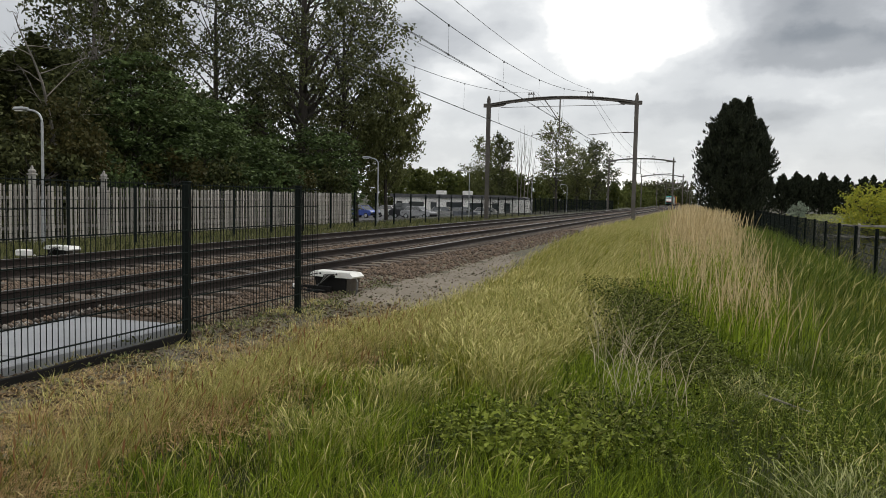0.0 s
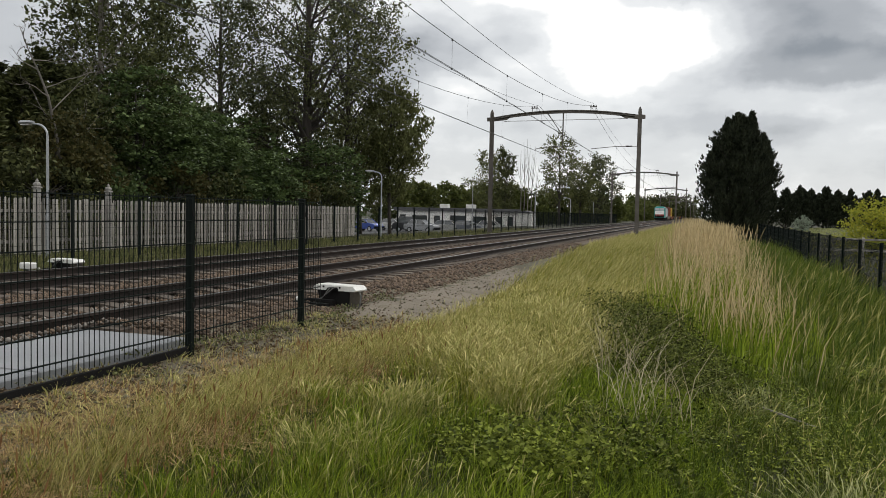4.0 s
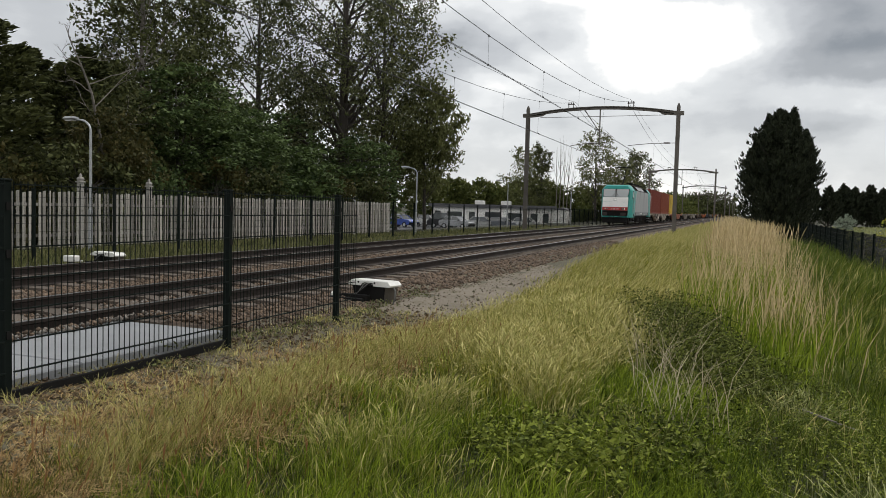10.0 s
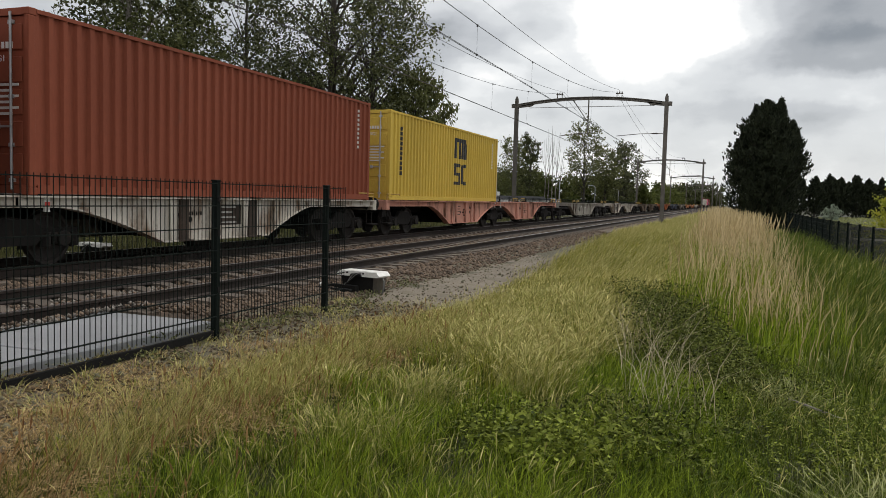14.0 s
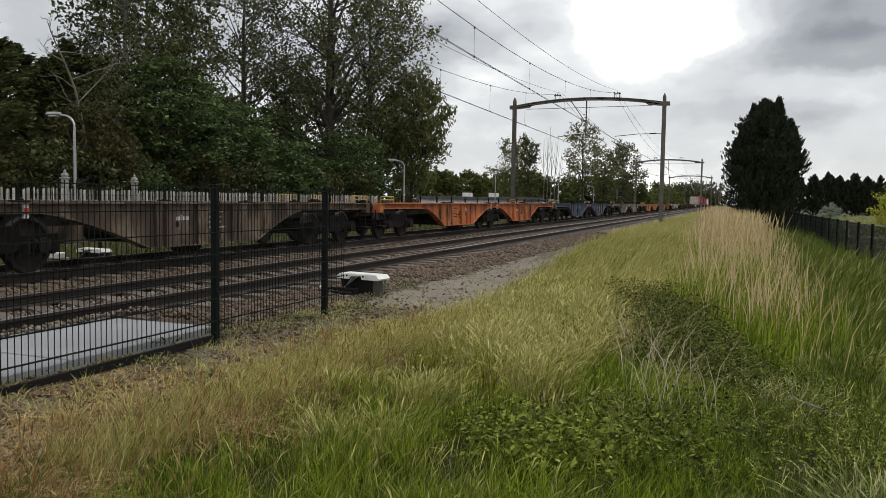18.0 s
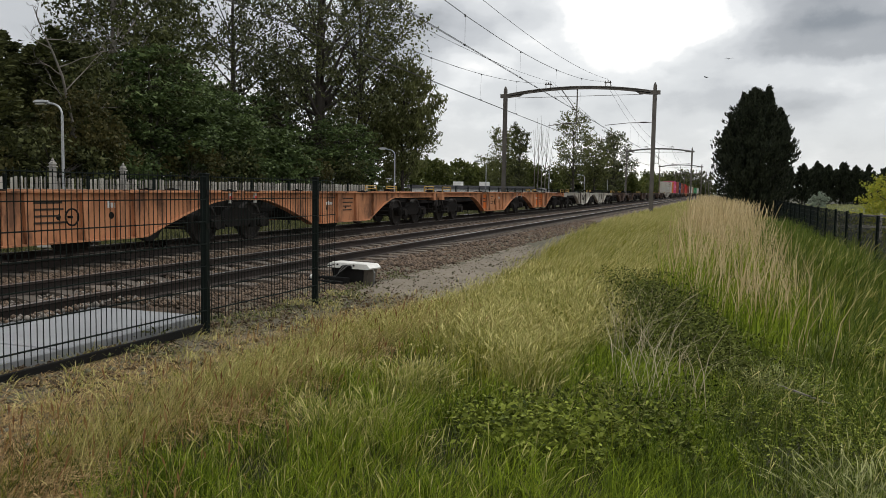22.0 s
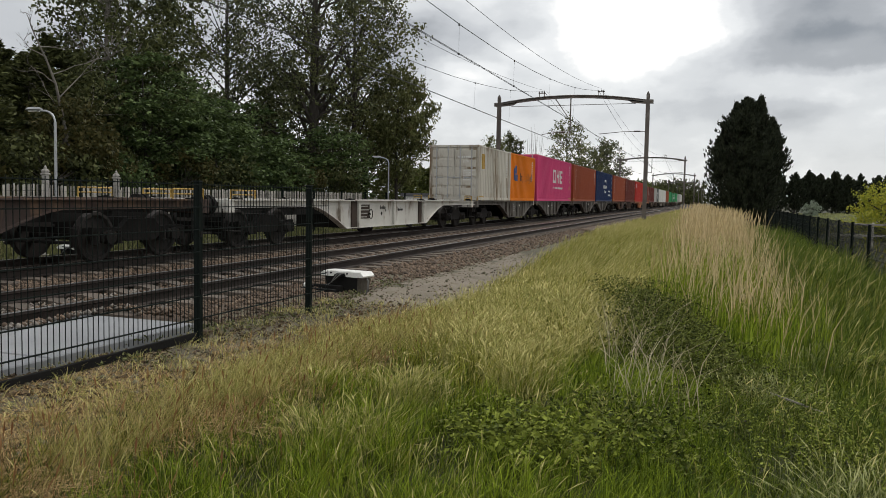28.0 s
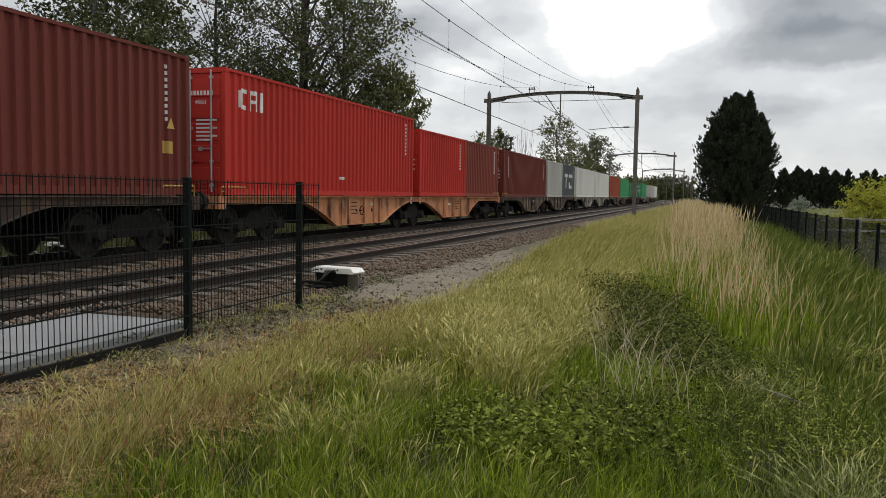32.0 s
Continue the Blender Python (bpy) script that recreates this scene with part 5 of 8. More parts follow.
    for y in (6.4, 7.2, 8.4, 9.8, 11.2, 12.6):
        rg.cyl((0.55, y, zr - 0.06), (0.55, y, zr + 0.32), 0.05, 8)
        rg.cbox(0.2, 0.8, y - 0.08, y + 0.08, zr + 0.3, zr + 0.34, 0.01)
    rg.cyl((0.55, 6.4, zr + 0.36), (0.55, 12.6, zr + 0.36), 0.02, 6)
    rg.cbox(-0.5, 0.3, 7.4, 9.0, zr - 0.06, zr + 0.22, 0.03)
    part("roof_gear", rg, "black", t)
    for y in (6.9, 7.9, 9.3, 10.7, 12.1, 13.0):
        part("roof_insulator", Shape().cyl((0.82, y, zr - 0.06), (0.82, y, zr + 0.18), 0.06, 8).cyl((0.82, y, zr + 0.06), (0.82, y, zr + 0.09), 0.085, 8).cyl((0.82, y, zr + 0.13), (0.82, y, zr + 0.16), 0.085, 8), "insul", t)
    part("roof_cable", Shape().tube([(0.82, y, zr + 0.2 + 0.04 * (i % 2)) for i, y in enumerate((6.9, 7.9, 9.3, 10.7, 12.1, 13.0))], 0.018, 6), "black", t)
    for y0, up in ((4.3, True), (13.6, False)):
        base = part("pantograph", Shape().box(-0.7, 0.7, y0, y0 + 0.06, zr - 0.02, zr + 0.06).box(-0.7, 0.7, y0 + 1.5, y0 + 1.56, zr - 0.02, zr + 0.06).box(-0.55, -0.5, y0, y0 + 1.5, zr + 0.0, zr + 0.06).box(0.5, 0.55, y0, y0 + 1.5, zr + 0.0, zr + 0.06), "black", t, "raised pantograph" if up else "folded pantograph")
        kz, hz = (zr + 0.98, 5.76) if up else (zr + 0.2, zr + 0.3)
        ky = y0 + 2.6 if up else y0 + 2.5
        hy = y0 + 0.9
        part("lower_arm", Shape().cyl((0, y0 + 1.2, zr + 0.08), (0, ky, kz), 0.055, 8), "black", base)
        part("upper_arm", Shape().cyl((0, ky, kz), (-0.35, hy, hz), 0.028, 6).cyl((0, ky, kz), (0.35, hy, hz), 0.028, 6), "black", base)
        part("contact_strip", Shape().tube([(-0.98, hy, hz - 0.18), (-0.72, hy, hz + 0.02), (0.72, hy, hz + 0.02), (0.98, hy, hz - 0.18)], 0.025, 6).tube([(-0.8, hy + 0.35, hz), (0.8, hy + 0.35, hz)], 0.02, 6), "black", base)
    return rides(t, place)


loco = build_loco(-147.45)

# ---- make-up of the train: places of the front couplings along the line ----
for place, paint, halves, kind, marks in (
        (-127.62, "cream", 2, "long", 0), (-101.2, "salmon", 2, "long", 0), (-74.9, "grey", 1, "short", 0), (-55.3, "cream", 2, "long", 0),
        (-29.2, "rust", 2, "long", 2), (-2.8, "dull_orange", 2, "long", 0), (23.6, "blue", 2, "long", 0), (49.95, "grey", 2, "long", 0),
        (76.3, "faded_orange", 2, "long", 0), (102.7, "faded_orange", 2, "long", 1), (129.1, "white", 2, "long", 0), (155.45, "brown", 2, "long", 0),
        (181.8, "brown", 2, "extra", 0), (210.55, "brown", 2, "long", 2), (236.95, "white", 1, "short", 0), (256.6, "dark_grey", 2, "long", 0),
        (283.0, "dark_grey", 2, "long", 0), (309.4, "brown", 2, "long", 0), (335.8, "faded_orange", 2, "long", 0), (362.2, "rust", 2, "long", 0),
        (388.6, "grey", 2, "long", 0), (415.0, "rust", 2, "long", 0), (441.4, "brown", 2, "long", 0), (467.8, "grey", 2, "long", 0), (494.2, "rust", 2, "long", 0)):
    build_wagon(place, paint, halves, "", marks, kind)

A, B = 0.63, 13.56  # where a box stands on the first and the second half


def vertical_word(c, y, z, size, count, material="mark"):
    """A company word set letter under letter, drawn as plain blocks."""
    side_bars(c, [(y, y + size * 0.8, z - k * size * 1.25, z - k * size * 1.25 + size) for k in range(count)], material)


def tail_labels(c, L, h):
    side_bars(c, [(L - 0.85, L - 0.5, 0.85, 1.1)], "yellow")
    s = Shape().add([(SIDE["x"] - 0.004, L - 0.75, 1.35), (SIDE["x"] - 0.004, L - 0.5, 1.35), (SIDE["x"] - 0.004, L - 0.62, 1.58), (SIDE["x"] - 0.012, L - 0.62, 1.4)], [(0, 1, 2), (0, 1, 3), (1, 2, 3), (2, 0, 3)])
    part("hazard_label", s, "yellow", c)


c = build_container(-127.12, 40, "oxide", "oxide red")
vertical_word(c, 1.0, 2.2, 0.26, 5)
c = build_container(-114.27, 40, "oxide_dark", "dull oxide red")
c = build_container(-101.2 + A, 40, "yellow", "yellow", note=" with a black emblem")
M["ink"] = mat("black_emblem_paint", (0.02, 0.02, 0.022), None, 3, 30, 0.6, bump=0)
side_bars(c, [(6.3, 6.6, 1.7, 2.35), (6.72, 6.98, 1.7, 2.5), (7.1, 7.36, 1.7, 2.5), (7.48, 7.78, 1.7, 2.35), (6.3, 7.6, 2.35, 2.5)], "ink")
side_bars(c, [(6.3, 6.95, 1.36, 1.5), (6.3, 6.5, 1.1, 1.4), (6.3, 6.95, 1.02, 1.14), (6.75, 6.95, 0.75, 1.05), (6.3, 6.95, 0.66, 0.78), (7.15, 7.35, 0.7, 1.46), (7.3, 7.78, 1.36, 1.5), (7.3, 7.78, 0.66, 0.8)], "ink")
vertical_word(c, 0.9, 2.3, 0.13, 10, "ink")

c = build_container(256.6 + A, 20, "silver", "dirty silver", 2.591, note=" with closed doors")
side_bars(c, [(0.55, 1.0, 1.5, 2.2)], "yellow")
c = build_container(256.6 + A + 6.1, 20, "orange", "orange", 2.591, note=" with a dark blue emblem and word")
M["navy_mark"] = mat("navy_emblem_paint", (0.02, 0.06, 0.2), None, 3, 30, 0.6, bump=0)
side_bars(c, [(0.72, 1.0, 1.15, 1.8), (1.0, 1.45, 1.5, 1.95), (1.0, 1.6, 1.1, 1.46)], "navy_mark")
side_bars(c, [(2.25 + 0.28 * k, 2.25 + 0.28 * k + 0.19, 1.12 if k not in (2, 8) else 1.02, 1.58 if k in (0, 6, 7, 10) else 1.44) for k in range(11)], "ink")
c = build_container(256.6 + B, 40, "magenta", "magenta pink", note=" with a white emblem")
side_bars(c, [(5.1, 5.35, 1.25, 2.15), (5.85, 6.1, 1.25, 2.15), (5.3, 5.9, 1.25, 1.42), (5.3, 5.9, 1.98, 2.15), (6.4, 6.65, 1.25, 2.15), (7.1, 7.35, 1.25, 2.15), (6.65, 7.1, 1.62, 1.85), (7.7, 7.95, 1.25, 2.15), (7.9, 8.5, 1.25, 1.42), (7.9, 8.5, 1.62, 1.78), (7.9, 8.5, 1.98, 2.15)], "mark")
side_bars(c, [(5.0 + 0.27 * k, 5.17 + 0.27 * k, 0.85, 0.98) for k in range(14) if k != 6], "mark")
tail_labels(c, 12.19, 2.9)
c = build_container(283.0 + A, 40, "brown", "red-brown")
vertical_word(c, 1.0, 2.33, 0.225, 6)
c = build_container(283.0 + B, 40, "navy", "navy blue", note=" with white emblem and lettering")
for a0, a1, zc in ((0.35, 2.6, 2.0), (3.5, 5.75, 1.0)):
    pts = [(SIDE["x"], 6.3 + 0.62 * math.cos(a), zc - 0.3 * (1 if zc > 1.5 else -1) + 0.42 * math.sin(a)) for a in np.linspace(a0, a1, 12)]
    part("emblem_arc", Shape().tube(pts, [0.01 + 0.055 * math.sin(math.pi * i / 11) for i in range(12)], 6), "mark", c)
side_bars(c, [(5.0 + 0.36 * k, 5.26 + 0.36 * k, 1.3, 1.62) for k in range(8) if k != 3], "mark")
for words, size, y, z in (("eco container", 0.34, 8.6, 0.98), ("bamboo flooring", 0.30, 8.6, 0.58)):
    part("lettering", text_mesh(words, size), "mark", c, "white words %s" % words, at=Matrix.Translation((SIDE["x"], y, z)) @ pose(0, 0, 0, 90, 0, 90))
tail_labels(c, 12.19, 2.9)
c = build_container(309.4 + A, 40, "brown", "red-brown")
vertical_word(c, 1.0, 2.33, 0.225, 6)
c = build_container(309.4 + B, 40, "maroon", "maroon")
vertical_word(c, 1.0, 2.2, 0.24, 4)
tail_labels(c, 12.19, 2.9)
c = build_container(335.8 + A, 40, "red", "bright red", note=" with a white emblem")
side_bars(c, [(0.62, 0.72, 2.06, 2.46), (0.68, 0.95, 2.40, 2.5), (0.68, 0.92, 2.02, 2.12), (1.05, 1.15, 2.02, 2.42), (1.12, 1.36, 2.40, 2.5), (1.15, 1.3, 2.2, 2.28), (1.30, 1.40, 2.02, 2.44), (1.52, 1.62, 2.02, 2.5)], "mark")
side_bars(c, [(6.0, 6.35, 0.5, 0.58)], "mark")
c = build_container(335.8 + B, 20, "red", "bright red", 2.591)
c = build_container(335.8 + B + 6.1, 20, "oxide", "oxide red", 2.591)
c = build_container(362.2 + A, 40, "maroon", "maroon", 2.591)
vertical_word(c, 1.0, 2.0, 0.24, 4)
c = build_container(362.2 + B, 20, "lightgrey", "light grey", 2.591)
c = build_container(362.2 + B + 6.1, 20, "darkgrey", "dark grey", 2.591, note=" with a white emblem")
side_bars(c, [(1.2, 2.6, 1.6, 1.85), (3.2, 4.8, 1.6, 1.85), (1.6, 2.0, 0.7, 1.6), (3.3, 3.7, 0.7, 1.2), (3.7, 4.6, 0.7, 0.95)], "mark")
c = build_container(388.6 + A, 40, "white", "white", 2.591)
c = build_container(388.6 + B, 40, "white", "white", 2.591)
c = build_container(415.0 + A, 40, "brown", "red-brown", 2.591)
c = build_container(415.0 + B, 40, "green", "green", 2.591)
for k, p in ((0, 467.8 + A), (1, 494.2 + A), (2, 494.2 + B)):
    build_container(p, 40, ("green", "lightgrey", "white")[k], ("green", "light grey", "white")[k], 2.591)


# ---- cable boxes beside the tracks, concrete slab ----
def build_cable_box(x, y, z, turn):
    t = thing("cable_box", pose(x, y, z, 0, 0, turn), "black trackside cable box with a worn white lid", "cable box", "trackside boxes")
    lid = Shape().prism([(-0.43, 0.355), (-0.36, 0.415), (0.37, 0.42), (0.43, 0.36), (0.41, 0.335), (0.09, 0.335), (0.075, 0.39), (-0.095, 0.39), (-0.11, 0.335), (-0.40, 0.335)], "y", -0.24, 0.08)
    ld = part("lid", lid, "white_plastic", t, "worn white lid with a notch for the cables")
    for u in (-0.2, 0.12):
        part("lid_bolt", Shape().cyl((u, -0.252, 0.39), (u, -0.23, 0.39), 0.016, 8), "black", ld)
    part("lid_top", Shape().cbox(-0.35, 0.36, -0.2, 0.05, 0.417, 0.425, 0.003), "white_plastic", ld)
    part("body", Shape().loft([[(-0.30, -0.19, 0.0), (0.27, -0.19, 0.0), (0.27, 0.19, 0.0), (-0.30, 0.19, 0.0)], [(-0.34, -0.21, 0.334), (0.29, -0.21, 0.334), (0.29, 0.08, 0.334), (-0.34, 0.08, 0.334)]]), "black", t)
    part("end_plate", Shape().loft([[(0.272, -0.19, 0.0), (0.31, -0.17, 0.0), (0.31, 0.06, 0.0), (0.272, 0.06, 0.0)], [(0.295, -0.2, 0.33), (0.36, -0.17, 0.33), (0.36, 0.07, 0.33), (0.295, 0.07, 0.33)]]), "grimy_plate", t, "dusty end plate")
    for k, (x0, x1, yy, zz) in enumerate(((-0.62, 0.04, -0.5, 0.10), (-0.45, 0.08, -0.38, 0.15), (-0.75, -0.1, -0.3, 0.12))):
        part("foot_beam", Shape().cbox(x0, x1, yy, yy + 0.09, zz - 0.05, zz + 0.05, 0.01), "black", t)
    for k in range(5):
        u = -0.07 + 0.033 * k
        part("cable", Shape().tube([(u, -0.2, 0.385), (u - 0.02, -0.285, 0.37), (u - 0.06 - 0.03 * k, -0.33, 0.24), (-0.2 - 0.07 * k, -0.40 + 0.02 * k, 0.10), (-0.52 - 0.09 * k, -0.42 + 0.09 * k, 0.075), (-0.85 - 0.12 * k, -0.30 + 0.12 * k, 0.09)], 0.012, 6), ("black", "cable_grey")[k % 2], t)
    part("cable", Shape().tube([(0.40, -0.1, 0.33), (0.47, -0.16, 0.28), (0.49, -0.2, 0.16), (0.45, -0.22, 0.02)], 0.012, 6), "cable_grey", t)
    part("cable_cap", Shape().cbox(-0.72, -0.62, -0.34, -0.26, 0.12, 0.2, 0.025), "white_plastic", t)
    return t


M["cable_grey"] = mat("grey_cable_sheath", (0.13, 0.13, 0.12), (0.08, 0.08, 0.075), 3, 30, 0.7, bump=0.05)
M["grimy_plate"] = mat("dusty_box_end", (0.10, 0.085, 0.065), (0.05, 0.043, 0.035), 3, 30, 0.85, bump=0.2)
build_cable_box(-5.55, 11.55, -0.345, -10)
build_cable_box(-13.75, 14.25, -0.38, -8)
kb = thing("junction_box", (-13.8, 13.15, -0.33), "small white junction box on a short post", "junction box")
part("post", Shape().cbox(-0.04, 0.04, -0.04, 0.04, -0.1, 0.22, 0.006), "black", kb)
part("box", Shape().cbox(-0.16, 0.16, -0.1, 0.1, 0.2, 0.34, 0.02), "white_plastic", kb)

slab = thing("concrete_slab", (-6.14, 2.4, -0.225), "pale concrete slab lying beside the near rail", "slab")
for i, (y0, y1, dz) in enumerate(((-5.2, -2.6, 0.0), (-2.59, 0.1, 0.006), (0.11, 2.75, 0.0), (2.76, 4.75, 0.004))):
    part("slab_piece", Shape().cbox(-0.66, 0.84, y0, y1, -0.12, 0.088 + dz, 0.012), "slab", slab)

# ---- parked cars and the low building beyond the fence ----
M["tyre"] = mat("tyre_rubber", (0.02, 0.02, 0.02), None, 4, 40, 0.9, bump=0.1)
M["plaster"] = mat("white_rendered_wall", (0.86, 0.85, 0.82), (0.80, 0.79, 0.76), 0.6, 20, 0.9, bump=0.1, dirt=(0.4, 0.37, 0.32), dirt_at=0.62)
M["fascia"] = mat("dark_roof_fascia", (0.10, 0.10, 0.105), (0.075, 0.075, 0.08), 1, 20, 0.8, bump=0.1)
M["roofing"] = mat("bitumen_roof", (0.11, 0.11, 0.115), None, 1, 20, 0.9, bump=0.2)


def build_car(x, y, z, turn, colour, label, tall=0.0):
    t = thing("parked_car", pose(x, y, z, 0, 0, turn), label, "car", "parked cars")
    cm = mat("car_paint", colour, tuple(0.85 * v for v in colour), 1, 10, 0.3, 0.2, bump=0, coat=0.6)
    prof = [(-2.0, 0.45), (-2.02, 0.72), (-1.85, 0.9), (-1.05, 0.98), (1.45, 1.0 + tall * 0.3), (1.95, 0.95), (2.05, 0.7), (2.0, 0.4), (1.75, 0.3), (-1.75, 0.3)]
    rings = []
    for w in (-0.84, -0.80, 0.80, 0.84):
        k = 0.96 if abs(w) > 0.82 else 1.0
        rings.append([(w, u * k, 0.3 + (v - 0.3) * (0.97 if abs(w) > 0.82 else 1)) for u, v in prof])
    part("body", Shape().loft(rings), cm, t)
    r2 = [[(-0.76, -0.95, 0.97), (0.76, -0.95, 0.97), (0.78, 1.55, 0.99), (-0.78, 1.55, 0.99)], [(-0.62, -0.3, 1.42 + tall), (0.62, -0.3, 1.42 + tall), (0.64, 1.15, 1.42 + tall), (-0.64, 1.15, 1.42 + tall)]]
    part("greenhouse", Shape().loft(r2), "window", t)
    part("roof", Shape().cbox(-0.63, 0.63, -0.34, 1.2, 1.415 + tall, 1.46 + tall, 0.015), cm, t)
    for sx in (-1, 1):
        for p, q in (((0.77, -0.95, 0.97), (0.63, -0.3, 1.43 + tall)), ((0.78, 1.55, 0.99), (0.65, 1.15, 1.43 + tall)), ((0.78, 0.35, 0.98), (0.64, 0.35, 1.43 + tall))):
            part("pillar", Shape().cyl((sx * p[0], p[1], p[2]), (sx * q[0], q[1], q[2]), 0.035, 6), cm, t)
        for yy in (-1.25, 1.25):
            wh = part("wheel", Shape().cyl((sx * 0.66, yy, 0.31), (sx * 0.85, yy, 0.31), 0.31, 18), "tyre", t)
            part("rim", Shape().cyl((sx * 0.85, yy, 0.31), (sx * 0.86, yy, 0.31), 0.2, 14), "galv", wh)
        part("headlight", Shape().cbox(*sorted((sx * 0.5, sx * 0.78)), -2.03, -1.9, 0.66, 0.8, 0.02), "lens", t)
        part("mirror", Shape().cbox(*sorted((sx * 0.8, sx * 0.95)), -0.72, -0.6, 0.95, 1.07, 0.02), "black", t)
    part("bumper", Shape().cbox(-0.8, 0.8, -2.07, -1.95, 0.35, 0.58, 0.03), "black", t)
    return t


build_car(-37.4, 84, -1.19, 70, (0.03, 0.07, 0.32), "blue hatchback parked beyond the fence")
build_car(-36.2, 90, -1.19, 75, (0.55, 0.55, 0.53), "white hatchback parked beyond the fence")
build_car(-33.2, 87, -1.19, 110, (0.03, 0.03, 0.035), "black van parked near the low building", 0.35)
build_car(-31.2, 86, -1.19, 80, (0.32, 0.33, 0.34), "silver estate car parked by the building")
build_car(-28.6, 88, -1.19, 95, (0.42, 0.42, 0.41), "light grey car parked by the building")
build_car(-26.2, 88, -1.19, 85, (0.12, 0.13, 0.15), "dark grey car parked by the building")
build_car(-24.4, 92, -1.19, 90, (0.5, 0.5, 0.48), "pale car at the end of the building")


def build_building():
    t = thing("low_building", (-31.8, 98, -1.3), "low white flat-roofed building with dark fascia behind parked cars", "building")
    x0, x1, h = -7.4, 9.4, 2.75
    ops = [(-7.0, -6.1), (-5.3, -3.0), (-2.2, -1.2), (0.1, 2.4), (3.2, 5.2), (6.2, 7.3), (7.9, 8.7)]
    lo, hi = 0.85, 2.1
    edges = [x0] + [e for o in ops for e in o] + [x1]
    for a, b in zip(edges[0::2], edges[1::2]):
        part("wall_piece", Shape().box(a, b, 0, 0.3, 0, h), "plaster", t)
    for k, (a, b) in enumerate(ops):
        door = k in (2, 5)
        if not door:
            part("wall_piece", Shape().box(a, b, 0.002, 0.3, 0, lo), "plaster", t)
        part("wall_piece", Shape().box(a, b, 0.002, 0.3, hi, h), "plaster", t)
        w = part("door" if door else "window", Shape().box(a, b, 0.14, 0.2, 0.0 if door else lo, hi), "window", t)
        fr = Shape()
        for xx in (a, b - 0.07):
            fr.box(xx, xx + 0.07, 0.06, 0.14, 0.0 if door else lo, hi)
        fr.box(a, b, 0.06, 0.139, hi - 0.07, hi)
        if not door:
            fr.box(a, b, 0.06, 0.139, lo, lo + 0.07)
        part("frame", fr, "fascia" if k % 3 == 0 else "plaster", w)
    part("wall_piece", Shape().box(x0, x0 + 0.3, 0.302, 9, 0, h), "plaster", t)
    part("wall_piece", Shape().box(x1 - 0.3, x1, 0.302, 9, 0, h), "plaster", t)
    part("wall_piece", Shape().box(x0, x1, 9.002, 9.3, 0, h), "plaster", t)
    part("roof", Shape().box(x0 - 0.3, x1 + 0.3, -0.3, 9.6, h + 0.002, h + 0.1), "roofing", t)
    part("fascia", Shape().box(x0 - 0.35, x1 + 0.35, -0.38, -0.302, h - 0.12, h + 0.32), "fascia", t)
    for a in (-2.0, 1.7):
        part("roof_unit", Shape().cbox(a, a + 1.1, 2.0, 3.2, h + 0.1, h + 0.85, 0.04), "white_plastic", t)


build_building()
shed = thing("white_shed", (-21.6, 96, -1.0), "small white shed at the end of the parking", "shed")
part("wall", Shape().box(-0.3, 1.2, 0, 3, 0, 2.3), "plaster", shed)
part("roof", Shape().prism([(-0.4, 2.3), (1.3, 2.3), (0.45, 2.6)], "y", -0.1, 3.1), "fascia", shed)

# ---- vegetation ----
GREEN = {
    "maple": mat("maple_leaf", (0.014, 0.030, 0.011), (0.155, 0.212, 0.075), 0.5, 3, 0.55, bump=0, island=0.75, leaf=0.22),
    "poplar": mat("poplar_leaf", (0.022, 0.029, 0.013), (0.16, 0.172, 0.075), 0.5, 3, 0.5, bump=0, island=0.8, leaf=0.2),
    "rowan": mat("bronze_green_leaf", (0.105, 0.088, 0.03), (0.022, 0.032, 0.011), 0.5, 3, 0.6, bump=0, island=0.7, leaf=0.2),
    "conifer": mat("dark_conifer_needles", (0.016, 0.022, 0.010), (0.125, 0.135, 0.048), 0.6, 3, 0.7, bump=0, island=0.7, leaf=0.08),
    "cypress": mat("blackish_cypress_sprays", (0.008, 0.012, 0.009), (0.062, 0.072, 0.042), 0.6, 3, 0.75, bump=0, island=0.7, leaf=0.05),
    "shrub": mat("shrub_leaf", (0.03, 0.046, 0.013), (0.15, 0.165, 0.045), 0.15, 2, 0.65, bump=0, island=0.6, leaf=0.3),
    "golden": mat("golden_green_leaf", (0.50, 0.47, 0.06), (0.20, 0.26, 0.04), 0.6, 3, 0.6, bump=0, island=0.7, leaf=0.35),
    "pale": mat("grey_green_leaf", (0.34, 0.38, 0.30), (0.20, 0.25, 0.18), 0.6, 3, 0.7, bump=0, island=0.7, leaf=0.2),
    "birch": mat("birch_leaf", (0.05, 0.06, 0.023), (0.20, 0.21, 0.08), 0.3, 3, 0.6, bump=0, island=0.7, leaf=0.3),
}
M["bark"] = mat("grey_brown_bark", (0.065, 0.055, 0.045), (0.04, 0.034, 0.03), 1.5, 14, 0.95, bump=0.7, stretch=(1, 1, 0.3))
M["pale_bark"] = mat("pale_bark", (0.22, 0.20, 0.175), (0.12, 0.105, 0.09), 2.0, 12, 0.95, bump=0.5)


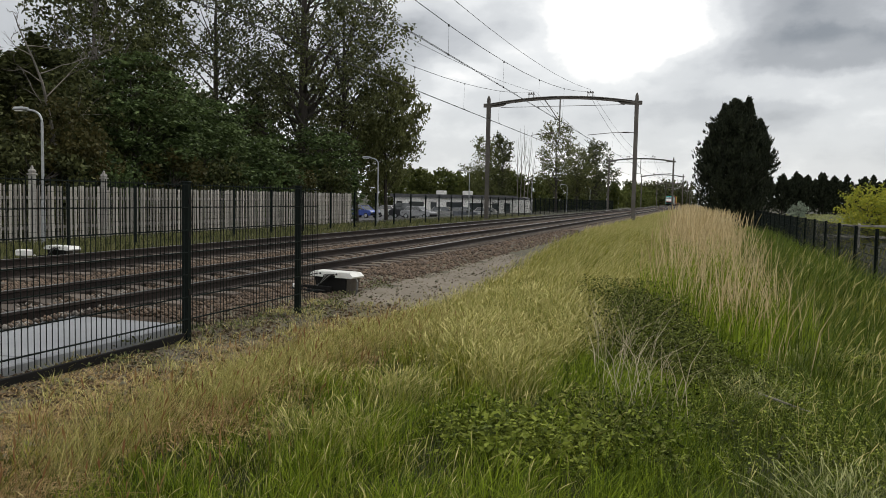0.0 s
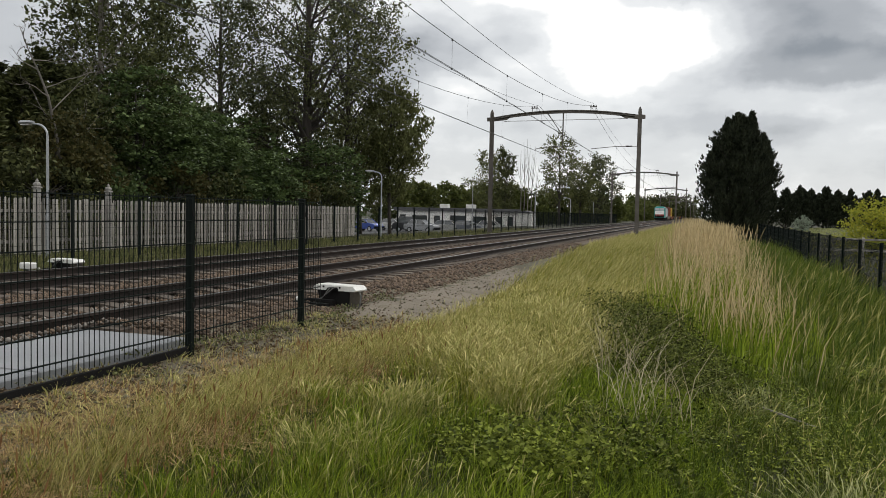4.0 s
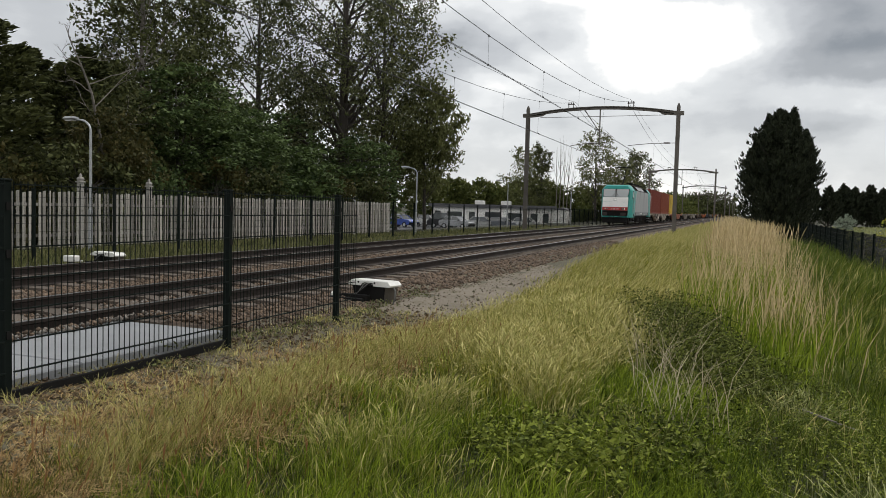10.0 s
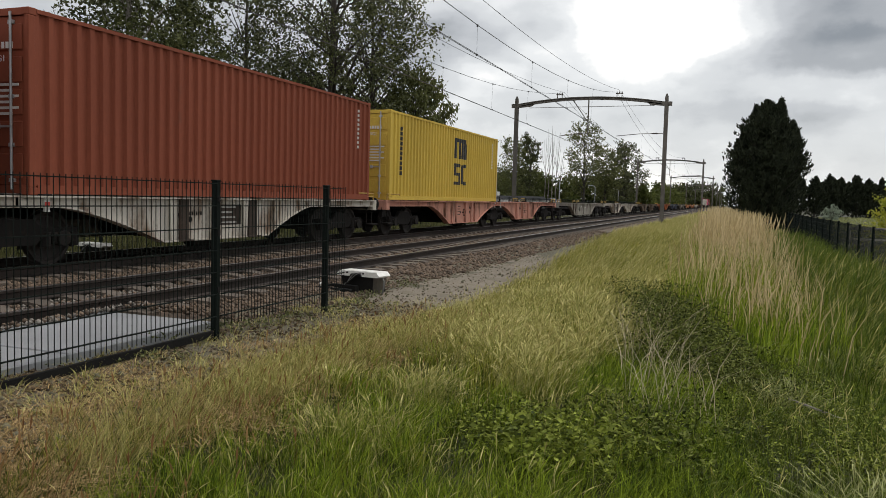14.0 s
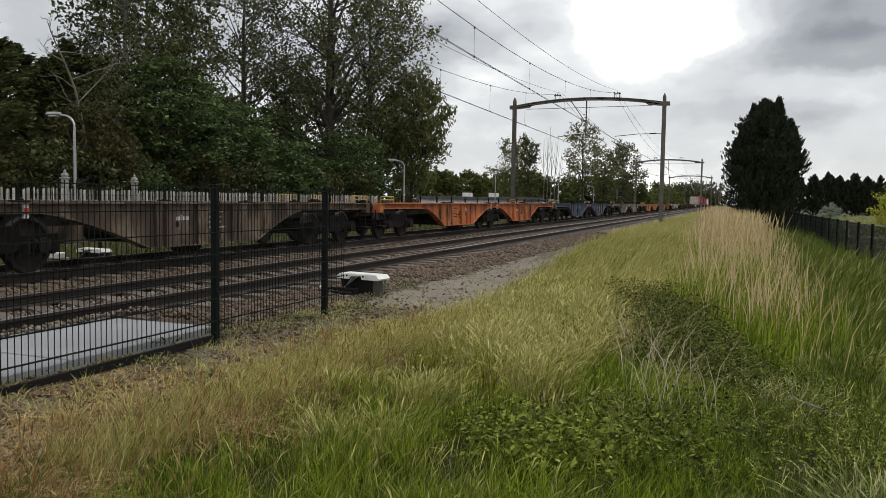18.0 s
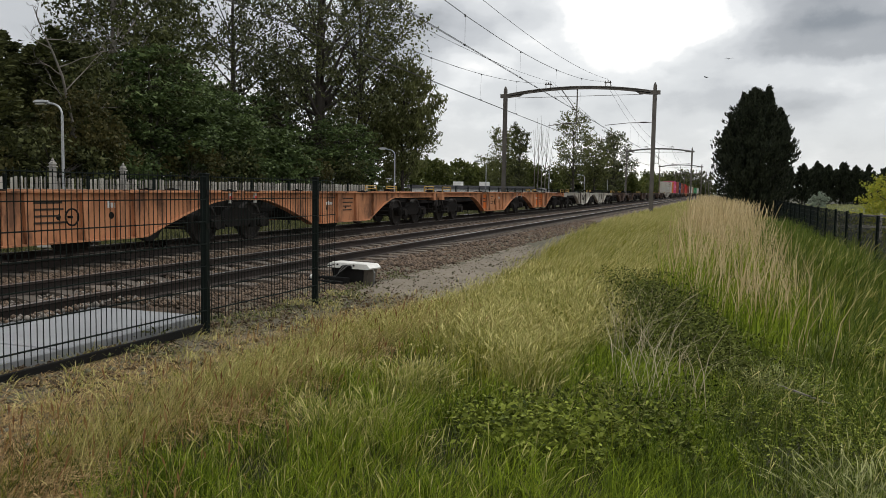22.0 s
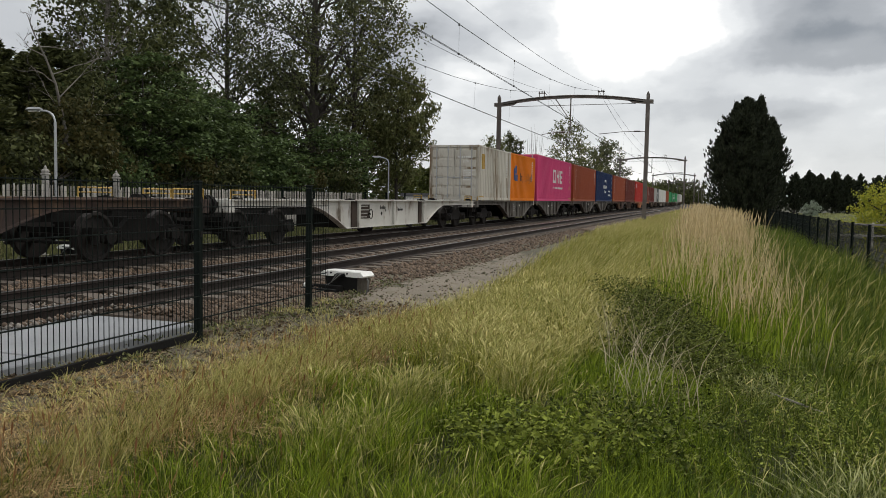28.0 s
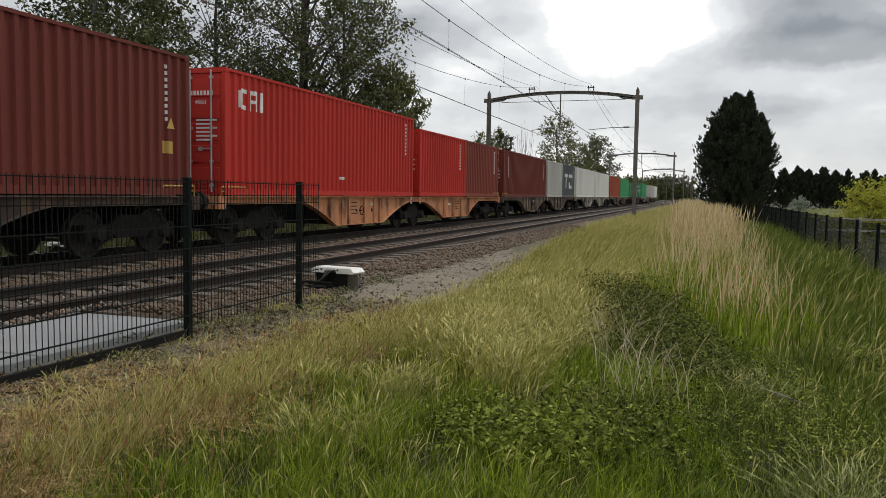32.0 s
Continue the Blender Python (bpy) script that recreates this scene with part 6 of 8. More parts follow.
def leaf_mesh(name, centres, size, up=0.3, long=1.0, droop=0.0, out_from=None, along=None, flat=False):
    """Many small folded leaves round the points; flat: they lie level, in layers."""
    n = len(centres)
    d = rng.normal(size=(n, 3))
    d[:, 2] += up
    if out_from is not None:
        o = centres - out_from
        o /= np.linalg.norm(o, axis=1, keepdims=True) + 1e-6
        d = d * 0.55 + o * 1.2
    d[:, 2] -= droop
    if along is not None:
        d = along + 0.25 * d
    d /= np.linalg.norm(d, axis=1, keepdims=True) + 1e-6
    if flat:
        d[:, 2] = 0.45 * d[:, 2] - 0.2
        d /= np.linalg.norm(d, axis=1, keepdims=True) + 1e-6
    s = np.cross(d, rng.normal(size=(n, 3)) * 0.45 + np.array([0, 0, 1.0]) if flat else rng.normal(size=(n, 3)))
    s /= np.linalg.norm(s, axis=1, keepdims=True) + 1e-6
    nn = np.cross(d, s)
    sz = size * rng.uniform(0.55, 1.35, size=(n, 1))
    v = np.empty((n, 4, 3))
    v[:, 0] = centres - d * sz * 0.5 * long
    v[:, 1] = centres + s * sz * 0.34 + nn * sz * 0.08
    v[:, 2] = centres + d * sz * 0.5 * long
    v[:, 3] = centres - s * sz * 0.34 + nn * sz * 0.08
    base = np.arange(n)[:, None] * 4
    loops = (base + np.array([0, 1, 2, 0, 2, 3])[None]).ravel()
    return raw_mesh(name, v.reshape(-1, 3), loops, 3)


def clump_points(k, shape_fn, spread, per, mid, flat=False):
    """Twig tips in the crown and the leaf points along the twigs that spread from them."""
    cs = np.array([shape_fn() for _ in range(k)])
    out_ = cs - np.array([mid[0], mid[1], cs[:, 2].mean()])
    out_ /= np.linalg.norm(out_, axis=1, keepdims=True) + 1e-6
    twigs = 5
    d = rng.normal(size=(k, twigs, 3)) * 0.8 + out_[:, None] * 0.7 + np.array([0, 0, 0.12])
    d /= np.linalg.norm(d, axis=2, keepdims=True) + 1e-6
    if flat:
        d[:, :, 2] = 0.3 * d[:, :, 2] - 0.12
    n = max(1, per // twigs)
    u = rng.random((k, twigs, n, 1)) ** 0.7 * 2.1 * spread
    pts = cs[:, None, None] + d[:, :, None] * u + rng.normal(size=(k, twigs, n, 3)) * spread * np.array([0.3, 0.3, 0.10] if flat else [0.22, 0.22, 0.22])
    return cs, pts.reshape(-1, 3)


def tree(name, label, at, height, trunk_r, crown, clumps, per, leaf, size, spread, category="tree", group="trees", fork=0.35, bark="bark", long=1.0, droop=0.0, lean=(0, 0), limb_r=0.22, out=False, flat=False):
    """A tree. crown: (z low, z high, radius x, radius y); limbs run from the trunk to the clumps of leaves."""
    t = thing(name, at, label, category, group)
    z0, z1, rx, ry = crown
    top = Vector((lean[0], lean[1], height * 0.93))

    def inside():
        while True:
            u = rng.uniform(-1, 1, 3)
            r = math.sqrt(u[0] ** 2 + u[1] ** 2)
            w = math.sqrt(max(0.0, 1 - u[2] ** 2))
            if r <= w * (0.75 + 0.35 * noise.noise((u[0] * 2.3 + height, u[1] * 2.3, u[2] * 2.3))):
                if r > 0.35 * w or rng.random() < 0.35 or abs(u[2]) > 0.75:
                    f = (z0 + z1) / 2 + u[2] * (z1 - z0) / 2
                    return (u[0] * rx + lean[0] * f / height, u[1] * ry + lean[1] * f / height, f)
    cs, pts = clump_points(clumps, inside, spread, per, lean, flat)
    s = Shape()
    trunk = []
    for i in range(9):
        u = i / 8
        trunk.append((top.x * u + 0.12 * math.sin(3 * u + height), top.y * u + 0.12 * math.cos(4 * u), -0.3 + (top.z + 0.3) * u))
    s.tube(trunk, [trunk_r * (1.15 - 1.05 * i / 8) for i in range(9)], 8)
    for c in cs[:: max(1, len(cs) // 42)]:
        zb = max(z0 * 0.6, min(c[2] - 0.15 * height, height * 0.75)) if c[2] > fork * height else max(0.3, c[2] * 0.7)
        u = min(1, max(0, zb / top.z))
        a = Vector((top.x * u, top.y * u, zb))
        b = Vector(c)
        m = a.lerp(b, 0.5) + Vector((0, 0, -0.06 * (b - a).length))
        r = max(0.018, trunk_r * limb_r * (1.2 - u))
        s.tube([a, a.lerp(m, 0.6), m.lerp(b, 0.4), b], [r * 1.2, r, r * 0.7, r * 0.25], 4, caps=False)
    part("trunk", s, bark, t, "trunk with limbs", smooth=True)
    me = leaf_mesh("crown", pts, size, long=long, droop=droop, out_from=np.array([lean[0], lean[1], (z0 + z1) / 2]) if out else None, flat=flat)
    part("crown", me, GREEN[leaf], t)
    return t


def bough_tree(name, label, at, height, trunk_r, profile, boughs, per, leaf, size, rise=0.35, group="trees", category="tree", tips=(), bark="bark", ragged=0.25):
    """A conifer: flat sprays of foliage along boughs that leave the trunk all the way up.
    profile: (share of the height, radius) pairs; tips: (x, y, height, radius) of side leaders."""
    t = thing(name, at, label, category, group)
    hs_, rs_ = [p[0] for p in profile], [p[1] for p in profile]
    s = Shape().tube([(0, 0, -0.3), (0.05, 0.03, height * 0.5), (0, 0, height * 0.96)], [trunk_r, trunk_r * 0.6, trunk_r * 0.08], 7)
    roots, ends = [], []
    stems = [(0.0, 0.0, height, 1.0, boughs)] + [(x, y, h, r, max(10, int(boughs * r * 0.55))) for x, y, h, r in tips]
    for x, y, h, k, count in stems:
        if k < 1.0:
            s.tube([(0, 0, h * 0.35), (x * 0.9, y * 0.9, h * 0.6), (x, y, h * 0.97)], [trunk_r * 0.6, trunk_r * 0.4, 0.02], 6)
        for i in range(count):
            u = rnd.random() ** 0.85 if k == 1.0 else rnd.uniform(0.55, 1.0)
            a = rnd.uniform(0, 2 * math.pi)
            r = float(np.interp(u, hs_, rs_)) * k * (1 - ragged + 1.6 * ragged * rnd.random())
            z = u * h
            roots.append((x, y, max(0.1, z - rise * r * 0.6)))
            ends.append((x + r * math.cos(a), y + r * math.sin(a), z + rise * r * 0.5 + 0.04))
    roots, ends = np.array(roots), np.array(ends)
    for p, q in zip(roots[::7], ends[::7]):
        s.tube([p, p + (q - p) * 0.55 + np.array([0, 0, -0.05]), q], [0.03, 0.02, 0.006], 4, caps=False)
    n = len(roots)
    u = 1 - rng.random((n, per, 1)) ** 1.7 * 0.85
    way = ends - roots
    ln = np.linalg.norm(way, axis=1)[:, None, None]
    side = np.cross(way, np.array([0, 0, 1.0]))
    side /= np.linalg.norm(side, axis=1, keepdims=True) + 1e-6
    fan = rng.uniform(-1, 1, (n, per, 1)) * (1.08 - u) * 0.55 * np.minimum(ln, 1.6)
    pts = roots[:, None] + way[:, None] * u + side[:, None] * fan + rng.normal(size=(n, per, 3)) * np.array([0.05, 0.05, 0.07])
    pts[:, :, 2] -= 0.10 * np.abs(fan[:, :, 0])
    dirs = way[:, None] / ln + side[:, None] * np.sign(fan) * 0.6 + np.array([0, 0, rise])
    dirs = dirs.reshape(-1, 3)
    dirs /= np.linalg.norm(dirs, axis=1, keepdims=True)
    part("trunk", s, bark, t, "trunk with limbs", smooth=True)
    part("crown", leaf_mesh("crown", pts.reshape(-1, 3), size, long=1.9, along=dirs), GREEN[leaf], t)
    return t


CONE = [(0.0, 0.85), (0.2, 1.0), (0.5, 0.92), (0.75, 0.66), (0.92, 0.32), (1.0, 0.04)]


def cone(r):
    return [(u, r * w) for u, w in CONE]


# tall trees behind the timber fence
tree("poplar_tree", "tall forked poplar with an open dark green crown", (-25.0, 46.5, -0.9), 23.0, 0.42, (4.5, 24.0, 7.6, 6.5), 480, 64, "poplar", 0.19, 0.56, limb_r=0.34, fork=0.25)
tree("poplar_tree", "slender poplar standing beside the taller one", (-23.2, 48.5, -0.8), 18.5, 0.22, (3.6, 19.0, 4.5, 4.4), 200, 56, "birch", 0.19, 0.5, limb_r=0.3)
tree("poplar_tree", "poplar with loose foliage behind the maples", (-31.5, 46.0, -1.0), 18.0, 0.3, (4.0, 19.0, 6.0, 5.0), 230, 58, "poplar", 0.2, 0.55, limb_r=0.3)
tree("willow_tree", "weeping pale green tree with hanging twigs", (-20.7, 50.5, -0.6), 9.8, 0.13, (3.0, 10.6, 2.9, 2.4), 180, 64, "birch", 0.16, 0.42, droop=1.6, long=1.9)
tree("maple_tree", "dense dark green maple behind the fence", (-23.4, 28.2, -0.6), 7.6, 0.17, (0.2, 8.0, 3.2, 3.2), 250, 80, "maple", 0.19, 0.46, flat=True)
tree("maple_tree", "dense green maple with lobed leaves", (-22.9, 32.4, -0.6), 6.2, 0.15, (0.0, 6.5, 2.7, 2.9), 200, 75, "maple", 0.19, 0.46, flat=True)
tree("maple_tree", "lower maple with lighter green leaves", (-22.0, 36.0, -0.5), 4.6, 0.13, (0.0, 4.9, 2.4, 2.9), 160, 70, "maple", 0.2, 0.44, flat=True)
tree("rowan_tree", "bronze-tinged dense small tree behind the fence", (-22.6, 22.8, -0.5), 4.6, 0.13, (0.0, 4.9, 2.2, 2.4), 190, 75, "rowan", 0.16, 0.38)
tree("rowan_tree", "brownish green small tree by the lamp", (-23.8, 25.2, -0.7), 6.2, 0.14, (0.0, 6.4, 2.3, 2.3), 170, 70, "conifer", 0.17, 0.4)
bough_tree("spruce_tree", "dark dense conifer at the edge of the wood", (-23.6, 18.6, -0.6), 8.0, 0.2, cone(2.9), 340, 60, "conifer", 0.14, rise=0.1)
bough_tree("spruce_tree", "dark conifer between its taller neighbours", (-25.4, 23.9, -0.8), 7.4, 0.18, cone(2.4), 240, 52, "conifer", 0.16, rise=0.0)
bough_tree("spruce_tree", "dark conifer with drooping branches", (-28.4, 20.5, -0.9), 7.8, 0.2, cone(2.6), 200, 50, "conifer", 0.16, rise=-0.1)
tree("larch_tree", "tall larch with pale bare limbs in a thin crown", (-26.0, 29.0, -0.9), 15.5, 0.2, (3.0, 16.0, 3.4, 3.4), 260, 58, "conifer", 0.16, 0.5, bark="pale_bark", limb_r=0.32, long=1.3)
tree("larch_tree", "tall thin-crowned conifer at the back of the wood", (-30.5, 35.5, -1.0), 17.0, 0.22, (4.0, 17.0, 4.2, 3.8), 170, 50, "conifer", 0.2, 0.55, limb_r=0.3, long=1.3)
tree("pine_tree", "dark pine at the back of the wood", (-36.0, 40.0, -1.1), 9.5, 0.25, (1.0, 9.8, 4.2, 4.2), 110, 46, "conifer", 0.3, 0.6, long=1.3)
tree("pine_tree", "broad dark pine closing the wood", (-31.0, 40.0, -1.0), 9.0, 0.22, (0.2, 9.4, 4.0, 4.0), 130, 48, "maple", 0.26, 0.55)
tree("alder_tree", "broad dark green tree under the poplars", (-26.5, 41.0, -0.9), 7.4, 0.2, (0.0, 7.6, 3.4, 3.2), 190, 60, "maple", 0.23, 0.5, flat=True)
tree("alder_tree", "broad green tree under the tall poplars", (-22.2, 43.5, -0.6), 6.0, 0.16, (0.0, 6.2, 3.0, 3.2), 200, 64, "maple", 0.21, 0.48, flat=True)
tree("alder_tree", "dark tree closing the wood at its end", (-24.4, 53.5, -0.9), 9.4, 0.2, (2.4, 9.9, 4.4, 3.0), 230, 62, "birch", 0.2, 0.52)
tree("alder_tree", "dark leafy tree behind the forked poplar", (-30.5, 52.0, -1.0), 10.2, 0.2, (0.5, 10.6, 4.6, 3.2), 220, 58, "poplar", 0.24, 0.55)
tree("alder_tree", "dark tree at the back of the wood", (-40.0, 55.0, -1.2), 11.0, 0.25, (0.2, 11.4, 5.0, 5.0), 120, 46, "maple", 0.32, 0.7)

bough_tree("spruce_tree", "tall dark conifer rising behind the lamp", (-27.0, 26.4, -0.9), 8.6, 0.2, cone(2.5), 220, 50, "conifer", 0.16, rise=0.0)
bough_tree("spruce_tree", "dark conifer at the near edge of the wood", (-28.6, 25.2, -0.9), 8.3, 0.2, cone(2.8), 280, 56, "conifer", 0.16, rise=0.1)

# dark undergrowth along the timber fence
for k in range(9):
    tree("undergrowth_bush", "dark bush at the foot of the wood", (-20.9 - 0.5 * (k % 2), 13.5 + 3.5 * k, -0.4), 2.6, 0.05, (-0.1, 2.6 + 0.4 * (k % 3), 1.3, 2.2), 70, 56, ("maple", "rowan", "conifer")[k % 3], 0.17, 0.34, "bush", "undergrowth")

# bare dead tree
dt = thing("dead_tree", (-22.3, 22.9, -0.6), "bare leaning dead tree with pale crooked branches", "tree", "trees")
s = Shape()
spine = [(0, 0, -0.3), (0.1, -0.1, 2.7), (-0.1, -0.35, 4.6), (-0.05, -0.7, 5.7), (-0.2, -0.95, 6.5), (-0.15, -1.45, 7.2), (-0.2, -1.75, 7.9)]
s.tube(spine, [0.09, 0.07, 0.055, 0.045, 0.035, 0.022, 0.01], 7)
twig = random.Random(21)


def dead_limb(p, way, ln, r, depth):
    """A crooked limb that forks into finer ones."""
    pts = [p]
    for i in range(4):
        way = (way + Vector((twig.uniform(-0.35, 0.35), twig.uniform(-0.4, 0.4), twig.uniform(-0.35, 0.4)))).normalized()
        pts.append(pts[-1] + way * ln / 4)
        if depth and i:
            dead_limb(pts[-1], (way + Vector((twig.uniform(-0.8, 0.8), twig.uniform(-0.9, 0.9), twig.uniform(-0.3, 0.7)))).normalized(), ln * 0.5, r * 0.5, depth - 1)
    s.tube(pts, [r * w for w in (1, 0.8, 0.6, 0.4, 0.15)], 5 if depth else 4, caps=False)


for z, dy, dx, ln in ((4.0, 1.0, 0.3, 2.2), (4.7, -0.9, 0.2, 1.4), (5.2, 1.1, -0.3, 2.4), (5.7, -1.0, 0.1, 1.3), (6.0, 0.9, 0.4, 1.7), (6.6, -0.8, -0.2, 1.0), (6.9, 0.6, 0.1, 1.0), (7.4, -0.5, 0.2, 0.7)):
    b = Vector([float(np.interp(z, [q[2] for q in spine], [q[i] for q in spine])) for i in range(3)])
    dead_limb(b, Vector((dx, dy, 0.3)).normalized(), ln, 0.026, 2)
part("trunk", s, "pale_bark", dt, smooth=True)

# loose row of taller trees over shrubs in the distance
tree("birch_tree", "distant birch rising over the shrubs", (-30.0, 112, -1.2), 10.6, 0.18, (2.5, 11.2, 3.4, 3.4), 90, 70, "birch", 0.26, 0.6)
tree("birch_tree", "distant slender birch with an airy crown", (-20.0, 113, -1.0), 13.6, 0.18, (3.2, 14.2, 3.0, 3.0), 84, 62, "birch", 0.26, 0.6, limb_r=0.3)
tree("birch_tree", "distant birch with a leaning side limb", (-17.5, 118, -1.0), 9.6, 0.16, (2.5, 9.8, 2.4, 2.4), 64, 60, "birch", 0.26, 0.55)
tree("oak_tree", "distant rounded tree beside the line", (-17.6, 140, -0.9), 12.0, 0.25, (1.5, 12.8, 3.6, 3.6), 120, 64, "poplar", 0.32, 0.65)
tree("fir_tree", "distant small dark fir", (-26.2, 106, -1.1), 11.2, 0.15, (1.5, 11.8, 1.4, 1.4), 60, 60, "conifer", 0.26, 0.4)
dd = thing("dead_trees", (-23.4, 107, -1.0), "bare pale trunks of dead trees", "tree", "trees")
for k in range(5):
    x = -0.9 + 0.5 * k
    h = (10.6, 12.2, 12.6, 11.6, 9.0)[k]
    part("bare_trunk", Shape().tube([(x, 0, 0), (x + 0.1, 0, h * 0.5), (x + (0.5 if k > 2 else -0.2), 0, h)], [0.075, 0.05, 0.012], 6).tube([(x + 0.1, 0, h * 0.5), (x + 0.45, 0.1, h * 0.68), (x + 0.6, 0, h * 0.86)], [0.035, 0.02, 0.007], 5).tube([(x + 0.05, 0, h * 0.6), (x - 0.4, 0.1, h * 0.75), (x - 0.5, 0, h * 0.9)], [0.03, 0.018, 0.006], 5).tube([(x + 0.1, 0, h * 0.66), (x + 0.3, -0.1, h * 0.94)], [0.02, 0.005], 5), "pale_bark", dd)
for k in range(13):
    u = k / 12
    yb = 114 + 50 * u
    xb = -yb * (0.405 - 0.29 * u)
    tree("shrub", "rounded green shrub in the row behind the parking", (xb, yb + rnd.uniform(-2, 2), -1.25), 5.4, 0.1, (-0.2, 7.6 + rnd.uniform(-0.9, 0.9), 4.8, 2.6), 95, 45, "shrub", 0.5, 0.5, "shrub", "shrub row")
for k in range(8):
    tree("shrub", "distant dark green shrub along the line", (-19.5 - rnd.uniform(0, 3), 160 + 24 * k, -1.0), 6.0, 0.1, (-0.2, 5.5 + rnd.uniform(-0.6, 1.8), 4.5, 9), 50, 40, "shrub", 0.75, 0.9, "shrub", "shrub row")
for k in range(5):
    tree("tree_clump", "far dark clump of trees at the end of the line", (-20 + 6 * k - (30 if k > 2 else 0), 430 + 20 * k, -1.0), 12, 0.2, (0, 12.5, 9, 7), 60, 40, "conifer", 1.2, 1.6, "tree", "far trees")

# right-hand side: big conifer, conifer hedge, golden bush
bough_tree("cypress_tree", "large many-stemmed dark conifer standing alone by the verge", (2.2, 60, -0.7), 9.3, 0.25, [(0.0, 1.9), (0.2, 2.4), (0.42, 2.6), (0.62, 2.15), (0.8, 1.4), (0.92, 0.7), (1.0, 0.08)], 950, 52, "cypress", 0.125,
           rise=0.75, tips=((-0.75, 0.2, 9.0, 0.34), (0.85, -0.2, 9.45, 0.36), (1.7, 0.1, 7.9, 0.4), (-1.5, 0.1, 7.2, 0.4)), ragged=0.36)
ha = bough_tree("hedge_conifer", "dark conifer in a tall uneven hedge", (16.0, 146, -0.2), 6.5, 0.14, [(0.0, 1.9), (0.3, 2.2), (0.65, 1.7), (0.85, 0.9), (1.0, 0.06)], 130, 30, "cypress", 0.26, rise=0.6, group="conifer hedge", tips=((0.9, 0, 6.1, 0.4), (-1.0, 0.2, 5.8, 0.4)), ragged=0.35)
hb = bough_tree("hedge_conifer", "dark pointed conifer in a tall uneven hedge", (19.5, 147, -0.2), 6.9, 0.14, [(0.0, 1.8), (0.35, 2.0), (0.7, 1.2), (0.88, 0.55), (1.0, 0.05)], 120, 30, "cypress", 0.26, rise=0.6, group="conifer hedge", tips=((1.1, 0, 5.6, 0.45),), ragged=0.35)
for k in range(24):
    copy_thing((ha, hb)[k % 2], pose(4.5 + 2.1 * k + rnd.uniform(-0.6, 0.6), 136 + 1.0 * k + rnd.uniform(-1.2, 1.2), -0.35 + rnd.uniform(-0.5, 0.1), 0, 0, rnd.uniform(0, 360)))
tree("golden_bush", "rounded golden-green bush in the garden", (8.5, 46, -0.7), 2.7, 0.06, (0.0, 2.85, 1.7, 1.7), 110, 60, "golden", 0.13, 0.28, "bush", "garden bushes")
tree("golden_bush", "golden-green bush beside its neighbour", (11.0, 47, -0.7), 2.5, 0.06, (0.0, 3.05, 1.8, 1.6), 100, 56, "golden", 0.13, 0.28, "bush", "garden bushes")
tree("grey_bush", "small pale grey-green bush before the hedge", (13.4, 121, -0.4), 1.3, 0.04, (0.0, 1.7, 1.3, 1.0), 40, 40, "pale", 0.2, 0.3, "bush", "garden bushes")
gf = thing("garden_fence", (5.2, 40, -0.65), "low grey fence at the edge of the garden", "fence")
for k in range(7):
    part("post", Shape().cbox(-0.05 + 1.8 * k, 0.05 + 1.8 * k, -0.05, 0.05, 0, 1.15, 0.01), "wood", gf)
for z in (0.5, 1.0):
    part("rail", Shape().cbox(0, 10.8, -0.09, -0.052, z, z + 0.1, 0.01), "wood", gf)


# ---- grass ----
def blades(name, xy, height, width, material, label, lean=0.35, wind=(0.5, 0.1), head=0.0, category="grass", away=None):
    """One sheet of single blades, bent by the wind. head: width of a seed head near the tip; away: lean of each blade out of its tuft."""
    n = len(xy)
    z = ground_zs(xy[:, 0], xy[:, 1])
    h = height if np.ndim(height) else np.full(n, height)
    h = h * rng.uniform(0.6, 1.25, n)
    a = rng.uniform(0, 2 * np.pi, n)
    d = np.stack([np.cos(a), np.sin(a)], 1) * (lean * rng.uniform(0.2, 1.0, n))[:, None] + np.array(wind) * rng.uniform(0.4, 1.1, n)[:, None]
    if away is not None:
        d = d * 0.6 + away
    b = rng.uniform(0, 2 * np.pi, n)
    s = np.stack([np.cos(b), np.sin(b)], 1) * (width * rng.uniform(0.7, 1.3, n))[:, None] * 0.5
    base = np.stack([xy[:, 0], xy[:, 1], z - 0.02], 1)

    def at(u, w):
        p = base.copy()
        p[:, :2] += d * (h * u ** 2)[:, None]
        p[:, 2] += h * (u - 0.18 * u ** 3 * (np.abs(d).sum(1)))
        if w is None:
            return [p]
        lo, hi = p.copy(), p.copy()
        lo[:, :2] -= s * w
        hi[:, :2] += s * w
        return [lo, hi]
    rows_ = [(0.0, 0.55), (0.72, 0.4), (0.86, head), (1.0, None)] if head else [(0.0, 0.8), (0.55, 1.0), (1.0, None)]
    pts = []
    for u, w in rows_:
        pts += at(u, w)
    v = np.stack(pts, 1).reshape(-1, 3)
    k = len(rows_) - 1
    m = 2 * k + 1
    q = []
    for i in range(k - 1):
        q += [2 * i, 2 * i + 1, 2 * i + 3, 2 * i, 2 * i + 3, 2 * i + 2]
    q += [2 * k - 2, 2 * k - 1, 2 * k]
    loops = (np.arange(n)[:, None] * m + np.array(q)[None]).ravel()
    me = raw_mesh(name, v, loops, 3)
    me.materials.append(material)
    return tagged(new(name, me), label, category, kind="stuff")


def scatter(n, x0, x1, y0, y1, keep=None, power=1.0):
    """Points on the plan, denser towards y0."""
    x = rng.uniform(x0, x1, n)
    u = rng.random(n)
    if power != 1.0:
        y = y0 * (y1 / y0) ** u
    else:
        y = y0 + (y1 - y0) * u
    p = np.stack([x, y], 1)
    return p[keep(p[:, 0], p[:, 1])] if keep else p


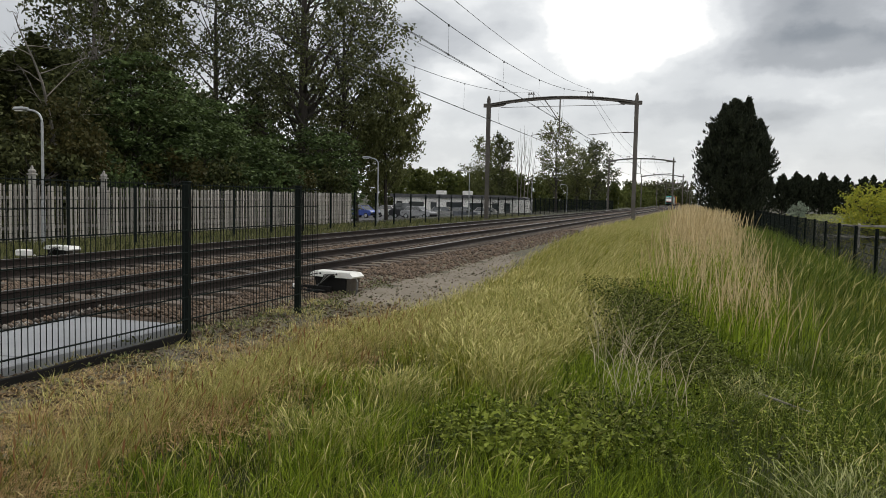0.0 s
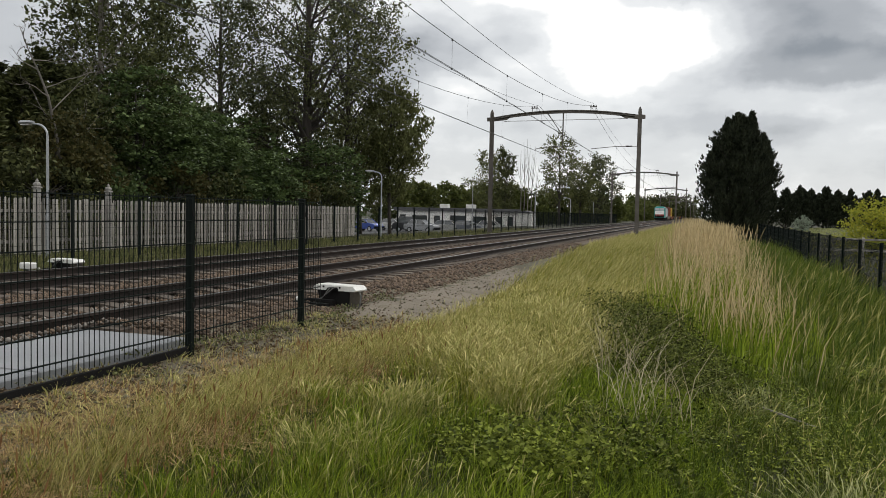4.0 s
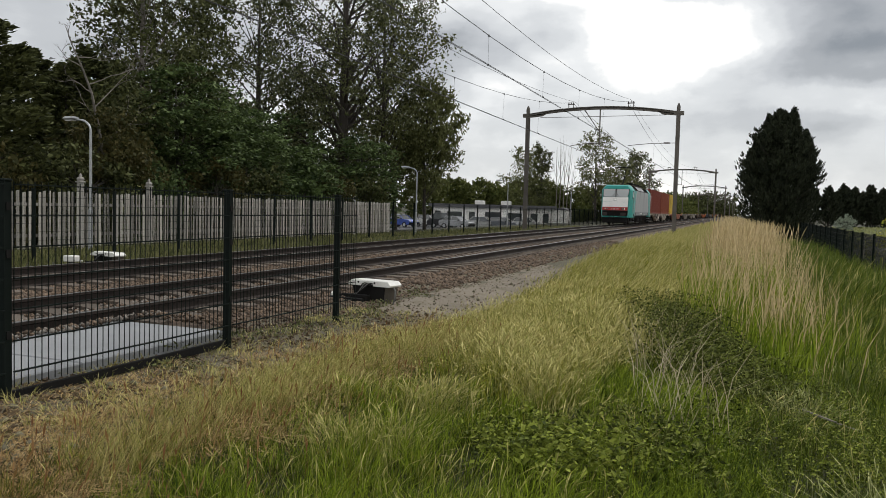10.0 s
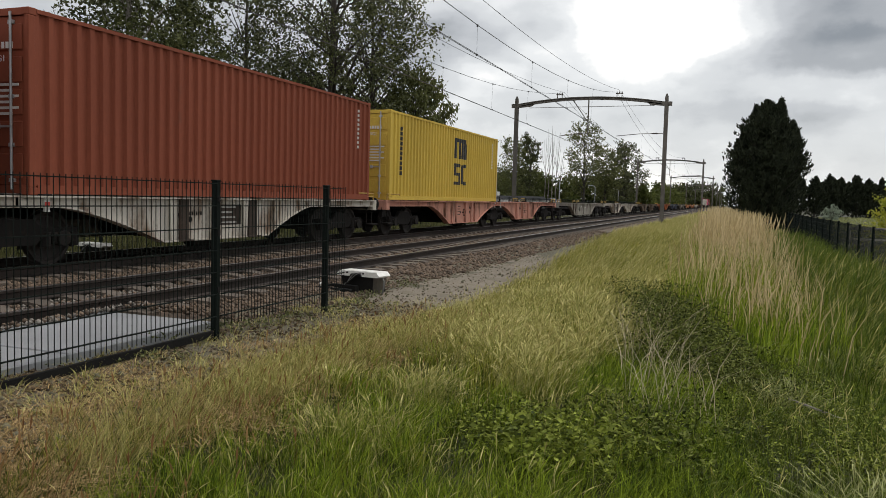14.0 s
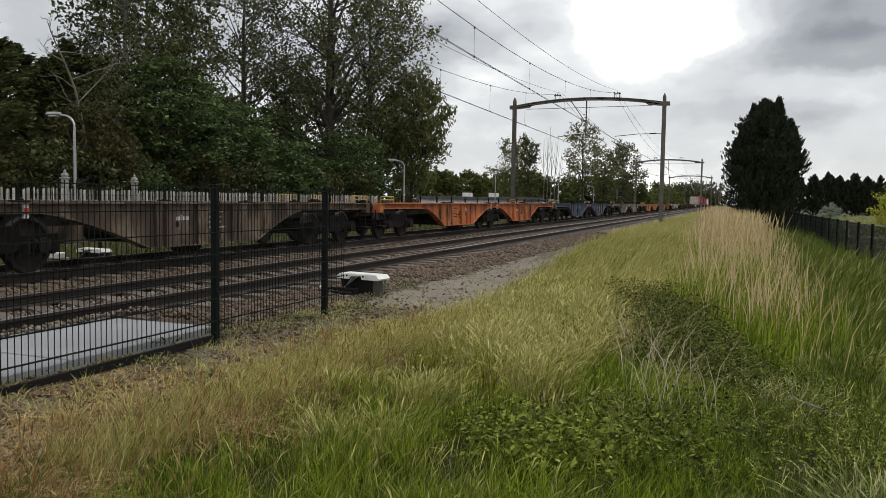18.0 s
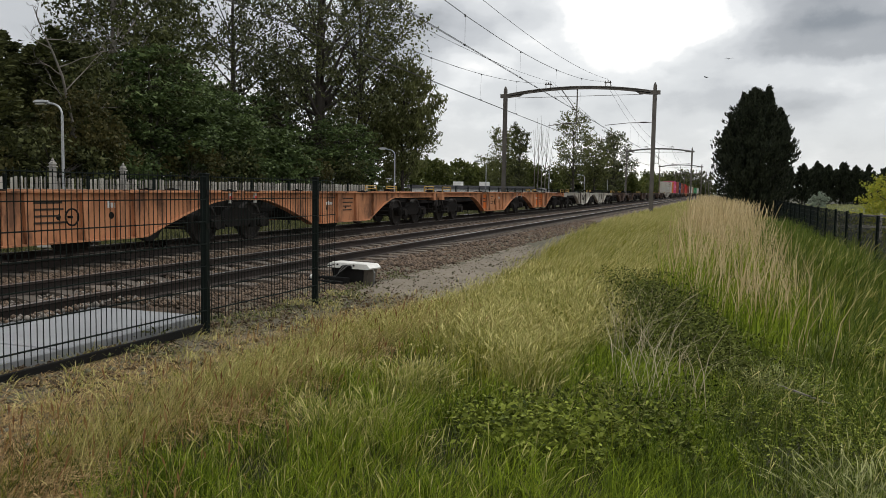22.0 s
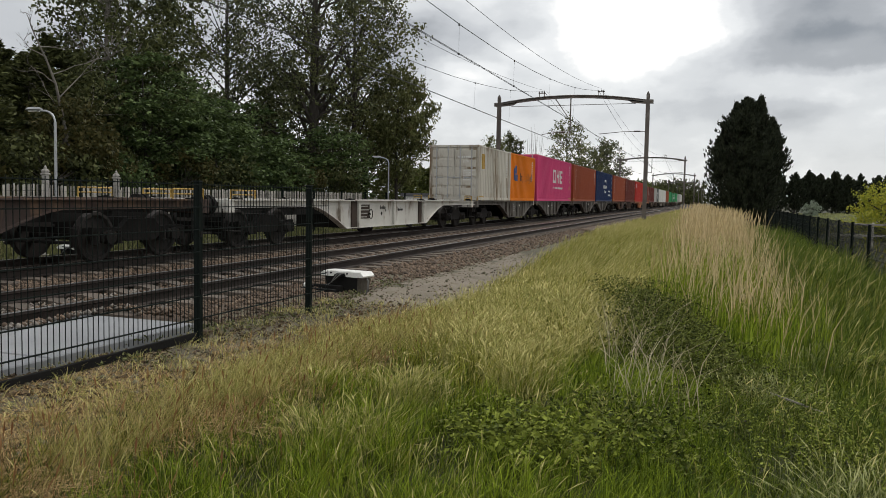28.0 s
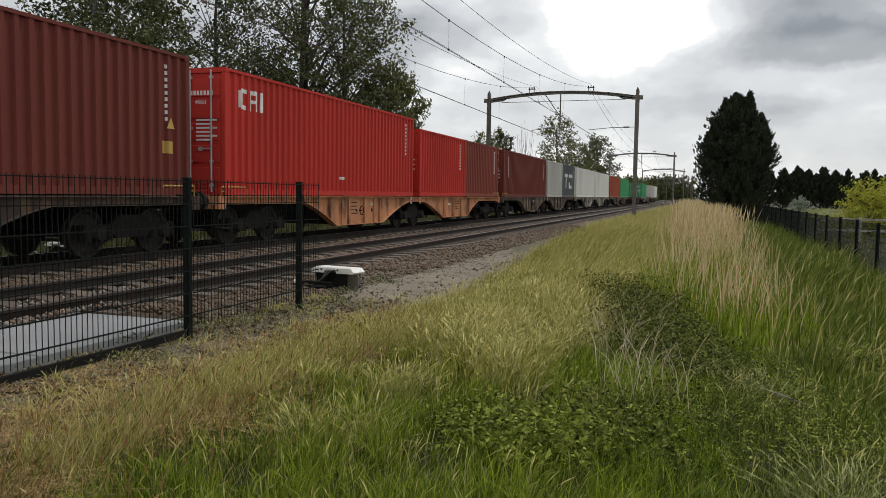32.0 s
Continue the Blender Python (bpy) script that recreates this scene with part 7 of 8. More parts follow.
def tufted(p, per, spread, out):
    """Each point becomes a tuft: its blades stand close together and lean away from its middle."""
    n = len(p) * per
    o = rng.normal(size=(n, 2)) * spread
    w = np.repeat(rng.normal(size=(len(p), 2)) * 0.28, per, axis=0)
    return np.repeat(p, per, axis=0) + o, o / spread * out + w


def patch(x, y, scale, seed):
    return np.array([noise.noise((a * scale, b * scale, seed)) for a, b in zip(x, y)])


G_GREEN = mat("green_grass", (0.036, 0.064, 0.008), (0.42, 0.40, 0.06), 0.45, 2, 0.6, bump=0, island=0.9, leaf=0.06)
G_FRESH = mat("fresh_green_grass", (0.020, 0.055, 0.005), (0.36, 0.45, 0.038), 0.9, 2, 0.6, bump=0, island=0.85, leaf=0.06)
# undergrass green darkened to paint the shade in the gaps between tufts
G_GAP_SHADE = mat("gap_shade_undergrass", (0.010, 0.022, 0.004), (0.13, 0.16, 0.022), 0.9, 2, 0.7, bump=0, island=0.85, leaf=0.05)
G_MEADOW = mat("pale_meadow_grass", (0.42, 0.42, 0.19), (0.25, 0.28, 0.10), 0.4, 2, 0.7, bump=0, island=0.8, leaf=0.06)
G_BLEACH = mat("bleached_stalk", (0.62, 0.55, 0.38), (0.34, 0.28, 0.17), 0.4, 2, 0.8, bump=0, island=0.9, leaf=0.1)
G_PALE = mat("yellow_green_grass", (0.68, 0.59, 0.26), (0.22, 0.24, 0.045), 0.5, 2, 0.65, bump=0, island=0.9, leaf=0.08)
G_STRAW = mat("straw_grass", (0.66, 0.48, 0.24), (0.20, 0.125, 0.05), 0.6, 2, 0.75, bump=0, island=0.9, leaf=0.08)
G_SORREL = mat("reddish_seed_stalk", (0.20, 0.085, 0.04), (0.34, 0.22, 0.09), 0.6, 2, 0.75, bump=0, island=0.9, leaf=0.1)
G_REED = mat("dry_reed", (0.76, 0.61, 0.36), (0.40, 0.30, 0.14), 0.4, 2, 0.75, bump=0, island=0.9, leaf=0.08)
G_LUSH = mat("lush_grass", (0.020, 0.052, 0.006), (0.20, 0.25, 0.034), 0.9, 2, 0.55, bump=0, island=0.8, leaf=0.08)
G_NETTLE = mat("nettle_leaf", (0.011, 0.024, 0.005), (0.32, 0.37, 0.062), 0.8, 3, 0.75, bump=0, island=0.85, leaf=0.08, spec=0.25)
G_BRAMBLE = mat("bramble_leaf", (0.009, 0.018, 0.004), (0.20, 0.225, 0.052), 0.8, 3, 0.85, bump=0, island=0.85, leaf=0.05, spec=0.2)
G_ROUGH = mat("rough_verge_grass", (0.30, 0.28, 0.13), (0.12, 0.135, 0.045), 0.5, 2, 0.75, bump=0, island=0.85, leaf=0.05)
G_DUSTY = mat("dusty_weed_leaf", (0.045, 0.055, 0.02), (0.19, 0.20, 0.085), 0.8, 3, 0.8, bump=0, island=0.85, leaf=0.1)
G_LITTER = mat("dead_leaf_litter", (0.17, 0.115, 0.06), (0.05, 0.034, 0.02), 0.8, 3, 0.9, bump=0, island=0.9)


def oval(x, y, cx, cy, rx, ry):
    return ((x - cx) / rx) ** 2 + ((y - cy) / ry) ** 2 < 1


def weedy(x, y):
    """Where leafy weeds stand instead of grass."""
    return oval(x, y, -0.95, 12.0, 0.6, 1.8) | oval(x, y, -0.35, 9.8, 0.65, 1.9) | oval(x, y, -1.1, 5.15, 0.8, 0.8) | oval(x, y, 1.1, 6.6, 1.1, 1.3)


def edge_x(y):
    return -3.95 + np.clip(6.0 - y, 0, 3.6) * 0.1 - np.interp(y, [8, 11, 15, 19, 30, 60], [0.0, -0.35, -0.4, 0.0, 0.75, 1.35])


def verge(x, y):
    return x > edge_x(y) + rng.normal(size=len(x)) * 0.15


def reed_strip(x, y):
    lo = -0.85 - 0.012 * (y - 12)
    hi = 1.15 + 0.008 * (y - 12)
    front = 10.6 + 2.4 * np.clip(0.6 - x, 0, 2)
    return (x > lo + rng.normal(size=len(x)) * 0.22) & (x < hi + rng.normal(size=len(x)) * 0.25) & (y > front + np.abs(rng.normal(size=len(x))) * 1.5 - 0.6)


def stand(g, lo, hi, far_hi):
    """Grass is short at its edge along the gravel and taller towards the bank."""
    k = np.clip((g[:, 0] - edge_x(g[:, 1])) / 1.7, 0, 1)
    f = np.clip((g[:, 1] - 9) / 12, 0, 1)
    return (lo + (hi - lo) * k) * (1 - f) + (far_hi * (0.75 + 0.25 * k)) * f


def bank(g):
    """Low growth on the bank close by, to the right of the camera's line."""
    return 1 - 0.5 * np.clip((g[:, 0] + 0.4) / 0.8, 0, 1) * np.clip((11 - g[:, 1]) / 3, 0, 1)


def fresh(x, y):
    """How green the grass is: fresh close by, yellow in drifts towards the gravel."""
    return np.clip((x - edge_x(y) - 0.1) / 0.55, 0, 1) - 0.40 * np.maximum(0, y - 5.5) + 2.2 * np.clip((x + 1.5) / 0.8, 0, 1) * np.clip((y - 5.2) / 2.0, 0, 1) + 0.5 * patch(x, y, 0.8, 51)


not_reed = lambda x, y: verge(x, y) & ~(reed_strip(x, y) & (rng.random(len(x)) < 0.7)) & (~weedy(x, y) | (rng.random(len(x)) < 0.4)) & ((x < 0.2) | (y > 10) | (rng.random(len(x)) < 0.6))
g = scatter(17000, -4.6, 3.6, 2.2, 13, lambda x, y: not_reed(x, y) & (rng.random(len(x)) < 0.8 + 1.2 * patch(x, y, 2.6, 41)), 2)
is_fresh = fresh(g[:, 0], g[:, 1]) + 0.25 * rng.normal(size=len(g)) > 0.55
for sel, m, words in ((is_fresh, G_FRESH, "fresh green grass in dense tufts"), (~is_fresh, G_GREEN, "yellowing green verge grass bent by the wind")):
    q, away = tufted(g[sel], 8, 0.035, 0.22)
    hh = stand(q, 0.10, 0.27, 0.38) * (1 + 0.4 * patch(q[:, 0], q[:, 1], 0.9, 2) + 0.5 * patch(q[:, 0], q[:, 1], 2.6, 41)) * bank(q)
    blades("green_grass", q, hh, np.interp(q[:, 1], [2, 5, 13], [0.004, 0.0052, 0.0095]), m, words, lean=0.35, wind=(0.24, 0.04), away=away)
g = scatter(40000, -4.9, 3.6, 13, 34, not_reed, 2)
blades("green_grass", g, stand(g, 0.2, 0.36, 0.46) * (1 + 0.5 * patch(g[:, 0], g[:, 1], 1.2, 3)), 0.0115, G_GREEN, "green verge grass farther along the line", lean=0.5, wind=(0.4, 0.05))
g = scatter(22000, -4.9, 3.6, 34, 150, None, 2)
blades("green_grass", g, 0.5, 0.034, G_PALE, "distant verge grass along the line", wind=(0.4, 0.0))


# short fine undergrass
def undergrass(name, g, h, w, material, label):
    n = len(g)
    z = ground_zs(g[:, 0], g[:, 1])
    a, b = rng.uniform(0, 2 * np.pi, n), rng.uniform(0, 2 * np.pi, n)
    hh = h * rng.uniform(0.4, 1.3, n)
    base = np.stack([g[:, 0], g[:, 1], z - 0.01], 1)
    s_ = np.stack([np.cos(a), np.sin(a), 0 * a], 1) * (w * rng.uniform(0.6, 1.4, n))[:, None] * 0.5
    tip = base + np.stack([np.cos(b) * 0.6 + 0.25, np.sin(b) * 0.6, np.ones(n)], 1) * hh[:, None]
    me = raw_mesh(name, np.stack([base - s_, base + s_, tip], 1).reshape(-1, 3), np.arange(3 * n), 3)
    me.materials.append(material)
    return tagged(new(name, me), label, "grass", kind="stuff")


# low dark layer: its colour carries the shade beneath the taller blades
undergrass("fine_grass", scatter(130000, -4.6, 3.4, 2.2, 11, verge, 2), 0.13, 0.0055, G_GAP_SHADE, "short fine grass, coloured dark as shade under the taller stems")
undergrass("fine_grass", scatter(46000, -4.5, 0.2, 3.4, 14, lambda x, y: verge(x, y) & (fresh(x, y) < 0.5), 2), 0.3, 0.0045, G_PALE, "fine yellowish grass among the green")
# flowering stems over the green, in drifts
g, away = tufted(scatter(5600, -4.6, -0.5, 4.6, 16, lambda x, y: verge(x, y) & ~weedy(x, y) & (0.6 * patch(x, y, 0.6, 9) + 0.6 * patch(x, y, 1.9, 8) - 0.8 * fresh(x, y) > -0.38), 2), 7, 0.09, 0.25)
blades("flowering_grass", g, stand(g, 0.16, 0.38, 0.50) * (1 + 0.4 * patch(g[:, 0], g[:, 1], 1.4, 12)), np.interp(g[:, 1], [3, 6, 14], [0.003, 0.0042, 0.008]), G_PALE, "tall flowering grass with pale seed heads", lean=0.8, wind=(0.26, 0.03), head=1.9, away=away)
g = scatter(1300, -3.6, -0.6, 3.0, 6.4, lambda x, y: verge(x, y) & ~weedy(x, y))
blades("flowering_grass", g, 0.36, 0.0032, G_PALE, "single flowering stems over the fresh grass", lean=0.6, wind=(0.22, 0.0), head=1.9)
g = scatter(20000, -4.6, -0.6, 14, 60, verge, 2)
blades("flowering_grass", g, stand(g, 0.3, 0.46, 0.56), 0.0095, G_PALE, "tall flowering grass farther along the verge", wind=(0.5, 0.05), head=1.4)
# small pale seed heads on top of the drifts
g = scatter(10000, -4.4, 0.0, 5.2, 15, lambda x, y: verge(x, y) & ~weedy(x, y) & (patch(x, y, 0.8, 19) + 0.6 * patch(x, y, 2.3, 18) - 0.5 * fresh(x, y) > -0.2), 2)
me = leaf_mesh("seed_heads", np.column_stack([g, ground_zs(g[:, 0], g[:, 1]) + stand(g, 0.14, 0.32, 0.46) * rng.uniform(0.75, 1.2, len(g))]), 0.016, up=0.2, long=2.2)
me.materials.append(G_PALE)
tagged(new("seed_heads", me), "pale seed heads over the green grass", "grass", kind="stuff")
# reddish seed stalks at the dry edge
g = scatter(900, -4.3, -2.4, 2.8, 9.5, lambda x, y: verge(x, y) & (rng.random(len(x)) < np.interp(x - edge_x(y), [0, 0.9, 1.6], [1, 0.6, 0.1])), 2)
blades("sorrel_stalks", g, 0.34, 0.005, G_SORREL, "reddish brown seed stalks at the dry edge", lean=0.3, wind=(0.1, 0.0), head=2.6)
# matted straw along the gravel
g, away = tufted(scatter(8500, -5.5, -2.4, 2.4, 10.5, lambda x, y: rng.random(len(x)) < np.interp(x - edge_x(y) + np.interp(y, [4, 6.5, 9], [0.5, 0.12, 0.0]) + 0.7 * patch(x, y, 1.1, 31), [-0.85, -0.4, -0.1, 0.7, 1.0], [0.0, 0.6, 1.0, 0.9, 0.0]), 2), 10, 0.08, 1.1)
blades("straw", g, np.interp(g[:, 0] - edge_x(g[:, 1]), [-0.8, 0.0, 0.5], [0.06, 0.09, 0.18]), 0.0058, G_STRAW, "matted dry straw-coloured grass at the edge of the gravel", lean=1.5, wind=(0.7, 0.0), away=away)
g = scatter(1500, -4.3, -3.5, 9, 40, lambda x, y: x > edge_x(y) - 0.15 + 0.3 * patch(x, y, 0.9, 33), 2)
blades("straw", g, 0.16, 0.010, G_STRAW, "dry grass fringe along the gravel strip", lean=0.9, wind=(0.4, 0.0))
# single tufts on the gravel strip
g, away = tufted(scatter(130, -5.4, -4.0, 3.2, 11, None, 2), 22, 0.06, 0.7)
blades("gravel_tufts", g, 0.13, 0.005, G_PALE, "small green tufts growing out of the gravel", lean=0.4, wind=(0.1, 0.0), away=away)
# tall dry reeds
g = scatter(2900, -1.6, 2.4, 8.8, 30, lambda x, y: reed_strip(x - 0.12, y + 1.3) & ((y > 12) | (rng.random(len(x)) < 0.55)), 2)
blades("dry_reeds", g, np.interp(g[:, 1], [10, 15, 22, 34], [0.85, 1.1, 1.3, 1.45]), np.interp(g[:, 1], [10, 30], [0.0125, 0.022]), G_REED, "tall dry pale reeds on the bank", lean=0.34, wind=(0.03, 0.0))
g = scatter(7000, -2.2, 3.0, 26, 110, reed_strip, 2)
blades("dry_reeds", g, 1.45, 0.022, G_REED, "tall dry reeds farther along the bank", lean=0.2, wind=(0.06, 0.0), head=1.4)
g = scatter(17000, -1.5, 2.2, 9.4, 46, lambda x, y: reed_strip(x, y + 1.2), 2)
blades("green_reeds", g, 0.66 * (1 + 0.5 * patch(g[:, 0], g[:, 1], 1.0, 5)), 0.011, G_FRESH, "green shoots among the reeds", lean=0.35, wind=(0.15, 0.0))
# lush strip along the right-hand fence
g, away = tufted(scatter(3600, 0.9, 3.7, 6.5, 48, lambda x, y: x > 1.2 + 0.01 * y + rng.normal(size=len(x)) * 0.3, 2), 7, 0.06, 0.2)
blades("lush_grass", g, np.interp(g[:, 1], [6.5, 12, 20], [0.28, 0.55, 0.80]) * (1 + 0.6 * patch(g[:, 0], g[:, 1], 1.1, 6)), np.interp(g[:, 1], [7, 20], [0.008, 0.015]), G_LUSH, "lush tall green grass along the fence", lean=0.4, wind=(0.25, 0.0), away=away)
g = scatter(1700, 1.3, 3.6, 7.5, 24, lambda x, y: patch(x, y, 0.9, 61) > 0.05, 2)
blades("flowering_grass", g, np.interp(g[:, 1], [7, 12, 20], [0.45, 0.75, 0.95]), 0.006, G_PALE, "pale flowering stems in the lush strip", lean=0.35, wind=(0.3, 0.0), head=1.8)
g, away = tufted(scatter(2300, -0.5, 3.2, 3.0, 9.8, lambda x, y: patch(x, y, 1.3, 63) > -0.25, 2), 9, 0.04, 0.4)
blades("green_grass", g, 0.2 * (1 + 0.5 * patch(g[:, 0], g[:, 1], 1.1, 6)), 0.006, G_LUSH, "tufts of grass among the weeds on the bank", lean=0.4, wind=(0.2, 0.0), away=away)
g = scatter(700, -1.9, 1.6, 4.2, 8.0, lambda x, y: patch(x, y, 1.5, 65) > 0.0)
blades("flowering_grass", g, 0.36, 0.004, G_PALE, "thin pale stems standing out of the weeds", lean=0.6, wind=(0.2, 0.0), head=1.9)
g, away = tufted(scatter(170, 0.2, 2.6, 4.6, 10.5, lambda x, y: patch(x, y, 0.9, 67) > 0.05), 34, 0.11, 0.3)
blades("flowering_grass", g, 0.34, 0.0032, G_MEADOW, "soft pale hair grass drooping over the weeds", lean=0.8, wind=(0.3, 0.0), head=2.2, away=away)
# behind the camera
g = scatter(30000, -4.0, 3.7, -9, 2.6, verge)
blades("green_grass", g, 0.24, 0.014, G_GREEN, "green verge grass behind the viewpoint", lean=0.6, wind=(0.25, 0.0))
# beyond the fences
g = scatter(14000, -18.4, -13.5, 6, 75, lambda x, y: np.abs(x + 15.3) > 0.03, 2)
blades("green_grass", g, 0.22, 0.024, G_ROUGH, "rough grass between the far track and the fences", wind=(0.2, 0.0))
g = scatter(9000, -18.4, -13.6, 6, 60, None, 2)
blades("green_grass", g, 0.24, 0.026, G_DUSTY, "green grass between the far fences", wind=(0.2, 0.0))
g = scatter(9000, 4.0, 30, 16, 75, None, 2)
blades("green_grass", g, 0.22, 0.05, G_GREEN, "grass of the garden beyond the fence", wind=(0.2, 0.0))
g = scatter(9000, 6.0, 48, 70, 150, None)
blades("green_grass", g, 0.25, 0.14, G_MEADOW, "pale mown meadow before the conifer hedge", wind=(0.2, 0.0))
# bleached stalks in front of the brambles
g = scatter(330, -1.3, 0.15, 6.1, 10.6, lambda x, y: np.abs(x + 0.85 - 0.16 * (9.5 - y)) < 0.34)
blades("bleached_stalks", g, 0.8, 0.0066, G_BLEACH, "bleached bent stalks before the brambles", lean=0.95, wind=(0.1, -0.15))


def leafy(name, pts, size, material, label, category="weeds", up=0.6, d=None):
    me = leaf_mesh(name, pts, size, up=up, long=1.35, along=d)
    me.materials.append(material)
    return tagged(new(name, me), label, category, kind="stuff")


def mound(n, cx, cy, rx, ry, top, seed):
    """Leaf points over an uneven low thicket with a ragged edge."""
    a, r = rng.uniform(0, 2 * np.pi, n), np.sqrt(rng.random(n)) * 1.15
    x, y = cx + rx * r * np.cos(a), cy + ry * r * np.sin(a)
    k = 0.5 + 0.9 * patch(x, y, 1.1, seed) + 0.5 * patch(x, y, 3.0, seed + 1)
    k = np.clip(k, 0.0, 1.3) * np.clip(1.25 - r, 0.0, 1)
    ok = rng.random(n) < np.clip(k * 2.2, 0.06, 1)
    x, y, k = x[ok], y[ok], k[ok]
    z = ground_zs(x, y) + top * k * rng.uniform(0.2, 1.0, len(x)) ** 0.6 + 0.04 + 0.06 * rng.random(len(x))
    return np.stack([x, y, z], 1)


def in_oval(n, cx, cy, rx, ry):
    a, r = rng.uniform(0, 2 * np.pi, n), np.sqrt(rng.random(n))
    r = r * (0.8 + 0.35 * np.sin(3 * a + cx) * np.sin(5 * a + cy))
    return np.stack([cx + rx * r * np.cos(a), cy + ry * r * np.sin(a)], 1)


def sprigs(root, height, levels, leaves, reach, lean):
    """Upright stems with whorls of leaves: the leaf points and the way each leaf points."""
    n = len(root)
    h = height * rng.uniform(0.55, 1.3, n)
    tilt = rng.normal(size=(n, 2)) * lean
    z = ground_zs(root[:, 0], root[:, 1])
    pts, dirs = [], []
    for i in range(levels):
        u = 0.3 + 0.7 * (i + 0.3 * rng.random(n)) / levels
        for _ in range(leaves):
            a = rng.uniform(0, 2 * np.pi, n)
            d = np.stack([np.cos(a), np.sin(a), rng.uniform(-0.5, 0.35, n)], 1)
            r = reach * (1.25 - 0.8 * u) * rng.uniform(0.6, 1.2, n)
            pts.append(np.stack([root[:, 0] + tilt[:, 0] * h * u, root[:, 1] + tilt[:, 1] * h * u, z + h * u], 1) + d * r[:, None])
            dirs.append(d)
    return np.concatenate(pts), np.concatenate(dirs)


def canes(root, length, rise, nodes):
    """Arching shoots with leaves in threes along them."""
    n = len(root)
    a = rng.uniform(0, 2 * np.pi, n)
    ln, hi = length * rng.uniform(0.5, 1.3, n), rise * rng.uniform(0.4, 1.35, n)
    pts, dirs = [], []
    for i in range(nodes):
        u = (i + rng.random(n)) / nodes
        x, y = root[:, 0] + np.cos(a) * ln * (u - 0.35), root[:, 1] + np.sin(a) * ln * (u - 0.35)
        p = np.stack([x, y, ground_zs(x, y) + 0.03 + hi * 4 * u * (1 - u) * 0.9 + 0.05 * u], 1)
        for _ in range(3):
            d = rng.normal(size=(n, 3)) * np.array([1, 1, 0.55])
            d /= np.linalg.norm(d, axis=1, keepdims=True) + 1e-6
            pts.append(p + d * 0.035)
            dirs.append(d)
    return np.concatenate(pts), np.concatenate(dirs)


for words, rt, hgt, lv, lf, size, reach in (
        ("patch of green nettles and ground elder in the grass", in_oval(330, -1.05, 5.35, 0.75, 0.75), 0.30, 5, 3, 0.030, 0.045),
        ("broad-leaved bindweed among the nettles", in_oval(34, -1.15, 5.2, 0.5, 0.5), 0.33, 2, 4, 0.066, 0.065),
        ("low green weeds on the bank", in_oval(2300, 1.1, 7.2, 2.1, 2.7), 0.17, 4, 3, 0.0155, 0.028),
        ("taller green weeds on the bank", in_oval(260, 0.9, 6.8, 1.9, 2.2), 0.30, 5, 3, 0.022, 0.04),
        ("green weeds under the fence", in_oval(330, 2.4, 10.0, 1.4, 2.9), 0.34, 5, 3, 0.04, 0.045)):
    p, d = sprigs(rt, hgt, lv, lf, reach, 0.25)
    leafy("nettles", p, size, G_NETTLE, words, d=d)
p, d = canes(np.concatenate([in_oval(100, -1.0, 12.2, 0.55, 1.7), in_oval(130, -0.55, 10.0, 0.5, 1.6), in_oval(70, -0.1, 8.5, 0.42, 0.9)]), 1.0, 0.44, 20)
leafy("brambles", p, 0.029, G_BRAMBLE, "dark bramble thicket with arching shoots on the bank", d=d)
p, d = canes(in_oval(26, 0.3, 8.0, 0.5, 0.7), 0.6, 0.25, 16)
leafy("brambles", p, 0.027, G_BRAMBLE, "dark bramble shoots in the hollow", d=d)
p, d = canes(in_oval(34, -0.45, 5.7, 0.5, 0.8), 0.7, 0.32, 14)
leafy("brambles", p, 0.03, G_BRAMBLE, "bramble shoots among the nettles", d=d)
leafy("weeds", np.concatenate([mound(160, -4.85 + rnd.uniform(-0.5, 0.3), y, 0.25, 0.3, 0.12, 20 + k) for k, y in enumerate((3.9, 5.0, 5.7, 6.3, 7.1, 7.6, 8.2, 9.0, 9.7, 10.6, 12.0))]), 0.03, G_DUSTY, "small dusty weeds at the foot of the fence")
p = scatter(5200, -5.3, -3.6, 3.0, 12, lambda x, y: (x < edge_x(y) + 0.3) & (y < 10.8) & (patch(x, y, 1.6, 71) > -0.2), 2)
leafy("leaf_litter", np.column_stack([p, ground_zs(p[:, 0], p[:, 1]) + 0.012]), 0.045, G_LITTER, "dead brown leaves and twigs on the gravel", "litter", d=np.column_stack([rng.normal(size=(len(p), 2)), 0.1 * rng.normal(size=len(p))]))
stick = thing("fallen_branch", (0.56, 7.5, ground_z(0.56, 7.5) + 0.12), "pale fallen branch lying in the weeds", "branch")
part("wood", Shape().tube([(0, 0, 0.05), (0.15, -0.12, 0.03), (0.42, -0.36, 0.0)], [0.008, 0.012, 0.006], 6), "wood", stick)


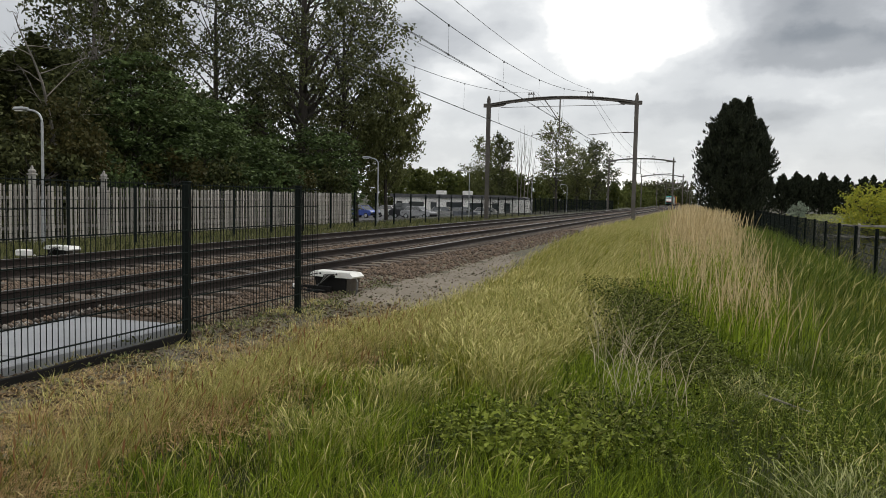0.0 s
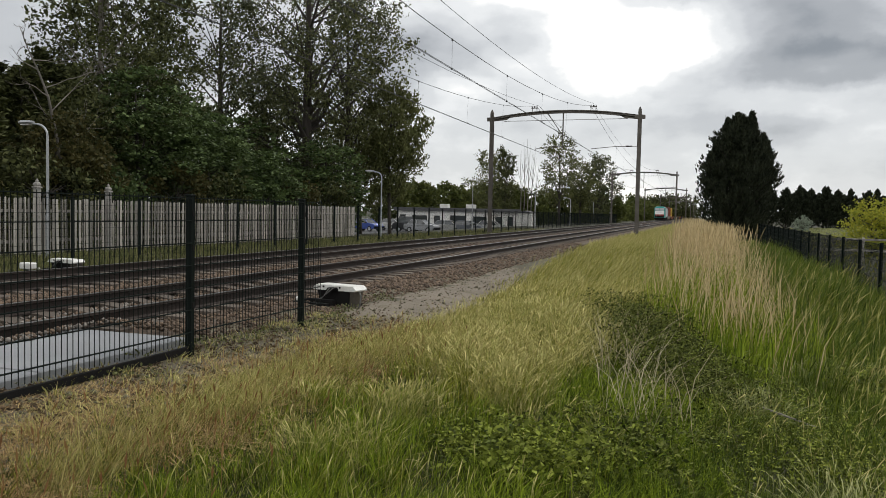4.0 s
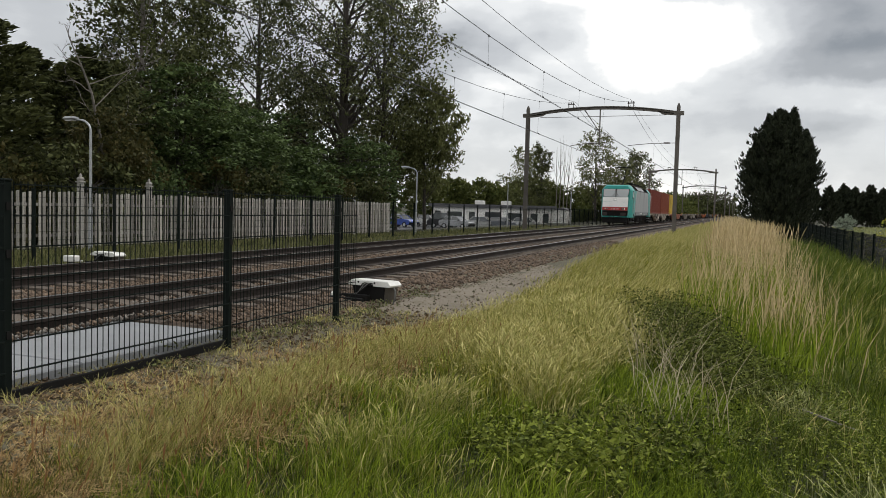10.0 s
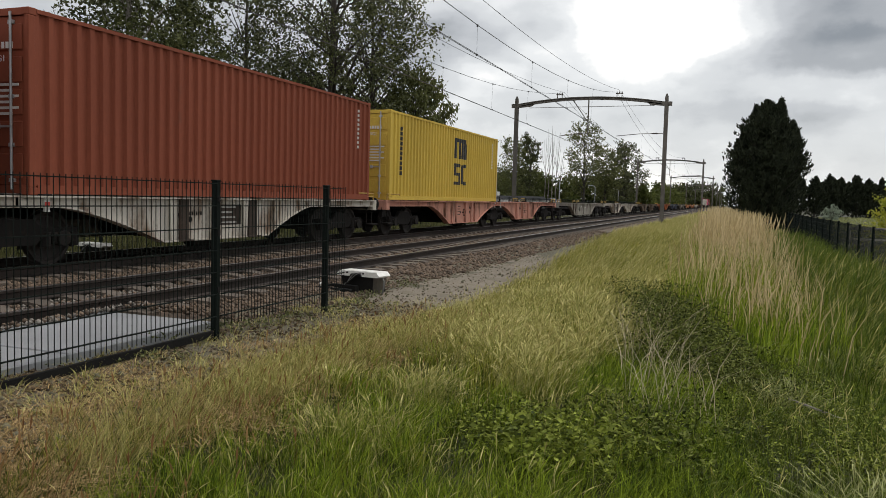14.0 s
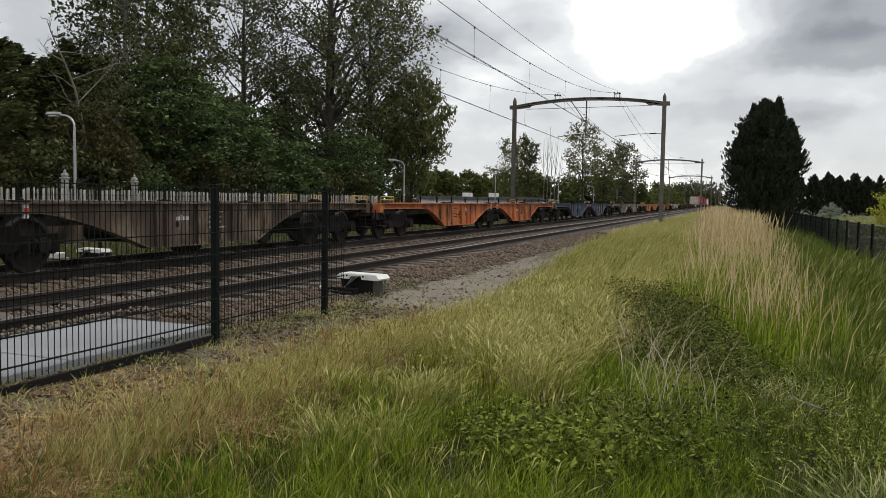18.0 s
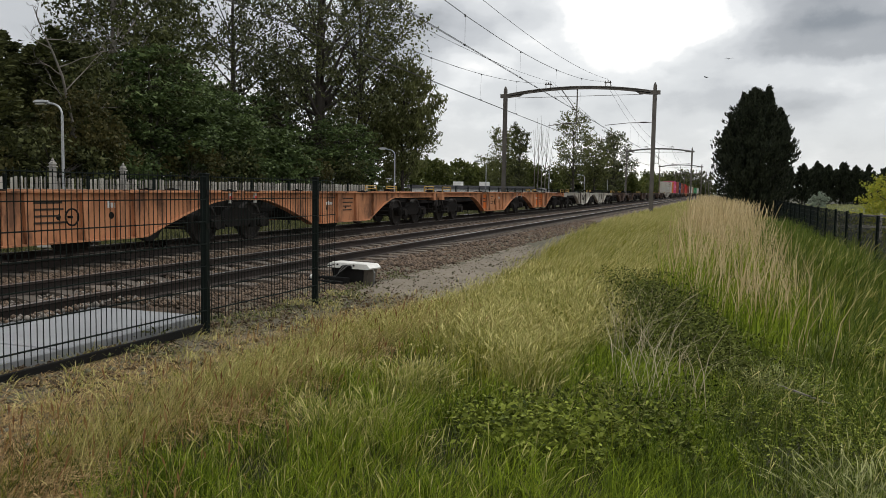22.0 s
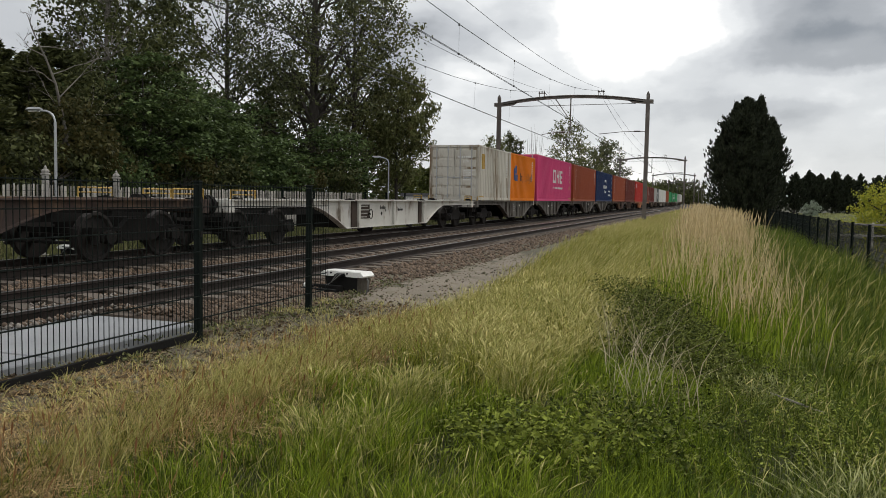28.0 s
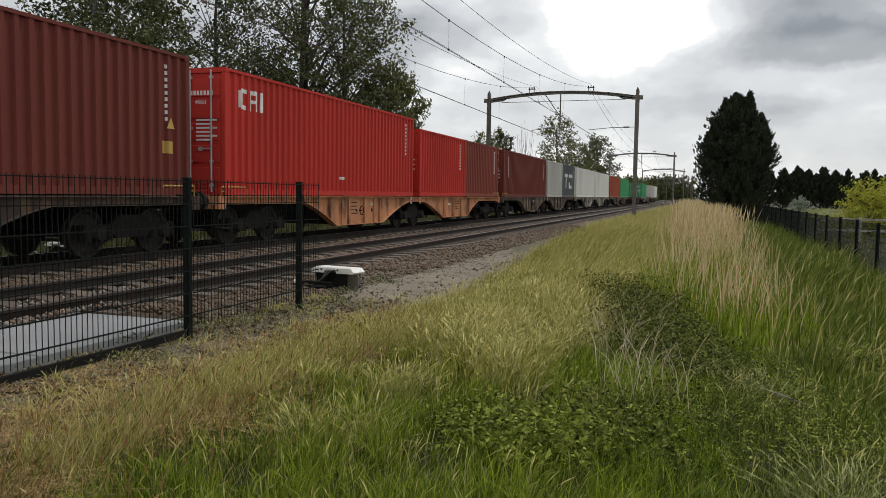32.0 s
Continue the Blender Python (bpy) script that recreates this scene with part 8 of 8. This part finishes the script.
# ---- loose stones ----
def stones(name, xy, z, size, material, label):
    n = len(xy)
    o = np.array([(1, 0, 0), (-1, 0, 0), (0, 1, 0), (0, -1, 0), (0, 0, 1), (0, 0, -1)], float)
    sc = size * rng.uniform(0.5, 1.3, (n, 1, 1)) * rng.uniform(0.6, 1.25, (n, 6, 1))
    a = rng.uniform(0, 2 * np.pi, n)
    v = o[None] * sc
    v[:, :, 2] *= 0.75
    c, s_ = np.cos(a)[:, None], np.sin(a)[:, None]
    x = v[:, :, 0] * c - v[:, :, 1] * s_
    y = v[:, :, 0] * s_ + v[:, :, 1] * c
    tilt = rng.uniform(-0.5, 0.5, (n, 1))
    w = np.stack([x + tilt * v[:, :, 2], y, v[:, :, 2] + tilt * x * 0.7], 2)
    w[:, :, 0] += xy[:, :1]
    w[:, :, 1] += xy[:, 1:]
    w[:, :, 2] += z[:, None]
    t = np.array([0, 2, 4, 2, 1, 4, 1, 3, 4, 3, 0, 4, 2, 0, 5, 1, 2, 5, 3, 1, 5, 0, 3, 5])
    loops = (np.arange(n)[:, None] * 6 + t[None]).ravel()
    me = raw_mesh(name, w.reshape(-1, 3), loops, 3)
    me.materials.append(M[material])
    return tagged(new(name, me), label, "ballast", kind="stuff")


def bed(n, x0, x1, y0, y1, size, material, label, dz=0.0):
    p = scatter(n, x0, x1, y0, y1, None, 2)
    edge = np.array([noise.noise((b * 1.3, a * 1.3, 4)) + 0.5 * noise.noise((b * 4, a * 4, 6)) for a, b in p])
    keep = ~((p[:, 0] > -6.66 + 0.22 * edge) & (p[:, 0] < -5.35) & (p[:, 1] < 7.55 + 0.25 * edge))
    for cx in (NEAR, FAR):
        for sx in (-1, 1):
            keep &= np.abs(p[:, 0] - cx - sx * 0.7525) > 0.085
        over = (np.abs(p[:, 0] - cx) < 1.22) & (np.abs(((p[:, 1] + 0.3) % 0.6) - 0.3) < 0.11)
        keep &= ~(over & (rng.random(len(p)) < 0.05))
    p = p[keep]
    z = ground_zs(p[:, 0], p[:, 1]) + rng.uniform(-0.01, 0.02, len(p)) + dz + np.where((p[:, 0] > -6.85) & (p[:, 0] < -5.35) & (p[:, 1] < 7.8), 0.10, 0.0)
    stones("ballast_stones", p, z, size, material, label)


bed(19000, -10.2, -5.3, 3.0, 16, 0.036, "stone", "loose grey-brown ballast stones round the near track")
bed(5000, -9.6, -6.6, 3.0, 10, 0.034, "stone_grey", "paler ballast stones by the near rail")
bed(9000, -13.4, -9.6, 8, 26, 0.046, "stone", "ballast stones round the far track")
bed(9000, -10.0, -5.2, 14, 40, 0.058, "stone", "ballast stones on the shoulder farther along")
for n, size, stuff in ((5200, 0.017, "stone"), (2200, 0.026, "stone_moss"), (260, 0.042, "stone_moss")):
    p = scatter(n, -5.6, -3.4, 2.8, 22, lambda x, y: (x < edge_x(y) + 0.3 * rng.random(len(x))) & ((y < 10.5) | (x < -5.1) | (rng.random(len(x)) < 0.5)), 2)
    stones("gravel_stones", p, ground_zs(p[:, 0], p[:, 1]) + 0.25 * size, size, stuff, "loose gravel and mossy stones on the strip by the fence")

# ---- sleepers ----
SLEEPER = sleeper_shape().mesh("sleeper")
SLEEPER.materials.append(M["sleeper"])
proto = sleeper_shape()
for t, cx in zip(tracks, (NEAR, FAR)):
    y = 0.3
    while y < 84:
        part("sleeper", SLEEPER, "sleeper", t, at=(0, y, 0))
        y += 0.6
    rest = Shape()
    for y in list(np.arange(84.3, 200, 0.6)) + list(np.arange(-20.1, 0, 0.6)):
        rest.add([(a, b + y, c) for a, b, c in proto.v], proto.f)
    tagged(part("sleepers", rest, "sleeper", t), kind="stuff")


# ---- two birds gliding over ----
def build_bird():
    b = thing("bird", (0, 0, 20), "dark gliding bird with spread wings", "bird", "birds")
    part("body", Shape().tube([(0, -0.2, 0), (0, -0.12, 0.0), (0, 0.02, 0), (0, 0.12, 0.01), (0, 0.17, 0.02), (0, 0.21, 0.02)], [0.012, 0.03, 0.045, 0.03, 0.026, 0.004], 8), "black", b, smooth=True)
    for sx in (-1, 1):
        part("wing", Shape().loft([[(sx * x, y + 0.05 - 0.01, z), (sx * x, y + 0.05, z + 0.012), (sx * x, y - w, z + 0.004), (sx * x, y - w, z - 0.004)] for x, y, z, w in ((0.02, 0.03, 0.01, 0.09), (0.16, 0.07, 0.05, 0.08), (0.3, 0.0, 0.06, 0.05), (0.42, -0.09, 0.05, 0.01))]), "black", b)
    part("tail", Shape().prism([(-0.03, -0.16), (0.03, -0.16), (0.055, -0.3), (-0.055, -0.3)], "z", -0.004, 0.006), "black", b)
    return b


BIRDS = [
    (build_bird(), [(0.0, 150, -20, 16), (17.8, 13.0, 45.0, 11.0), (18.8, 8.0, 53.4, 12.0), (19.3, 5.9, 57.9, 13.5), (20.0, 3.5, 64.3, 14.7), (21.0, 1.2, 73.6, 14.9), (22.0, 0.4, 82.7, 14.5), (25.0, -9.0, 112.0, 12.0), (32.0, -60.0, 160.0, 8.0)]),
    (build_bird(), [(0.0, 160, 10, 14), (18.5, 20.0, 61.0, 11.5), (20.0, 10.7, 68.4, 11.6), (20.5, 7.6, 70.9, 11.3), (21.0, 4.8, 73.2, 11.2), (21.5, 1.7, 75.3, 11.3), (22.0, -1.5, 77.2, 12.0), (25.0, -22.0, 92.0, 11.0), (32.0, -80.0, 120.0, 8.0)]),
]


# ---- what moves: the train runs past at a steady speed, the birds cross the sky ----
def motions():
    for ob, place in MOVERS:
        z = ob.matrix_basis.translation.z
        walk(ob, [(t, pose(FAR, place - SPEED * (t - T0), z)) for t in (0.0, 16.0, 32.0)])
    for ob, way in BIRDS:
        rows = []
        for i, (t, x, y, z) in enumerate(way):
            a, b = way[max(0, i - 1)], way[min(len(way) - 1, i + 1)]
            rows.append((t, pose(x, y, z, 0, 0, math.degrees(math.atan2(a[1] - b[1], b[2] - a[2])))))
        walk(ob, rows)


motions()
